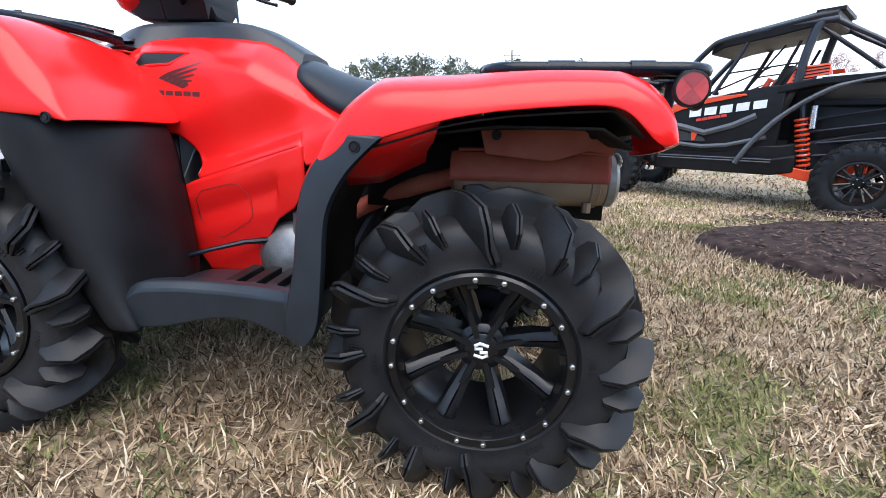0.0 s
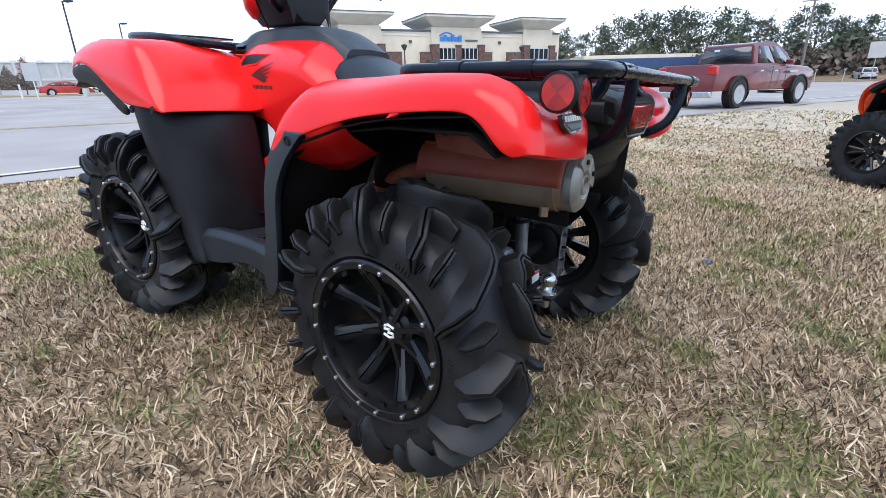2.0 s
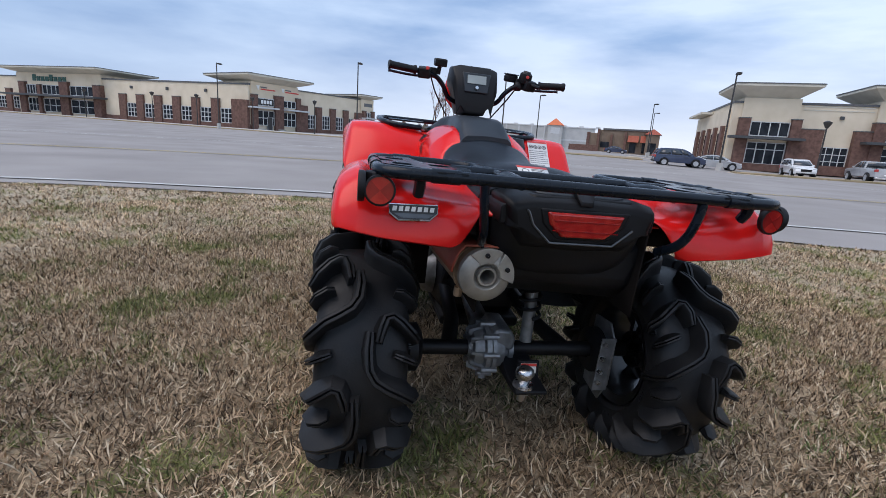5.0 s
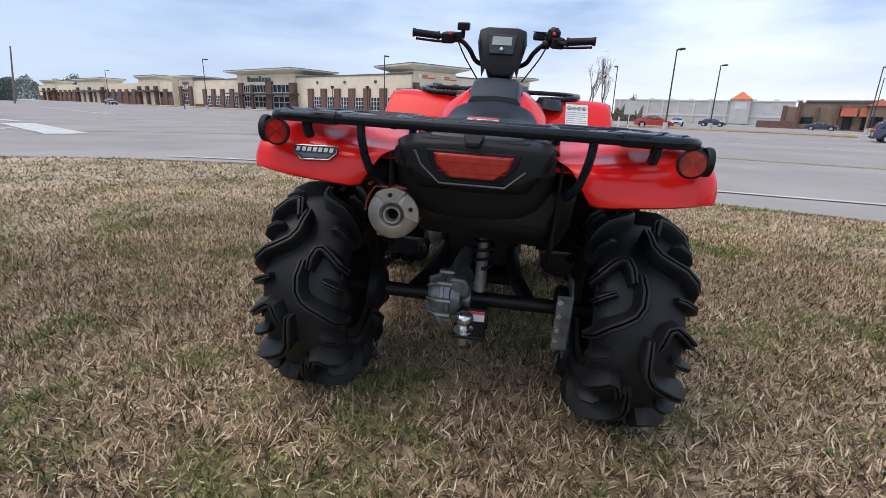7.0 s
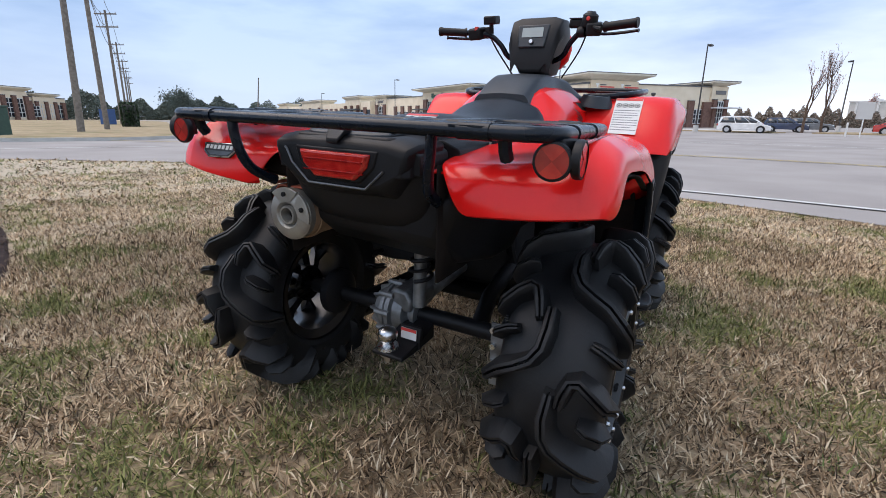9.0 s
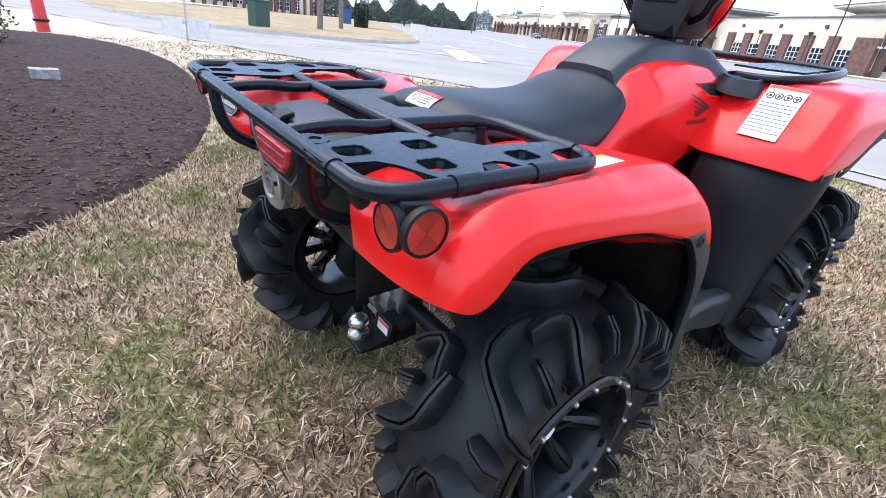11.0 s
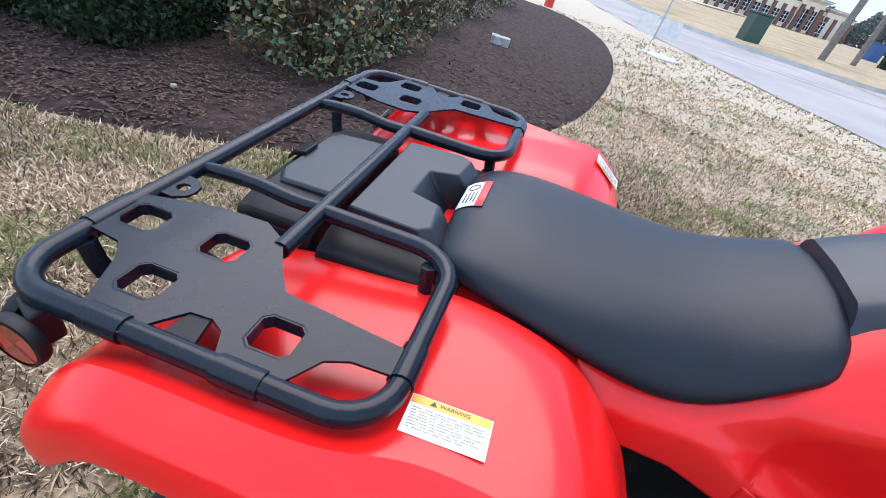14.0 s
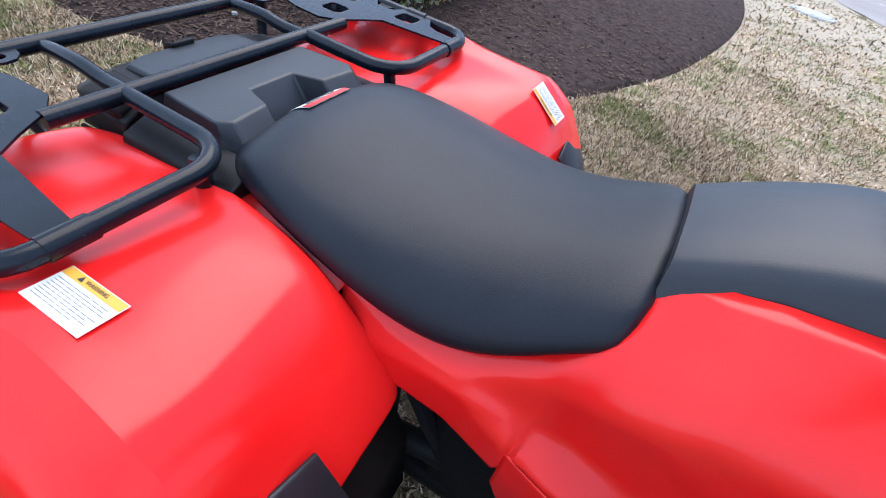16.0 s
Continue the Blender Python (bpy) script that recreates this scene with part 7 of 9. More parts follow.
def short_lamp(x, y):
    t = thing("post_lamp", "short dark post lamp before the shops", "street lamp", pose(x, y, far_rise(x, y)), "post lamps")
    part("pole", tube([(0, 0, 0), (0, 0, 4.6)], [0.09, 0.06], 10), POLE, t)
    part("lamp_head", loft([[(s * math.cos(radians(60 * k)), s * math.sin(radians(60 * k)), z) for k in range(6)] for s, z in ((0.12, 4.5), (0.34, 4.9), (0.36, 5.05), (0.1, 5.15))]), POLE, t, smooth=False)


for az, r in ((130.7, 56), (117.4, 64), (184.4, 78), (191, 84), (196.5, 91), (200.5, 97), (206, 112)):
    short_lamp(1.2 + r * math.cos(radians(az)), -0.9 + r * math.sin(radians(az)))


def utility_pole(x, y, h, arms, turn, lean=0.0, r=0.15, label="weathered timber utility pole with crossarms"):
    t = thing("utility_pole", label, "utility pole", pose(x, y, far_rise(x, y), 0, lean, turn), "utility poles")
    part("pole", tube([(0, 0, 0.0), (0, 0, h * 0.5), (0, 0, h)], [r * 1.2, r, r * 0.75], 12), WOOD, t)
    for z in arms:
        arm = part("crossarm", box(-0.06, 0.06, -1.3, 1.3, z - 0.06, z + 0.06), WOOD, t, smooth=False)
        for k in (-1.2, -0.5, 0.5, 1.2):
            part("insulator", tube([(0, k, z + 0.06), (0, k, z + 0.22)], 0.045, 8), GALV, arm)


LINE = [(-13.8, -32.7), (-17.85, -37.9), (-31.8, -62.6), (-45.8, -87.6), (-59.8, -112.6), (-73.8, -137.6), (-87.8, -162.6)]
utility_pole(-13.8, -32.7, 11.5, (), 30, -3, 0.17, "leaning weathered timber utility pole")
for k, (x, y) in enumerate(LINE[1:]):
    utility_pole(x, y, 13.0, (12.6, 11.2), 28)
wires = thing("overhead_wires", "thin dark overhead wires between the utility poles", "wires")
for (xa, ya), (xb, yb) in zip(LINE[1:], LINE[2:]):
    for oy, z in ((-1.1, 12.8), (1.1, 12.8), (0.4, 11.4), (-0.4, 9.2)):
        part("wire", tube([(xa + (xb - xa) * q / 6 + 0.42 * oy * 0.9, ya + (yb - ya) * q / 6 - 0.25 * oy, z - 1.1 * (1 - (q / 3 - 1) ** 2) + far_rise(xa, ya) * (1 - q / 6) + far_rise(xb, yb) * q / 6) for q in range(7)], 0.022, 5), POLE, wires)
utility_pole(-72, -86, 9.5, (), 0, -7, 0.14, "far leaning timber pole")
utility_pole(0.6, 78, 10.5, (9.6,), 100, 3, 0.15, "timber utility pole before the woods")

# roadside signs, boxes and bins
POST = mat("white post paint", (0.62, 0.62, 0.60), 0.6)
GREENBOX = mat("dark green cabinet paint", (0.02, 0.06, 0.045), 0.5)


def put_sign(x, y, h, w, hh, turn, mt, label, post_mat):
    t = thing("road_sign", label, "sign", pose(x, y, far_rise(x, y), 0, 0, turn))
    part("post", box(-0.04, 0.04, -0.04, 0.04, -0.05, h), post_mat, t, smooth=False)
    part("sign_face", box(0.045, 0.06, -w / 2, w / 2, h - hh, h), mt, t, bevel=0.01)


put_sign(8.0, 82, 4.6, 1.7, 1.9, 265, GREYWALL, "plain back of a square grey road sign", GALV)
put_sign(-48, 11.4, 2.7, 1.0, 1.3, -14, GREYWALL, "small pale sign on a short post", POST)
put_sign(-50, 10.9, 1.15, 0.14, 1.1, -14, POST, "short white marker post", POST)
put_sign(11.5, 84, 3.8, 0.6, 3.4, 262, POST, "tall white feather banner", POST)
put_sign(13.4, 88, 3.2, 0.5, 2.8, 262, POST, "white feather banner by the road", POST)
for x, y, w in ((2.2, 78, 0.3), (-1.5, 80, 0.3), (5.0, 77, 0.35)):
    put_sign(x, y, 1.5, w, 0.1, 262, GALV, "short roadside marker post", GALV)
t = thing("yard_sign", "two white corrugated yard signs on a thin post", "sign", pose(-2.3, -15.6, 0, 0, 0, 78))
part("post", tube([(0, 0, 0), (0.02, 0.05, 2.3)], 0.03, 8), GALV, t)
for k, yy in ((1, 0.34), (-1, -0.36)):
    part("panel", box(-0.02, 0.0, -0.28, 0.28, 0.10, 0.62, None, pose(0, yy, 0, 0, 0, 16 * k)), POST, t, smooth=False)
t = thing("manhole_cover", "weathered grey drain cover in the grass", "drain cover", pose(-2.1, -11.8, turf_z(-2.1, -11.8) + 0.02))
part("rim", lathe([(0.36, 0.02), (0.44, 0.015), (0.46, -0.03)], pose(0, 0, 0), 24), CONCRETE, t)
part("lid", lathe([(0.001, 0.03), (0.34, 0.025), (0.36, 0.0)], pose(0, 0, 0), 24), GALV, t)
t = thing("hydrant_post", "plain bright red roadside post", "post", pose(1.0, -15.4, 0))
part("post", lathe([(0.001, 0.95), (0.10, 0.93), (0.13, 0.88), (0.14, 0.0)], pose(0, 0, 0), 16), mat("red enamel", (0.55, 0.03, 0.025), 0.4), t)
part("collar", lathe([(0.16, 0.30), (0.17, 0.27), (0.16, 0.24)], pose(0, 0, 0), 16), BLACK, t)
for x, y, w, h, mt, lab in ((-30, -62, 1.4, 1.7, mat("blue bin", (0.02, 0.07, 0.20), 0.5), "blue recycling bin on the island"), (-8.5, -28.8, 1.0, 1.3, GREENBOX, "dark green utility cabinet on the island")):
    t = thing("utility_cabinet", lab, "cabinet", pose(x, y, 0.14 + far_rise(x, y), 0, 0, 25))
    part("body", box(-w / 2, w / 2, -w / 3, w / 3, 0, h), mt, t, bevel=0.03)
    part("lid", box(-w / 2 - 0.04, w / 2 + 0.04, -w / 3 - 0.04, w / 3 + 0.04, h, h + 0.08), mt, t, bevel=0.02)
t = thing("real_estate_sign", "low white board sign on the island", "sign", pose(-24.5, -36.5, 0.14 + far_rise(-24.5, -36.5), 0, 0, 45) @ Matrix.Scale(0.62, 4))
part("panel", box(-0.03, 0.03, -1.1, 1.1, 0.4, 1.5), POST, t, smooth=False)
for s in (-1, 1):
    part("post", box(-0.05, 0.05, s * 1.05 - 0.05, s * 1.05 + 0.05, 0, 1.5), POST, t, smooth=False)

# ---- parked cars ----
GLASSD = mat("dark car glass", (0.02, 0.025, 0.03), 0.05, spec=0.9)
CHROME = mat("chrome", (0.6, 0.6, 0.6), 0.15, 1.0)
HEADL = mat("headlamp", (0.6, 0.62, 0.63), 0.1)


def paint(name, c):
    return mat(name, c, 0.25, 0.1, coat=0.6, scale=2)


CARS = {
    # (length, width, side profile, cabin: x0 x1 at the sill, x0 x1 at the roof, sill z, roof z)
    "sedan": (4.6, 1.80, [(-2.3, 0.30), (-2.31, 0.62), (-2.24, 0.97), (-1.75, 1.01), (0.0, 0.95), (1.15, 0.92), (1.85, 0.82), (2.22, 0.66), (2.3, 0.48), (2.26, 0.26)], (-1.95, 1.30, -0.85, 0.25, 0.93, 1.44)),
    "suv": (4.6, 1.86, [(-2.3, 0.34), (-2.32, 0.75), (-2.25, 1.05), (-1.5, 1.08), (0.0, 1.04), (1.05, 1.02), (1.85, 0.94), (2.2, 0.78), (2.3, 0.55), (2.24, 0.30)], (-2.24, 1.25, -1.80, 0.20, 1.03, 1.68)),
    "van": (5.1, 1.98, [(-2.55, 0.30), (-2.57, 0.72), (-2.50, 1.04), (-1.5, 1.06), (0.4, 1.02), (1.45, 0.98), (2.10, 0.84), (2.48, 0.66), (2.55, 0.48), (2.48, 0.26)], (-2.48, 1.75, -2.15, 0.45, 1.00, 1.74)),
    "pickup": (5.8, 2.0, [(-2.9, 0.50), (-2.9, 0.9), (-2.86, 1.24), (-1.0, 1.25), (1.0, 1.23), (2.2, 1.18), (2.75, 1.08), (2.88, 0.92), (2.9, 0.66), (2.84, 0.46)], (-0.98, 1.35, -0.82, 0.45, 1.22, 1.88)),
}


def car(kind, x, y, heading, paint_mat, label, group="parked cars"):
    length, width, prof, (a0, a1, b0, b1, zs, zr) = CARS[kind]
    h = width / 2
    t = thing(kind if kind != "suv" else "suv_car", label, "pickup truck" if kind == "pickup" else "car", pose(x, y, -0.02 + far_rise(x, y), 0, 0, heading), group)
    # body, drawn in towards its ends and its shoulders
    rings = []
    for q, k, dz in ((-1.0, 0.965, 0.06), (-0.97, 0.985, 0.02), (-0.80, 0.998, 0.0), (0.0, 1.0, 0.0), (0.80, 0.998, 0.0), (0.97, 0.985, 0.02), (1.0, 0.965, 0.06)):
        rings.append([(px * k, q * h * (1 - 0.10 * max(0.0, abs(px) / (length / 2) - 0.72) / 0.28), pz - dz * max(0.0, (pz - 0.45) / 0.6)) for px, pz in prof])
    part("body", loft(rings), paint_mat, t, bevel=0.03)
    # cabin shell: the profile swept across, leaning in towards the roof
    top = [(a0, zs - 0.04), (a0 + (b0 - a0) * 0.55, zs + (zr - zs) * 0.62), (b0, zr - 0.05), ((b0 + b1) / 2, zr), (b1, zr - 0.05), (b1 + (a1 - b1) * 0.5, zs + (zr - zs) * 0.55), (a1, zs - 0.04)]
    shell = [(p.x, p.z) for p in rounded([(u, 0, v) for u, v in top], 4)]

    def wide(z, grow=0.0):
        return h * (0.93 - 0.19 * max(0.0, (z - zs) / (zr - zs))) + grow
    cab = part("cabin", loft([[(u, q * wide(v), v) for u, v in shell] for q in (-1.0, -0.94, 0.0, 0.94, 1.0)]), paint_mat, t, bevel=0.02)

    def slope(f, back):
        """The place at a share f of the way up the windscreen or the rear window."""
        e = (top[0], top[1], top[2]) if back else (top[6], top[5], top[4])
        (u0, v0), (u1, v1) = (e[0], e[1]) if f < 0.6 else (e[1], e[2])
        g_ = f / 0.6 if f < 0.6 else (f - 0.6) / 0.4
        return u0 + (u1 - u0) * g_, v0 + (v1 - v0) * g_
    for back in (False, True):
        o = -0.03 if back else 0.03
        part("windscreen" if not back else "rear_window", sheet([[(slope(f, back)[0] + o, q * (wide(slope(f, back)[1]) - 0.09), slope(f, back)[1] + 0.012) for q in (-1, 0, 1)] for f in (0.14, 0.6, 0.93)]), GLASSD, cab, "dark car glass", solid=0.01)
    zl, zu = zs + 0.05, zr - 0.13
    xs = lambda v, back: (a0 + (b0 - a0) * (v - zs) / (zr - zs) + 0.16) if back else (a1 + (b1 - a1) * (v - zs) / (zr - zs) - 0.18)
    cuts = (0.0, 0.40, 0.76, 1.0) if kind in ("suv", "van") else (0.0, 0.5, 1.0)
    for sd in (-1, 1):
        for c0, c1 in zip(cuts, cuts[1:]):
            quad = [(xs(v, True) + (xs(v, False) - xs(v, True)) * c + d, sd * wide(v, 0.012), v) for c, d, v in ((c0, 0.04, zl), (c1, -0.04, zl), (c1, -0.04, zu), (c0, 0.04, zu))]
            part("side_window", sheet([quad[:2], [quad[3], quad[2]]]), GLASSD, cab, solid=0.01)
        part("door_mirror", box(a1 - 0.62, a1 - 0.46, sd * h * 0.93, sd * (h + 0.15), zs + 0.01, zs + 0.15), paint_mat, t, bevel=0.04)
        part("headlamp", box(length / 2 - 0.40, length / 2 - 0.10, sd * h * 0.55, sd * h * 0.90, prof[-3][1] - 0.02, prof[-3][1] + 0.10), HEADL, t, bevel=0.03)
        part("tail_lamp", box(-length / 2 - 0.005, -length / 2 + 0.12, sd * h * 0.66, sd * h * 0.94, zs - 0.26, zs - 0.04), LENS, t, bevel=0.02)
        for ax in (-length * 0.30, length * 0.305):
            r = 0.40 if kind == "pickup" else 0.345
            part("wheel_arch", lathe([(0.001, 0.03), (r + 0.05, 0.03), (r + 0.06, 0.0), (r + 0.06, -0.2)], pose(ax, sd * (h - 0.02), r + 0.02, -90 * sd), 20), BLACK, t)
            w = part("wheel", lathe([(0.001, 0.10), (r * 0.18, 0.12), (r * 0.62, 0.11), (r * 0.68, 0.13)], pose(ax, sd * (h - 0.085), r, -90 * sd), 20), GALV, t)
            part("tyre", lathe([(r * 0.66, 0.12), (r * 0.74, 0.135), (r * 0.95, 0.13), (r, 0.10), (r, -0.09), (r * 0.9, -0.12)], pose(ax, sd * (h - 0.085), r, -90 * sd), 24), RUBBER, w)
    part("grille", box(length / 2 - 0.16, length / 2 + 0.005, -h * 0.45, h * 0.45, prof[-2][1] - 0.02, prof[-3][1] - 0.02), BLACK, t, bevel=0.01)
    part("bumper", box(length / 2 - 0.16, length / 2 + 0.02, -h * 0.80, h * 0.80, 0.28, 0.40), BLACK if kind != "pickup" else CHROME, t, bevel=0.03)
    part("rear_bumper", box(-length / 2 - 0.03, -length / 2 + 0.10, -h * 0.85, h * 0.85, 0.32, 0.50), BLACK if kind != "pickup" else CHROME, t, bevel=0.03)
    part("plate_bar", box(-length / 2 - 0.035, -length / 2 - 0.01, -0.22, 0.22, 0.62, 0.74), WHITE, t, smooth=False)
    if kind == "pickup":
        part("bed_liner", box(-2.8, -1.05, -h * 0.82, h * 0.82, 1.245, 1.256), BLACK, t, smooth=False)
        part("badge_bar", box(1.0, 1.5, -h - 0.005, -h + 0.01, 0.98, 1.05), CHROME, t, smooth=False)
    return t


WHITEP, SILVER, GREYP, BLUEP, REDP, MAROON = paint("white car paint", (0.72, 0.72, 0.71)), paint("silver car paint", (0.42, 0.43, 0.44)), paint("grey car paint", (0.17, 0.18, 0.19)), paint("dark blue car paint", (0.03, 0.045, 0.09)), paint("red car paint", (0.42, 0.03, 0.02)), paint("maroon car paint", (0.135, 0.018, 0.020))
ROW = Vector((-47 + 0.872 * 9, 41.7 - 0.49 * 9, 0))
for s, kind, pm, turn, lab in ((-6.2, "suv", BLUEP, 60, "dark blue estate car by the clinic"), (-2.6, "sedan", SILVER, 60, "silver saloon car by the clinic"), (4.5, "suv", WHITEP, -30, "white compact car facing the road"), (10.2, "pickup", SILVER, 150, "silver pickup parked by the clinic"), (14.0, "suv", WHITEP, 150, "white hatchback parked by the clinic"), (17.3, "suv", SILVER, 150, "silver estate parked by the clinic"), (20.3, "van", WHITEP, 62, "white people carrier side-on in the car park"), (26.0, "suv", GREYP, 150, "grey four-wheel drive parked nose-in"), (31.5, "sedan", SILVER, 62, "pale saloon car near the blue shop"), (36, "sedan", WHITEP, 62, "white saloon car near the blue shop"), (40, "sedan", BLUEP, 62, "dark saloon car near the blue shop")):
    p = ROW + U * s
    car(kind, p.x, p.y, turn, pm, lab)
for az, r, kind, pm, turn, lab in ((175.27, 62, "van", WHITEP, 84, "white people carrier facing along the road"), (172.05, 71, "suv", BLUEP, 82, "dark blue car in the car park"), (170.16, 74.5, "suv", GREYP, 80, "grey estate in the car park"), (163.64, 66.4, "sedan", REDP, 78, "red saloon car beyond the verge"), (161.6, 88, "sedan", SILVER, -20, "silver saloon car far off"), (158.4, 106, "sedan", BLUEP, 60, "dark saloon car far off"), (149.4, 108, "sedan", BLUEP, 55, "dark car by the restaurant"), (142.6, 52, "suv", BLUEP, 60, "dark blue car at the car park edge"), (98.0, 80, "sedan", SILVER, 20, "silver saloon car across the road"), (95.3, 79, "sedan", GREYP, 20, "dark saloon car across the road"), (93.2, 80, "sedan", SILVER, 20, "grey saloon car across the road"), (85.8, 88, "suv", SILVER, 100, "silver car on the bank road"), (80.5, 92, "sedan", REDP, 100, "red car on the bank road"), (222.3, 150, "sedan", GREYP, 60, "grey car by the far shops")):
    car(kind, 1.2 + r * math.cos(radians(az)), -0.9 + r * math.sin(radians(az)), turn, pm, lab)

# ---- the side-by-side buggy beyond the round bed; its own axes: front towards +x, left towards +y ----
buggy = thing("side_by_side_buggy", "black and orange side-by-side buggy with roll cage on grass", "buggy", pose(2.80, 4.67, -0.165, 0, 0, 141.9))
NAVY = mat("dark cage paint", (0.010, 0.012, 0.018), 0.35, base2=(0.018, 0.021, 0.030), scale=12, coat=0.2)
TRIM = mat("mid grey trim", (0.085, 0.09, 0.10), 0.42, base2=(0.11, 0.115, 0.125), scale=10, coat=0.2)


def buggy_tyre():
    bm = lathe([(0.19, 0.10), (0.205, 0.125), (0.25, 0.138), (0.31, 0.135), (0.345, 0.118), (0.360, 0.06), (0.362, 0.0), (0.360, -0.06), (0.345, -0.118), (0.31, -0.135), (0.25, -0.138), (0.19, -0.10)], pose(0, 0, 0, -90), 48)
    for k in range(24):
        for s, off in ((-1, 0), (1, 7.5)):
            a = 15 * k + off
            box(0.352, 0.380, s * 0.004, s * 0.062, -0.024, 0.020, bm, pose(0, 0, 0, 0, a, 0) @ pose(0, 0, 0, 12 * s))
            box(0.338, 0.376, s * 0.070, s * 0.132, -0.020, 0.024, bm, pose(0, 0, 0, 0, a + 4, 0) @ pose(0, 0, 0, -10 * s))
            box(0.300, 0.352, s * 0.122, s * 0.143, -0.010, 0.016, bm, pose(0, 0, 0, 0, a + 4, 0))
    return mesh_of("buggy_tyre", bm, RUBBER)


def buggy_rim():
    bm = lathe([(0.198, 0.118), (0.203, 0.132), (0.188, 0.135), (0.182, 0.120), (0.172, 0.06), (0.165, -0.10), (0.19, -0.11)], pose(0, 0, 0, -90), 40)
    lathe([(0.0005, 0.085), (0.035, 0.085), (0.045, 0.070), (0.085, 0.060), (0.09, 0.03)], pose(0, 0, 0, -90), 24, bm)
    return mesh_of("buggy_rim", bm, RIM)


def buggy_spoke():
    bm = bmesh.new()
    for d in (-9, 9):
        a, b = radians(d * 0.7), radians(d * 1.15)
        tube([(0.06 * math.cos(a), 0.062, 0.06 * math.sin(a)), (0.182 * math.cos(b), 0.100, 0.182 * math.sin(b))], [0.014, 0.012], 6, bm)
    box(0.10, 0.15, 0.075, 0.088, -0.016, 0.016, bm)
    return mesh_of("buggy_spoke", bm, RIM)


BT, BR, BS = buggy_tyre(), buggy_rim(), buggy_spoke()
for ax, turn in ((1.22, 0), (-1.24, 20)):
    for s in (-1, 1):
        m = pose(ax, s * 0.635, 0.375)
        m = m if s > 0 else m @ Matrix.Diagonal((1, -1, 1, 1))
        w = part("wheel", BR, RIM, buggy, "black seven-spoke wheel", at=m @ pose(0, 0, 0, 0, turn, 0))
        part("tyre", BT, RUBBER, w, "black blocky off-road tyre")
        for k in range(7):
            part("spoke", BS, RIM, w, at=pose(0, 0, 0, 0, 360 / 7 * k, 0))
        for k in range(4):
            part("wheel_nut", BOLT, STEEL, w, at=pose(0.038 * math.cos(k * 1.571), 0.086, 0.038 * math.sin(k * 1.571), 0, 0, 180))
# tub, floor, nose
part("tub", loft([[(x, -w, zb), (x, w, zb), (x, w * 1.02, zt), (x, -w * 1.02, zt)] for x, w, zb, zt in ((1.30, 0.22, 0.42, 0.62), (0.85, 0.40, 0.33, 0.66), (0.62, 0.56, 0.30, 0.60), (-0.55, 0.57, 0.30, 0.60), (-0.85, 0.42, 0.36, 0.66), (-1.45, 0.32, 0.50, 0.80))]), BLACK, buggy, "black moulded floor tub", bevel=0.02)
hood = part("hood", loft([[(x, -w, z - 0.13), (x, -w * 0.96, z - 0.02), (x, -w * 0.55, z + d), (x, w * 0.55, z + d), (x, w * 0.96, z - 0.02), (x, w, z - 0.13)] for x, w, z, d in ((1.58, 0.24, 0.74, 0.0), (1.50, 0.36, 0.86, 0.01), (1.25, 0.50, 0.965, 0.02), (0.95, 0.58, 1.03, 0.025), (0.66, 0.60, 1.075, 0.03))]), ORANGE, buggy, "glossy orange hood", bevel=0.012)
part("hood_vent", prism([(0.80, -0.25), (1.15, -0.2), (1.15, 0.2), (0.80, 0.25)], "z", 1.045, 1.062), BLACK, hood, bevel=0.005)
part("nose_panel", loft([[(x, -w, z0), (x, w, z0), (x, w, z1), (x, -w, z1)] for x, w, z0, z1 in ((1.60, 0.22, 0.52, 0.74), (1.50, 0.34, 0.46, 0.80), (1.36, 0.40, 0.46, 0.84))]), BLACK, buggy, bevel=0.015)
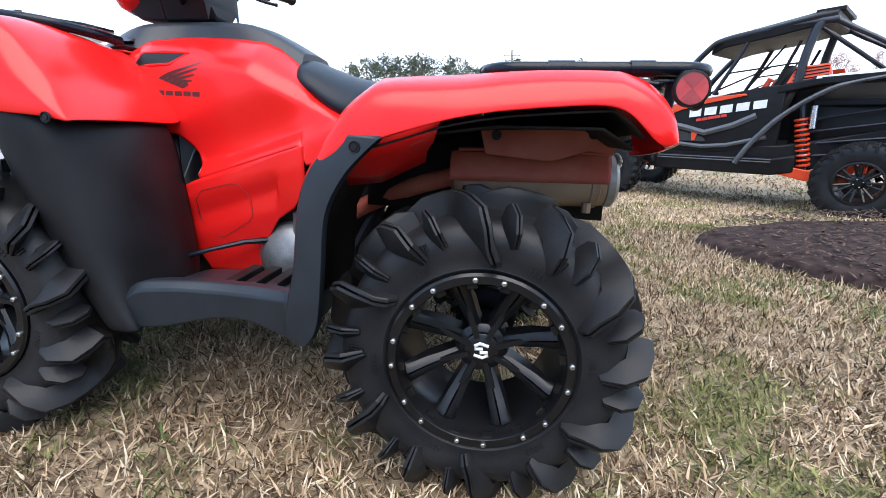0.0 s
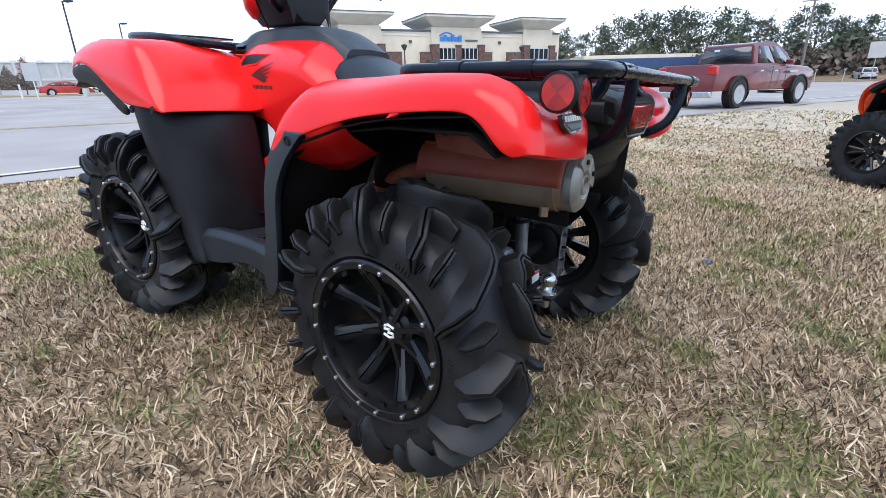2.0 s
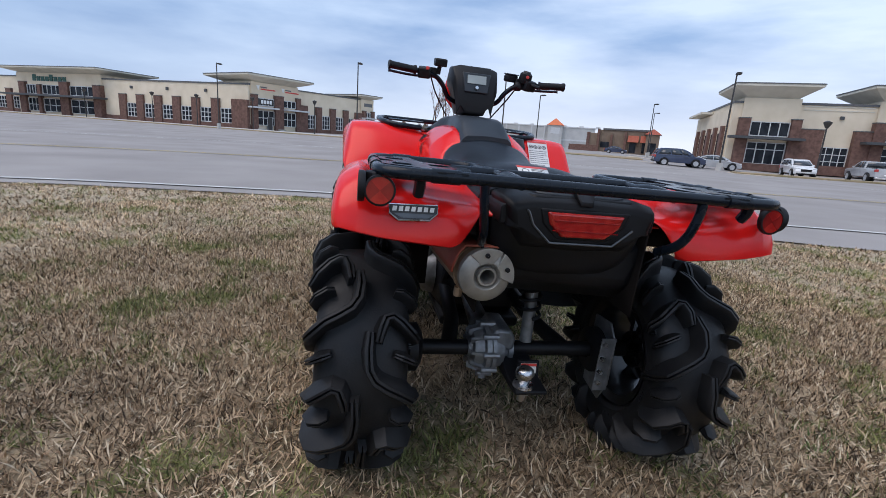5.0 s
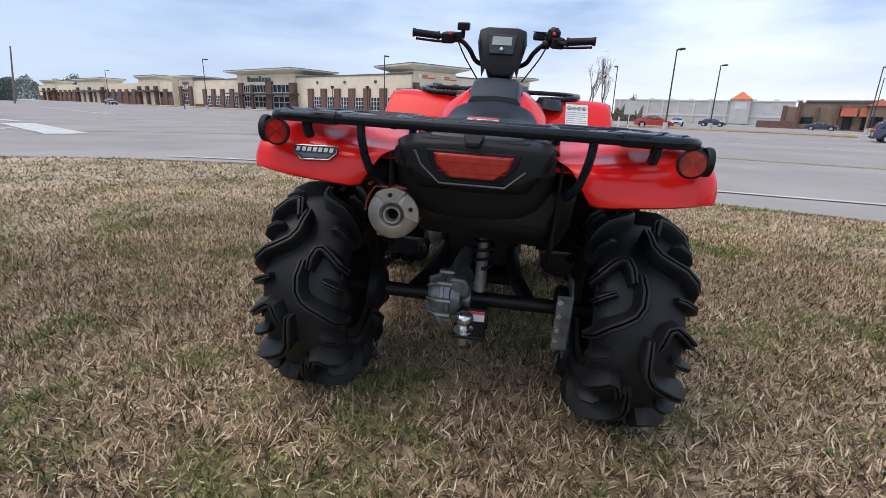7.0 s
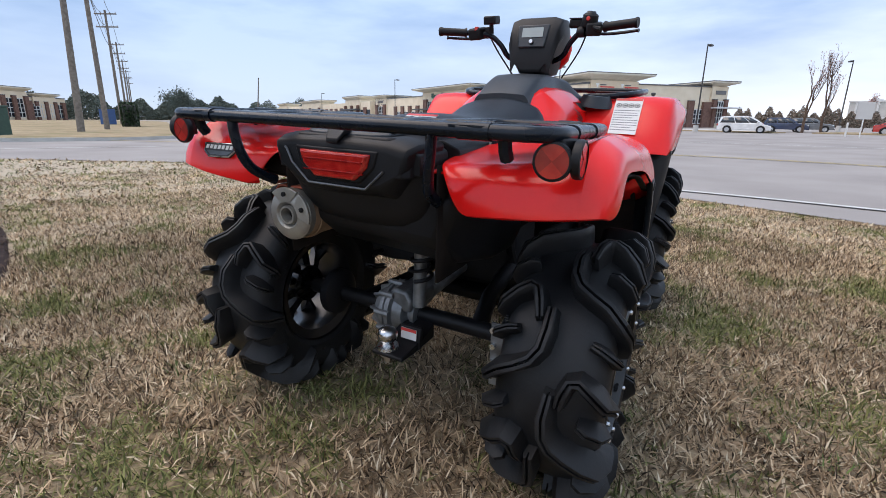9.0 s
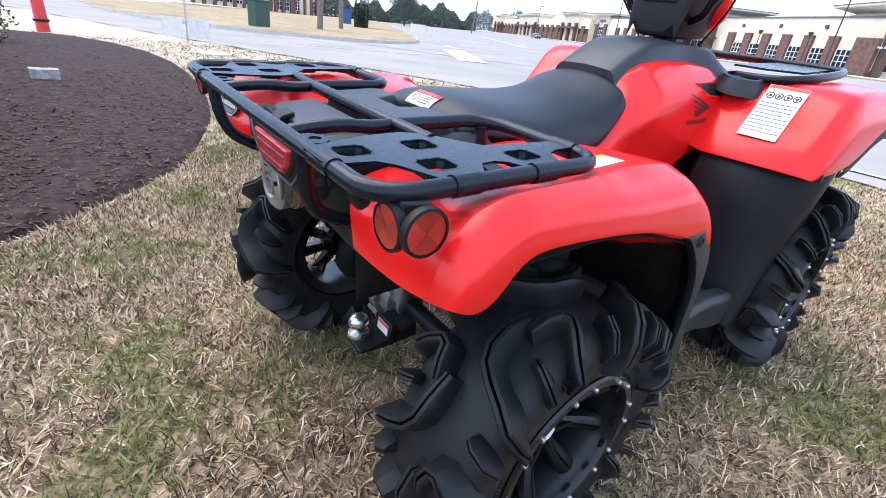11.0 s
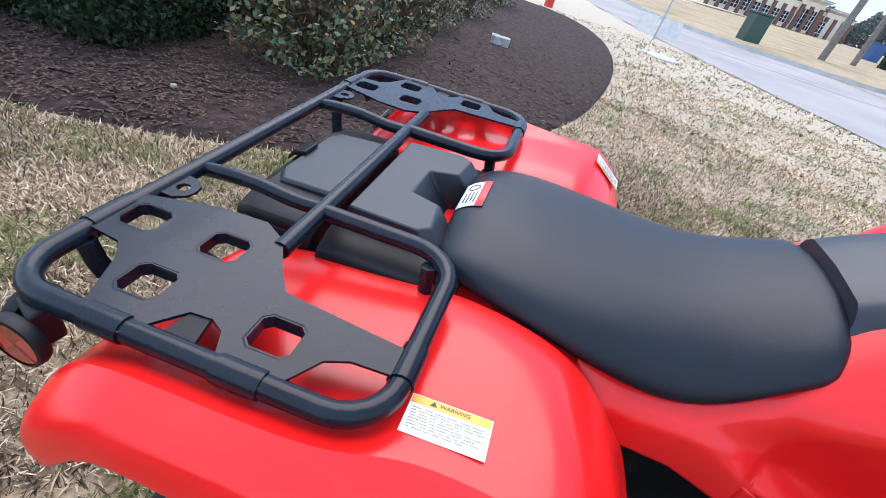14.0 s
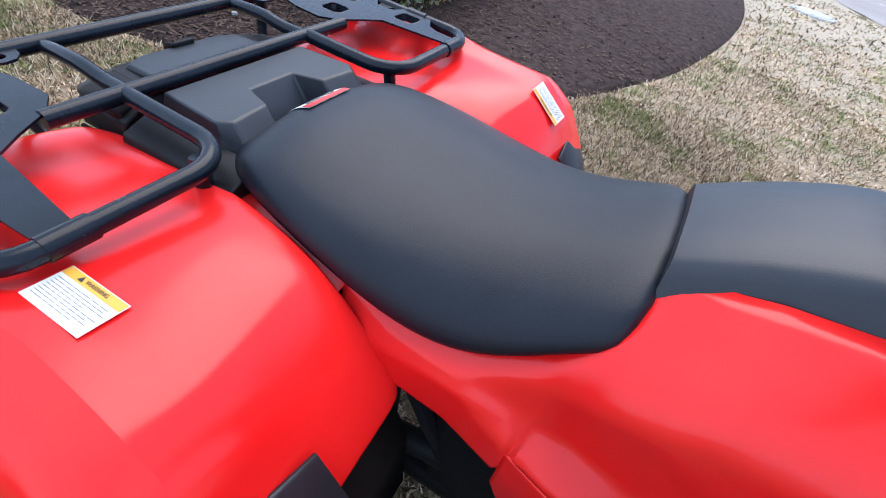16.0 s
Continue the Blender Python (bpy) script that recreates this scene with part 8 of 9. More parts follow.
for s in (-1, 1):
    part("headlamp", loft([[(1.505, s * 0.20, 0.72), (1.495, s * 0.345, 0.76), (1.480, s * 0.345, 0.82), (1.50, s * 0.20, 0.78)], [(1.55, s * 0.20, 0.725), (1.53, s * 0.335, 0.763), (1.515, s * 0.335, 0.812), (1.54, s * 0.20, 0.775)]]), GREYPAINT, buggy, "pale headlamp lens")
    # orange nose edge running down before the wheel
    part("nose_edge", tube(rounded([(1.28, s * 0.585, 0.955), (1.44, s * 0.565, 0.89), (1.53, s * 0.50, 0.79), (1.545, s * 0.46, 0.66), (1.50, s * 0.43, 0.55)], 5), [0.035] * 8 + [0.04] * 8 + [0.035] * 4 + [0.02], 8, flat=0.5), ORANGE, buggy, "orange nose edge")
    part("nose_side", loft([[(x, s * y, z0), (x, s * (y + 0.03), (z0 + z1) / 2), (x, s * y, z1), (x, s * (y - 0.10), z1), (x, s * (y - 0.10), z0)] for x, y, z0, z1 in ((1.55, 0.42, 0.58, 0.76), (1.50, 0.50, 0.62, 0.86), (1.40, 0.55, 0.80, 0.92), (1.25, 0.575, 0.89, 0.965), (1.0, 0.59, 0.93, 1.03), (0.74, 0.595, 0.94, 1.06))]), ORANGE, buggy, "orange front mudguard", bevel=0.01)
    # front arch, black moulding round the wheel
    part("front_arch", tube(rounded([(1.40, s * 0.61, 0.84), (1.26, s * 0.625, 0.925), (1.02, s * 0.63, 0.94), (0.84, s * 0.625, 0.89), (0.775, s * 0.61, 0.72), (0.755, s * 0.60, 0.52), (0.72, s * 0.59, 0.36)], 5), [0.04] + [0.058] * 29 + [0.045], 8, flat=0.7), BLACK, buggy, "black wheel arch moulding")
    part("arch_liner", sheet([[(x, s * y, z) for y in (0.30, 0.45, 0.60)] for x, z in ((1.42, 0.62), (1.36, 0.86), (1.1, 0.93), (0.86, 0.86), (0.78, 0.55), (0.74, 0.35))]), BLACK, buggy, solid=0.01)
    # door: black shell, orange upper panel, grey chevrons
    door = part("door", loft([[(x, s * 0.575, zb), (x, s * 0.605, (zb + zt) / 2), (x, s * 0.585, zt), (x, s * 0.545, zt), (x, s * 0.545, zb)] for x, zb, zt in ((0.74, 0.55, 1.045), (0.4, 0.50, 1.085), (0.0, 0.50, 1.13), (-0.35, 0.54, 1.19), (-0.52, 0.60, 1.20))]), BLACK, buggy, "black plastic half door", bevel=0.012)
    top = [(0.745, 0.90), (0.745, 1.052), (-0.17, 1.125), (-0.19, 1.105), (0.26, 1.020), (0.46, 0.965), (0.62, 0.895)]
    part("door_panel", loft([[(x, s * 0.588, z) for x, z in top], [(x, s * 0.612, z - 0.003) for x, z in top]]), ORANGE, door, "orange door panel", bevel=0.006)
    silver = [(0.70, 1.000), (0.70, 1.040), (0.02, 1.128), (0.0, 1.118)]
    part("door_decal", loft([[(x, s * 0.6125, z) for x, z in silver], [(x, s * 0.616, z) for x, z in silver]]), PAPER, door, "silver stripe", smooth=False)
    for line, wd in (([(0.74, 0.845), (0.40, 0.775), (0.18, 0.715), (-0.10, 0.80), (-0.30, 0.90)], 0.035), ([(0.55, 0.60), (0.20, 0.565), (-0.05, 0.585), (-0.42, 0.68)], 0.024)):
        part("door_trim", tube([(x, s * 0.600, z) for x, z in line], wd, 6, flat=1.0), TRIM, door, "grey moulded chevron")
    hole = [(0.68, 0.78), (0.40, 0.72), (0.19, 0.665), (0.16, 0.62), (0.45, 0.62), (0.66, 0.67)]
    part("door_recess", loft([[(x, s * 0.585, z) for x, z in hole], [(x, s * 0.607, z) for x, z in hole]]), INK, door)
    tag = [(0.315, 0.735), (0.245, 0.72), (0.275, 0.625), (0.305, 0.625)]
    part("door_tag", loft([[(x, s * 0.60, z) for x, z in tag], [(x, s * 0.616, z) for x, z in tag]]), ORANGE, door, smooth=False)
    for k in range(5):
        x, z = 0.36 - 0.155 * k, 0.880 + 0.020 * k
        q = [(x, z), (x - 0.118, z + 0.015), (x - 0.118, z + 0.098), (x, z + 0.082)]
        part("letter_block", loft([[(a, s * 0.600, b) for a, b in q], [(a, s * 0.614, b) for a, b in q]]), WHITE, door, "plain white block", smooth=False)
        q = [(0.28 - 0.062 * k, 0.835 + 0.011 * k), (0.225 - 0.062 * k, 0.845 + 0.011 * k), (0.230 - 0.062 * k, 0.875 + 0.011 * k), (0.285 - 0.062 * k, 0.865 + 0.011 * k)]
        part("letter_block", loft([[(a, s * 0.604, b) for a, b in q], [(a, s * 0.613, b) for a, b in q]]), REDINK, door, "plain red block", smooth=False)
    part("sill", loft([[(x, s * 0.50, zb), (x, s * yo, zb + 0.01), (x, s * (yo + 0.02), zt), (x, s * 0.50, zt + 0.02)] for x, yo, zb, zt in ((0.78, 0.57, 0.30, 0.42), (0.5, 0.60, 0.28, 0.46), (-0.5, 0.60, 0.28, 0.46), (-0.70, 0.58, 0.32, 0.5))]), BLACK, buggy, bevel=0.015)
    for z in (0.425, 0.452):
        part("sill_rib", tube([(0.66, s * 0.618, z), (-0.50, s * 0.618, z)], 0.007, 6), TRIM, buggy)
    # rear quarter: shoulder, sweeping black arm and the orange vent
    part("rear_shoulder", loft([[(x, s * yi, z), (x, s * yo, z - 0.01), (x, s * yo, z - 0.09), (x, s * yi, z - 0.10)] for x, yi, yo, z in ((-0.45, 0.45, 0.60, 1.20), (-0.8, 0.45, 0.62, 1.27), (-1.3, 0.42, 0.62, 1.30), (-1.62, 0.38, 0.58, 1.28))]), BLACK, buggy, "black rear mudguard top", bevel=0.015)
    part("shoulder_stripe", loft([[(x, s * 0.56, z + 0.004), (x, s * 0.615, z - 0.004), (x, s * 0.62, z - 0.025), (x, s * 0.56, z - 0.01)] for x, z in ((-0.75, 1.262), (-1.3, 1.302), (-1.6, 1.285))]), PAPER, buggy, "silver stripe", smooth=False)
    part("sweep_arm", tube(rounded([(-1.50, s * 0.60, 1.272), (-1.02, s * 0.612, 1.190), (-0.78, s * 0.615, 1.085), (-0.54, s * 0.615, 0.905), (-0.37, s * 0.612, 0.715), (-0.25, s * 0.608, 0.545), (-0.17, s * 0.600, 0.400)], 5), [0.030] * 6 + [0.042] * 10 + [0.050] * 14 + [0.05], 8, flat=0.6), TRIM, buggy, "dark grey sweeping side arm")
    # added black sheet; darkens the open space in place of engine and frame clutter
    part("rear_backing", sheet([[(x, s * (0.40 - 0.10 * (-x - 0.6)), z) for z in (0.42, 0.8, 1.19)] for x in (-0.58, -0.9, -1.25, -1.5)]), BLACK, buggy, "black panel behind the rear suspension", solid=0.01)
    for k in range(4):
        part("frame_tube", tube([(-0.62 - 0.02 * k, s * 0.44, 0.48 + 0.12 * k), (-1.45, s * 0.40, 0.56 + 0.14 * k)], 0.014, 6), NAVY, buggy)
    part("side_vent", loft([[(-0.50, s * 0.50, 1.20), (-0.86, s * 0.50, 1.265), (-0.82, s * 0.47, 1.40), (-0.56, s * 0.47, 1.37)], [(-0.50, s * 0.56, 1.20), (-0.86, s * 0.56, 1.265), (-0.82, s * 0.52, 1.39), (-0.56, s * 0.52, 1.36)]]), ORANGE, buggy, "orange louvred intake", bevel=0.008)
    for k in range(4):
        part("louvre", tube([(-0.55, s * 0.556 - s * 0.008 * k, 1.235 + 0.034 * k), (-0.83, s * 0.556 - s * 0.008 * k, 1.275 + 0.030 * k)], 0.006, 6), BLACK, buggy)
    # cage
    cage = part("cage_tube", tube(rounded([(0.70, s * 0.55, 1.06), (0.55, s * 0.55, 1.27), (0.28, s * 0.535, 1.66), (0.12, s * 0.53, 1.77), (-0.40, s * 0.52, 1.84), (-0.82, s * 0.50, 1.86)], 5), 0.034, 10), NAVY, buggy, "dark blue-black roll cage tube")
    part("cage_tube", tube(rounded([(-0.60, s * 0.555, 1.22), (-0.62, s * 0.55, 1.50), (-0.66, s * 0.52, 1.78), (-0.70, s * 0.50, 1.85)], 5), 0.040, 10), NAVY, buggy)
    part("cage_tube", tube([(0.16, s * 0.545, 1.12), (-0.02, s * 0.53, 1.50), (-0.12, s * 0.52, 1.78)], 0.022, 10), NAVY, buggy)
    part("cage_tube", tube(rounded([(-0.80, s * 0.50, 1.86), (-1.1, s * 0.47, 1.66), (-1.5, s * 0.42, 1.30), (-1.6, s * 0.40, 1.1)], 5), 0.026, 10), NAVY, buggy)
    part("cage_tube", tube([(-0.68, s * 0.50, 1.82), (-1.35, s * 0.30, 1.2)], 0.02, 8), NAVY, buggy)
    for (xa, za), (xb, zb) in (((-0.44, 1.64), (-0.18, 1.20)), ((-0.56, 1.68), (-0.42, 1.22)), ((0.04, 1.34), (-0.60, 1.42)), ((0.12, 1.17), (-0.34, 1.38))):
        part("door_net_strap", tube([(xa, s * 0.54, za), (xb, s * 0.54, zb)], 0.015, 6, flat=0.6), BLACK, buggy)
    # suspension
    part("coil_spring", tube([(1.10 - 0.0008 * k + 0.048 * math.cos(0.6 * k), s * (0.47 - 0.0006 * k) + 0.048 * math.sin(0.6 * k), 0.50 + 0.0040 * k) for k in range(92)], 0.014, 6), ORANGE, buggy, "orange coil spring")
    part("damper", tube([(1.12, s * 0.48, 0.44), (1.03, s * 0.41, 0.92)], 0.024, 8), TRIM, buggy)
    part("coil_spring", tube([(-0.765 + 0.0008 * k + 0.055 * math.cos(0.55 * k), s * 0.50 + 0.055 * math.sin(0.55 * k), 0.48 + 0.0044 * k) for k in range(110)], 0.013, 6), ORANGE, buggy, "orange coil spring")
    part("damper", tube([(-0.775, s * 0.50, 0.42), (-0.66, s * 0.50, 1.12)], 0.027, 8), NAVY, buggy)
    part("damper", tube([(-0.78, s * 0.53, 0.86), (-0.77, s * 0.53, 1.08)], 0.030, 10), STEEL, buggy, "pale damper reservoir")
    part("trailing_arm", loft([[(x, s * 0.52, z - h), (x, s * 0.57, z - h), (x, s * 0.57, z + h), (x, s * 0.52, z + h)] for x, z, h in ((-0.27, 0.500, 0.035), (-0.50, 0.455, 0.050), (-0.80, 0.395, 0.055), (-1.2, 0.375, 0.05))]), ORANGE, buggy, "orange trailing arm", bevel=0.008)
    for za, zb, xx in ((0.42, 0.47, -1.15), (0.52, 0.60, -1.25), (0.34, 0.42, -1.22)):
        part("radius_rod", tube([(xx, s * 0.50, za), (xx - 0.05, s * 0.15, zb)], 0.017, 8), ORANGE, buggy)
    for za, zb in ((0.30, 0.40), (0.48, 0.56)):
        for dx in (-0.13, 0.13):
            part("wishbone", tube([(1.175, s * 0.52, za), (1.1 + dx, s * 0.20, zb)], 0.016, 8), ORANGE, buggy, "orange suspension arm")
    # seats
    seat_ob = part("bucket_seat", loft([[(x, s * 0.26 - w, z), (x, s * 0.26 + w, z), (x - 0.10, s * 0.26 + w, z + 0.01), (x - 0.10, s * 0.26 - w, z + 0.01)] for x, w, z in ((-0.12, 0.22, 0.60), (-0.22, 0.23, 0.80), (-0.30, 0.22, 1.05), (-0.38, 0.17, 1.25), (-0.42, 0.12, 1.40))]), BLACK, buggy, "black bucket seat with orange edges", bevel=0.03)
    part("seat_base", box(-0.18, 0.28, s * 0.26 - 0.22, s * 0.26 + 0.22, 0.52, 0.66), BLACK, seat_ob, bevel=0.04)
    for d in (-1, 1):
        part("seat_bolster", tube([(-0.16, s * 0.26 + d * 0.19, 0.80), (-0.24, s * 0.26 + d * 0.19, 1.05), (-0.33, s * 0.26 + d * 0.15, 1.27)], [0.03, 0.04, 0.025], 8), ORANGE, seat_ob, "orange side bolster")
for x, z in ((0.02, 1.78), (-0.70, 1.85), (-0.2, 1.80)):
    part("cage_tube", tube([(x, -0.52, z), (x, 0.52, z)], 0.024, 10), NAVY, buggy)
part("cage_tube", tube([(-0.62, -0.53, 1.32), (-0.62, 0.53, 1.32)], 0.022, 8), NAVY, buggy)
roof_top = part("roof", loft([[(x, -w, z), (x, -w * 0.8, z + 0.045), (x, 0, z + 0.06), (x, w * 0.8, z + 0.045), (x, w, z), (x, w * 0.98, z - 0.10), (x, -w * 0.98, z - 0.10)] for x, w, z in ((0.26, 0.48, 1.700), (0.12, 0.55, 1.775), (-0.40, 0.56, 1.865), (-0.66, 0.54, 1.915), (-0.80, 0.46, 1.940))]), BLACK, buggy, "black moulded roof", bevel=0.012)
part("roof_lip", loft([[(-0.62, -0.45, 1.945), (-0.62, 0.45, 1.945), (-0.62, 0.45, 1.970), (-0.62, -0.45, 1.970)], [(-0.84, -0.40, 1.950), (-0.84, 0.40, 1.950), (-0.84, 0.40, 1.990), (-0.84, -0.40, 1.990)]]), BLACK, roof_top, bevel=0.006)
part("dashboard", loft([[(0.72, -0.54, z0), (0.72, 0.54, z0), (0.48, 0.54, z1), (0.48, -0.54, z1)] for z0, z1 in ((0.80, 0.78), (1.08, 1.00), (1.10, 1.06))]), BLACK, buggy, bevel=0.02)
for y in (0.26,):
    part("steering_wheel", tube([(0.42 + 0.06 * math.sin(radians(15 * k)), y + 0.16 * math.cos(radians(15 * k)), 1.07 + 0.13 * math.sin(radians(15 * k))) for k in range(24)], 0.014, 8, closed=True), BLACK, buggy, "black steering wheel")
    part("steering_spoke", tube([(0.38, y - 0.14, 1.05), (0.42, y, 1.06), (0.38, y + 0.14, 1.05)], 0.012, 6), BLACK, buggy)
part("grab_bar", tube(rounded([(0.45, -0.42, 1.06), (0.40, -0.42, 1.17), (0.40, -0.18, 1.17), (0.45, -0.18, 1.06)], 4), 0.014, 8), BLACK, buggy)
part("rear_tray", box(-1.55, -0.72, -0.40, 0.40, 0.98, 1.06), BLACK, buggy, bevel=0.02)
part("engine_block", loft([[(x, -0.3, 0.45), (x, 0.3, 0.45), (x, 0.26, zt), (x, -0.26, zt)] for x, zt in ((-0.75, 0.95), (-1.2, 0.92), (-1.45, 0.8))]), CASTING, buggy, "grey engine behind the seats", bevel=0.03)
part("silencer", lathe([(0.03, -0.2), (0.075, -0.18), (0.08, 0.16), (0.04, 0.2)], pose(-1.48, 0.20, 0.86, 90), 20), STEEL, buggy, "bright steel silencer")

# the body rides high on its long suspension
for ob in buggy.children_recursive:
    if ob.name.split(".")[0] in ("wheel", "tyre", "spoke", "wheel_nut", "trailing_arm", "wishbone", "radius_rod", "damper", "coil_spring"):
        continue
    for v in ob.data.vertices:
        v.co.z += 0.09 * max(0.0, min(1.0, (1.75 - v.co.z) / 0.40))

# ---- the maroon pickup on the road ----
truck = car("pickup", -1.0, 18.8, 66, MAROON, "maroon crew-cab pickup on the road", "")
truck.matrix_world = truck.matrix_world @ Matrix.Scale(1.06, 4)
for s in (-1, 1):
    for xa, xb in ((-0.80, -0.05), (0.02, 0.78)):
        part("door_seam", tube([(xb, s * 1.003, 0.55), (xb, s * 1.003, 1.18)], 0.008, 5), INK, truck)
        part("door_handle", box(xa + 0.04, xa + 0.22, s * 1.0, s * 1.02, 1.02, 1.06), CHROME, truck, bevel=0.006)
    for ax in (-1.74, 1.80):
        part("arch_lip", tube([(ax + 0.50 * math.cos(radians(15 * k)), s * 1.0, 0.40 + 0.50 * math.sin(radians(15 * k))) for k in range(13)], 0.035, 6), BLACK, truck)
part("window_sticker", box(-0.925, -0.915, 0.25, 0.42, 1.62, 1.70), WHITE, truck, smooth=False)


# ---- leaves, shrubs and trees ----
def leaf_material(name, colours, rough=0.6, spec=0.3):
    m = bpy.data.materials.new(name)
    m.use_nodes = True
    nt = m.node_tree
    b = nt.nodes["Principled BSDF"]
    b.inputs["Roughness"].default_value, b.inputs["Specular IOR Level"].default_value = rough, spec
    geo = nt.nodes.new("ShaderNodeNewGeometry")
    r = nt.nodes.new("ShaderNodeValToRGB")
    e = r.color_ramp.elements
    e[0].position, e[0].color = 0.0, (*colours[0], 1)
    e[1].position, e[1].color = 1.0, (*colours[-1], 1)
    for k, c in enumerate(colours[1:-1]):
        e.new((k + 1) / (len(colours) - 1)).color = (*c, 1)
    nt.links.new(geo.outputs["Random Per Island"], r.inputs[0])
    nt.links.new(r.outputs[0], b.inputs["Base Color"])
    return m


HEDGE = leaf_material("clipped hedge leaves", ((0.006, 0.013, 0.006), (0.012, 0.027, 0.011), (0.021, 0.042, 0.017), (0.045, 0.080, 0.034)), 0.5, 0.2)
SHRUB = leaf_material("sparse shrub leaves", ((0.022, 0.038, 0.015), (0.050, 0.075, 0.030), (0.105, 0.130, 0.055), (0.080, 0.12, 0.075), (0.18, 0.21, 0.14), (0.24, 0.18, 0.05), (0.12, 0.065, 0.040)), 0.5, 0.25)
# pine and undergrowth tones are lightened and greyed to paint in distance haze
PINE = leaf_material("hazed pine needles", ((0.062, 0.082, 0.056), (0.095, 0.118, 0.080), (0.130, 0.150, 0.108)), 0.8, 0.15)
BROWNWOOD = leaf_material("hazed bare undergrowth", ((0.125, 0.098, 0.080), (0.185, 0.148, 0.120), (0.250, 0.200, 0.165), (0.125, 0.128, 0.095)), 0.9, 0.1)
# far leaves are set paler and bluer than the pines
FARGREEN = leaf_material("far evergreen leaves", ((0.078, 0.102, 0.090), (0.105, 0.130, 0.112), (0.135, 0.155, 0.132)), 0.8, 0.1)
BLOSSOM = leaf_material("pink blossom", ((0.42, 0.28, 0.27), (0.52, 0.37, 0.35), (0.60, 0.47, 0.44), (0.35, 0.25, 0.22)), 0.7, 0.1)
BARKM = mat("grey-brown bark", (0.075, 0.058, 0.046), 0.9, base2=(0.14, 0.115, 0.095), scale=6, grain=0.5, grain_scale=30, spec=0.1)
TWIG = mat("brown twigs", (0.085, 0.055, 0.040), 0.85, base2=(0.15, 0.105, 0.080), scale=9, spec=0.1)


def leaf_cloud(centres, size, seed, outward=None, droop=0.3):
    """Folded four-cornered leaves, one at each centre."""
    g = np.random.default_rng(seed)
    n = len(centres)
    d = g.normal(0, 1, (n, 3))
    if outward is not None:
        d += outward * 0.6
    d[:, 2] -= droop
    d /= np.linalg.norm(d, axis=1)[:, None]
    q = g.normal(0, 1, (n, 3))
    s = np.cross(d, q)
    s /= np.linalg.norm(s, axis=1)[:, None]
    u = np.cross(d, s)
    L = (size * g.uniform(0.6, 1.4, n))[:, None]
    c = np.asarray(centres)
    w = g.uniform(0.26, 0.36, (n, 1))
    V = np.stack([c - d * L * 0.5, c + s * L * w + u * L * 0.08, c + d * L * 0.5, c - s * L * w + u * L * 0.08], 1).reshape(-1, 3)
    o = (np.arange(n) * 4)[:, None]
    return V, (o + np.array([[0, 1, 2, 0, 2, 3]])).ravel(), np.tile([3, 3], n)


def branches(height, spread, depth, seed, rise=0.65, r0=0.05):
    """A trunk that forks into ever finer limbs; gives the mesh and the twig ends."""
    g = random.Random(seed)
    bm, ends = bmesh.new(), []

    def grow(p, d, length, r, k):
        q = p + d * length * 0.5 + Vector((g.uniform(-1, 1), g.uniform(-1, 1), 0)) * length * 0.05
        e = p + d * length
        tube([p, q, e], [r, r * 0.82, r * 0.62], 5 if k > depth - 2 else 3, bm)
        if k == 0:
            ends.append(e)
            return
        for j in range(g.choice((2, 3, 3)) if k > 1 else 3):
            n = Vector((g.uniform(-1, 1) * spread, g.uniform(-1, 1) * spread, g.uniform(0.1, 1) * rise + 0.25))
            nd = (d * 0.75 + n).normalized()
            grow(e if j else q, nd, length * g.uniform(0.58, 0.82), r * g.uniform(0.5, 0.64), k - 1)
        if k <= 2:
            ends.append(e)
    grow(Vector((0, 0, -0.1)), Vector((0, 0, 1)), height * 0.30, r0, depth)
    return bm, ends


def shrub(name, label, x, y, z, rx, ry, h, leaves, size, material, seed, boxy=0.0, twigs=26):
    """A bush of stems and many separate leaves."""
    t = thing(name, label, "shrub", pose(x, y, z))
    g = np.random.default_rng(seed)
    bm = bmesh.new()
    for k in range(twigs):
        a, q = g.uniform(0, 2 * np.pi), g.uniform(0.2, 0.95)
        e = Vector((rx * q * math.cos(a), ry * q * math.sin(a), h * g.uniform(0.5, 1.02)))
        m = Vector((e.x * 0.45, e.y * 0.45, e.z * 0.5)) + Vector(g.normal(0, 0.05, 3))
        tube([(e.x * 0.12, e.y * 0.12, -0.05), m, e], [0.011, 0.008, 0.003], 4, bm)
        for j in range(3):
            f = m.lerp(e, 0.3 * j + 0.1)
            tube([f, f + Vector(g.normal(0, 0.11, 3)) + Vector((0, 0, 0.05))], [0.005, 0.002], 3, bm)
    part("woody_frame", bm, TWIG, t, "thin brown twiggy frame")
    # leaf places on a form between a ball and a block
    v = g.uniform(-1, 1, (leaves, 3))
    v[np.arange(leaves), g.integers(0, 3, leaves)] = g.choice((-1.0, 1.0), leaves)
    v = v / np.linalg.norm(v, axis=1)[:, None] * (1 - boxy) + v * boxy
    lump = np.array([1 + 0.22 * noise.noise((p[0] * 2.2 + seed, p[1] * 2.2, p[2] * 2.2)) for p in v])
    rad = (1 - g.exponential(0.10 if boxy > 0.4 else 0.24, leaves)).clip(0.15, 1.03) * (1.0 + (lump - 1) * (0.3 if boxy > 0.4 else 1.2))
    c = v * rad[:, None] * np.array([rx, ry, h * 0.5]) + np.array([0, 0, h * 0.44])
    c[:, 2] = np.where(c[:, 2] > 0.02, c[:, 2], 0.02 + np.abs(c[:, 2]) * 0.5)
    part("leaves", soup("leaves", *leaf_cloud(c, size, seed, None), material), material, t)
    return t


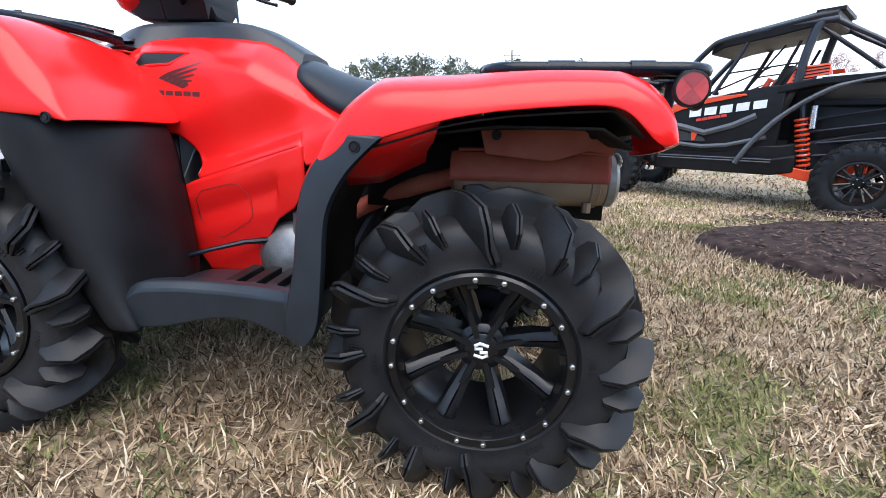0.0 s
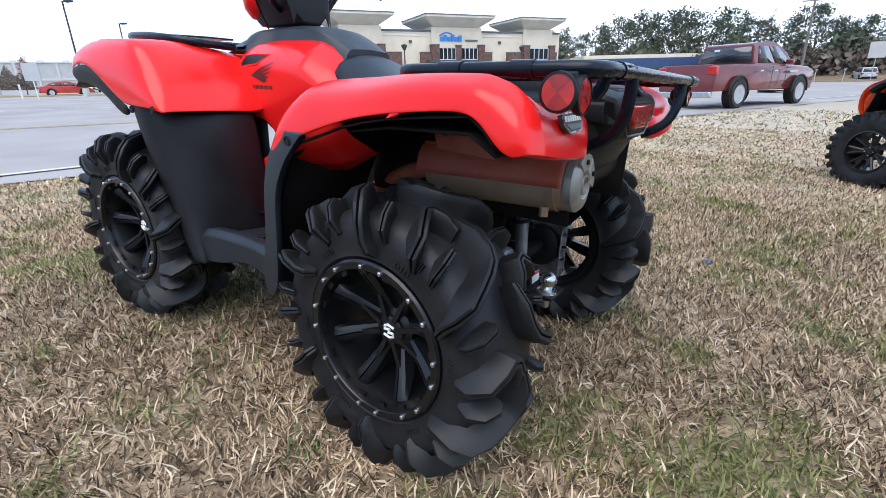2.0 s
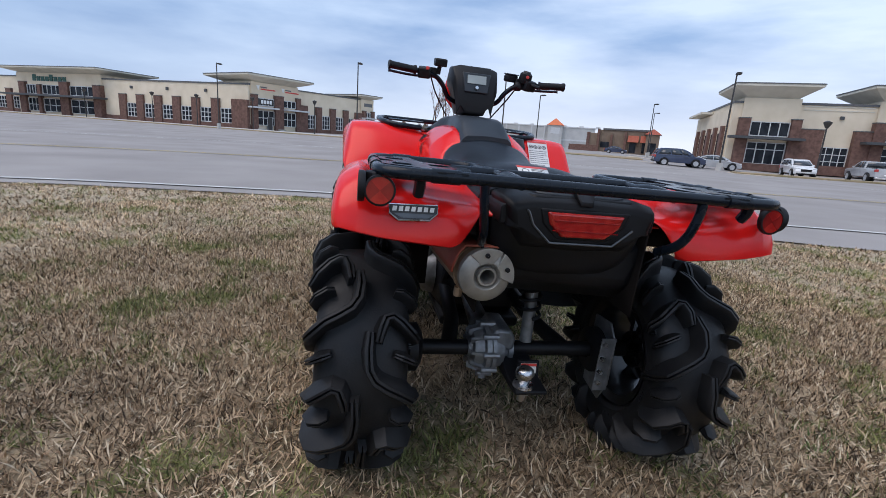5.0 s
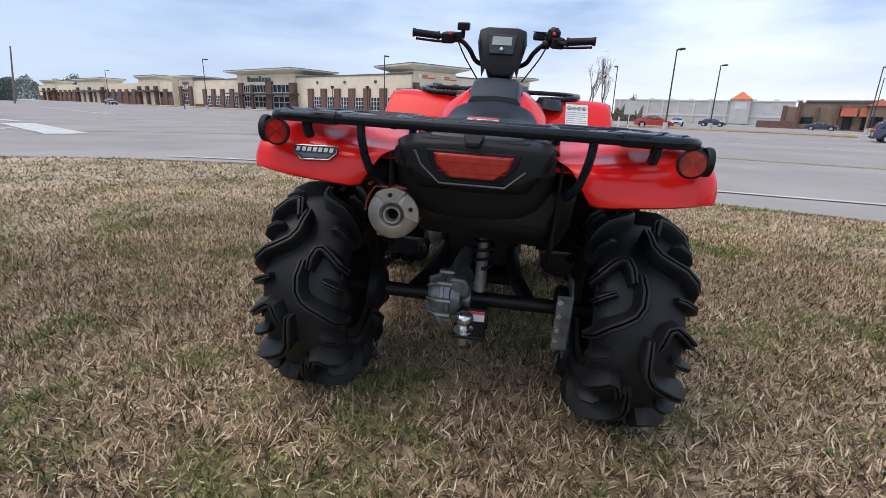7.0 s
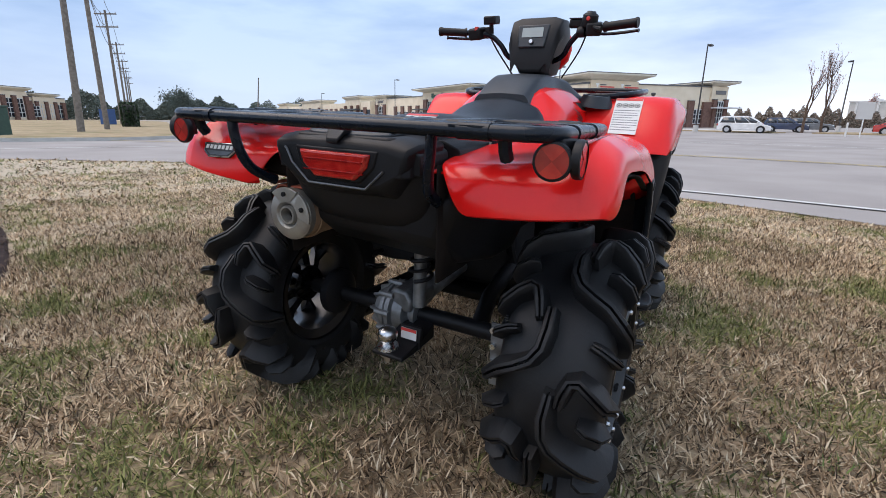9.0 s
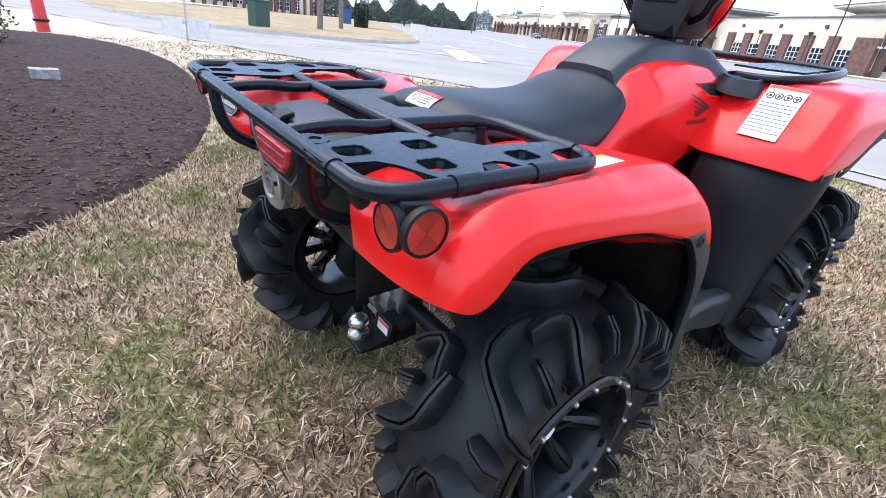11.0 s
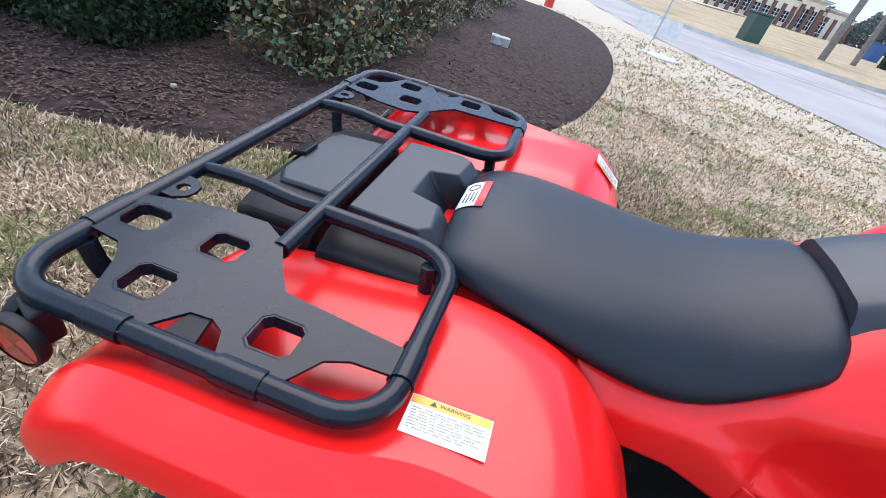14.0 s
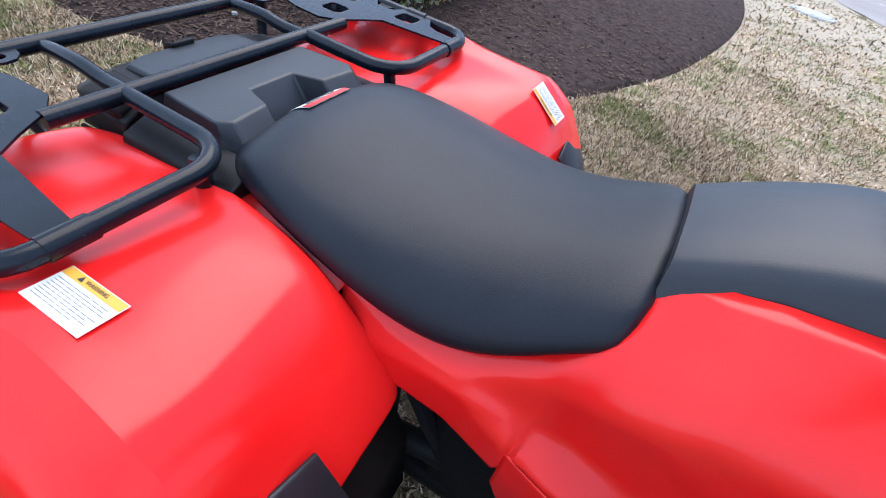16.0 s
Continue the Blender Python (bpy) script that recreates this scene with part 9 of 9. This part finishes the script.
shrub("clipped_bush", "dense dark green clipped evergreen bush on the mulch", 3.60, -2.45, 0.08, 0.93, 0.74, 1.15, 17000, 0.050, HEDGE, 3, 0.6)
shrub("clipped_bush", "dense dark green evergreen bush behind on the mulch", 3.15, -4.1, 0.09, 0.60, 0.75, 1.0, 7000, 0.052, HEDGE, 4, 0.5)
shrub("shrub", "leggy shrub with dull green and yellowed leaves", 1.96, -3.05, 0.09, 0.60, 0.80, 0.92, 2800, 0.056, SHRUB, 5, 0.3, 120)
shrub("shrub", "leggy shrub with sparse brownish leaves", 1.85, -4.35, 0.09, 0.48, 0.70, 0.88, 1500, 0.048, SHRUB, 6, 0.3, 130)
shrub("shrub", "leggy shrub with dull green leaves by the stone", 2.0, -6.0, 0.09, 0.55, 0.8, 0.85, 1500, 0.050, SHRUB, 7, 0.3, 60)
shrub("shrub", "leggy shrub with dull green leaves farther along", 1.95, -8.2, 0.09, 0.6, 0.9, 0.9, 1300, 0.05, SHRUB, 8, 0.3, 40)
shrub("shrub", "leggy shrub at the far end of the bed", 1.9, -11.2, 0.09, 0.6, 0.9, 0.9, 1000, 0.06, SHRUB, 9, 0, 40)
STONE = mat("pale weathered stone", (0.24, 0.235, 0.22), 0.9, base2=(0.46, 0.45, 0.42), scale=14, grain=0.8, grain_scale=60, spec=0.2)
for x, y, w, d, h, turn, lab in ((0.93, -6.45, 0.27, 0.15, 0.13, 8, "pale rectangular stone block on the mulch"), (1.72, -2.72, 0.040, 0.03, 0.03, 30, "small white stone on the mulch"), (1.86, -2.60, 0.05, 0.035, 0.03, 70, "small white stone by the shrub"), (2.95, -2.28, 0.05, 0.03, 0.03, 10, "small white scrap by the bush"), (2.2, -1.65, 0.035, 0.03, 0.02, 50, "small grey stone on the mulch")):
    bm = bmesh.new()
    bmesh.ops.create_cube(bm, size=1)
    bmesh.ops.subdivide_edges(bm, edges=bm.edges, cuts=3, use_grid_fill=True)
    for q in bm.verts:
        k = noise.noise(q.co * 2.1 + Vector((x, y, 0))) * 0.10
        q.co = Vector((q.co.x * w * (1 + k), q.co.y * d * (1 + k), (q.co.z + 0.42) * h * (1 + k)))
    st = part("stone", bm, STONE, None, bevel=0.004)
    st.matrix_world = pose(x, y, 0.088, 0, 0, turn)
    tagged(st, lab, "stone")


# pines along the bank, and the woods behind them
def pine_meshes(seed):
    g = np.random.default_rng(seed)
    bm = tube(rounded([(0, 0, -0.3), (0.06, 0.03, 4), (g.uniform(-0.2, 0.2), 0.1, 8), (g.uniform(-0.3, 0.3), 0, 11.3)], 4), [0.20 - 0.013 * k for k in range(13)], 7)
    cs = []
    for k in range(52):
        z = g.uniform(4.6, 11.9)
        reach = (0.5 + 2.4 * math.sin(min(1.0, (12.3 - z) / 6.5) * 1.9)) * g.uniform(0.25, 1.05)
        a = g.uniform(0, 2 * np.pi)
        c = np.array([reach * math.cos(a), reach * math.sin(a), z + 0.10 * reach])
        tube([(0, 0, z - 0.4), tuple(c)], [0.05, 0.015], 3, bm)
        cs.append(c + g.normal(0, 1, (22, 3)) * np.array([0.55, 0.55, 0.30]))
    return mesh_of("trunk", bm, BARKM), soup("crown", *leaf_cloud(np.concatenate(cs), 0.42, seed, None, -0.2), PINE)


PINES = [pine_meshes(21), pine_meshes(22), pine_meshes(23), pine_meshes(24)]
g = random.Random(8)
# (bearing, height over the horizon) of the treetops, in degrees
CROWNLINE = [(74, 3.6), (76, 4.6), (79, 4.2), (82, 5.2), (85, 5.4), (87, 5.0), (91, 5.8), (93, 5.0), (95.4, 6.2), (98.6, 5.4), (102.3, 6.5), (105.5, 6.5), (108.8, 5.4), (113.1, 4.8), (117, 4.6)]


def crown_el(az):
    for (a, e), (b, f) in zip(CROWNLINE, CROWNLINE[1:]):
        if a <= az <= b:
            return e + (f - e) * (az - a) / (b - a)
    return 4.4


for k in range(46):
    az = 72.5 + 46.5 * (k + g.uniform(-0.45, 0.45)) / 46
    r = 101 + g.uniform(-6, 9)
    tall = 0.93 + r * math.tan(radians(crown_el(az) * g.uniform(0.78, 1.03)))
    t = thing("pine_tree", "tall dark green pine at the edge of the woods", "tree", pose(0.9 + r * math.cos(radians(az)), -1.2 + r * math.sin(radians(az)), 0.4, 0, 0, g.uniform(0, 360)) @ Matrix.Scale(tall / 12.0, 4), "pines along the woods")
    tr, cr = PINES[k % 4]
    part("trunk", tr, BARKM, t)
    part("crown", cr, PINE, t)
q = np.random.default_rng(31)
n = 26000
az = np.radians(q.uniform(70, 119, n))
r = q.uniform(95, 122, n)
zz = 0.6 + 7.2 * q.uniform(0, 1, n) ** 1.1 * (0.72 + 0.28 * np.sin(az * 61) * np.sin(az * 23 + 1))
c = np.stack([0.9 + r * np.cos(az), -1.2 + r * np.sin(az), zz], 1)
low = zz < 4.6 + q.normal(0, 0.9, n)
tagged(new("undergrowth", soup("undergrowth", *leaf_cloud(c[low], 1.0, 32), BROWNWOOD)), "brown leafless undergrowth below the pines", "woods", kind="stuff")
tagged(new("far_woods", soup("far_woods", *leaf_cloud(c[~low], 0.9, 33), PINE)), "dark green woods behind the pines", "woods", kind="stuff")
# far treeline beyond the crossroads
n = 52000
az = np.radians(q.uniform(217, 252, n))
r = q.uniform(190, 225, n)
r = np.where(az < radians(229.5), r * 1.68, r)
top = 6.6 + 1.4 * np.sin(az * 37) + 1.6 * np.sin(az * 91 + 2) + 0.9 * np.sin(az * 210)
c = np.stack([1.3 + r * np.cos(az), 0.6 + r * np.sin(az), np.maximum(top, 3.0) * np.where(az < radians(229.5), 1.45, 1.0) * q.uniform(0, 1, n) ** 0.8 + 0.0125 * np.clip(-r * np.cos(az) - 12, 0, 200)], 1)
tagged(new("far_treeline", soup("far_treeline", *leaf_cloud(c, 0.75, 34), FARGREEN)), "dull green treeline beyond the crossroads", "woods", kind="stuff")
n = 22000
az = np.radians(q.uniform(166, 178.5, n))
r = q.uniform(150, 175, n)
c = np.stack([1.3 + r * np.cos(az), 0.6 + r * np.sin(az), (3.6 + 0.9 * np.sin(az * 155) + 0.8 * np.sin(az * 410 + 1)) * q.uniform(0, 1, n) + 2.0], 1)
tagged(new("far_treeline", soup("far_treeline", *leaf_cloud(c, 0.45, 35), BROWNWOOD)), "brown leafless trees behind the car park", "woods", kind="stuff")


def round_tree(az, r, h, w, seed, material, label, ox=1.3, oy=0.6, count=6500, size=0.32):
    t = thing("tree", label, "tree", pose(ox + r * math.cos(radians(az)), oy + r * math.sin(radians(az)), far_rise(ox + r * math.cos(radians(az)), oy + r * math.sin(radians(az)))))
    bm, ends = branches(h * 0.8, 0.5, 3, seed, 0.8, h * 0.03)
    part("trunk", bm, BARKM, t)
    gg = np.random.default_rng(seed)
    cl = gg.normal(0, 1, (26, 3))
    cl /= np.linalg.norm(cl, axis=1)[:, None]
    cl = cl * gg.uniform(0.35, 0.85, (26, 1)) * np.array([w, w, h * 0.40]) + np.array([0, 0, h * 0.58])
    c = np.concatenate([p + gg.normal(0, 1, (count // 26, 3)) * w * 0.20 for p in cl])
    part("crown", soup("crown", *leaf_cloud(c, size, seed), material), material, t)
    return t


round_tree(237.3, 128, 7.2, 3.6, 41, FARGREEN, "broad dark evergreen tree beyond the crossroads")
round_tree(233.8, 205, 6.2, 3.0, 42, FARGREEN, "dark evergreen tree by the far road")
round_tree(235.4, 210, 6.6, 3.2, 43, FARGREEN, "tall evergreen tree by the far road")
hedge = thing("hedge", "dark clipped hedge on the roadside island", "hedge", pose(1.3 + 57 * math.cos(radians(241.6)), 0.6 + 57 * math.sin(radians(241.6)), 0.14, 0, 0, 62))
v = np.random.default_rng(44).uniform(-1, 1, (3400, 3))
k = np.abs(v).argmax(axis=1)
v[np.arange(3400), k] = np.sign(v[np.arange(3400), k]) * np.random.default_rng(45).uniform(0.86, 1.02, 3400)
part("leaves", soup("leaves", *leaf_cloud(v * np.array([2.6, 0.7, 1.2]) + np.array([0, 0, 1.2]), 0.20, 46), HEDGE), HEDGE, hedge)
# black block behind the leaves stands in for the hedge's shaded inside
part("dark_core", box(-2.4, 2.4, -0.55, 0.55, 0.0, 2.2), INK, hedge, bevel=0.1)


def bare_tree(az, r, h, seed, label, ox, oy, depth=5, spread=0.55, petals=0, rise=0.65, twist=0):
    t = thing("bare_tree", label, "tree", pose(ox + r * math.cos(radians(az)), oy + r * math.sin(radians(az)), far_rise(ox + r * math.cos(radians(az)), oy + r * math.sin(radians(az))), 0, 0, twist))
    bm, ends = branches(h, spread, depth, seed, rise, h * 0.016)
    part("crown", bm, BARKM if not petals else TWIG, t)
    if petals:
        gg = np.random.default_rng(seed)
        e = np.array([tuple(p) for p in ends])
        c = e[gg.integers(0, len(e), petals)] + gg.normal(0, 0.10, (petals, 3))
        part("blossom", soup("blossom", *leaf_cloud(c, 0.05 if r < 50 else 0.13, seed), BLOSSOM), BLOSSOM, t, "pale pink blossom")
    return t


bare_tree(171.9, 69, 10.5, 51, "tall many-stemmed leafless street tree by the car park", 1.32, 0.6, 5, 0.42, 500, 0.9)
bare_tree(170.5, 70, 10.0, 52, "leafless street tree with a few pale buds", 1.32, 0.6, 5, 0.42, 500, 0.9)
bare_tree(167.6, 74, 4.6, 53, "small blossoming tree by the white hall", 1.32, 0.6, petals=900)
bare_tree(216.5, 92, 5.4, 54, "small leafless tree before the shops", 1.32, 0.6, 4)
bare_tree(59.3, 33, 5.0, 55, "pink blossoming tree behind the buggy", 0.15, -1.48, 5, 0.6, 5000)
bare_tree(55.5, 36, 4.6, 56, "pink blossoming tree farther behind the buggy", 0.15, -1.48, 5, 0.6, 3500)
for az, r, h, sd in ((111.0, 96, 9.0, 57), (100.6, 98, 12.0, 58), (93.6, 98, 11.5, 59), (98.5, 97, 10.5, 60), (77.8, 96, 9.0, 61), (89.0, 97, 9.6, 62)):
    bare_tree(az, r, h, sd, "tall leafless tree at the edge of the woods", 0.9, -1.2, 5, 0.42, 0, 0.9)
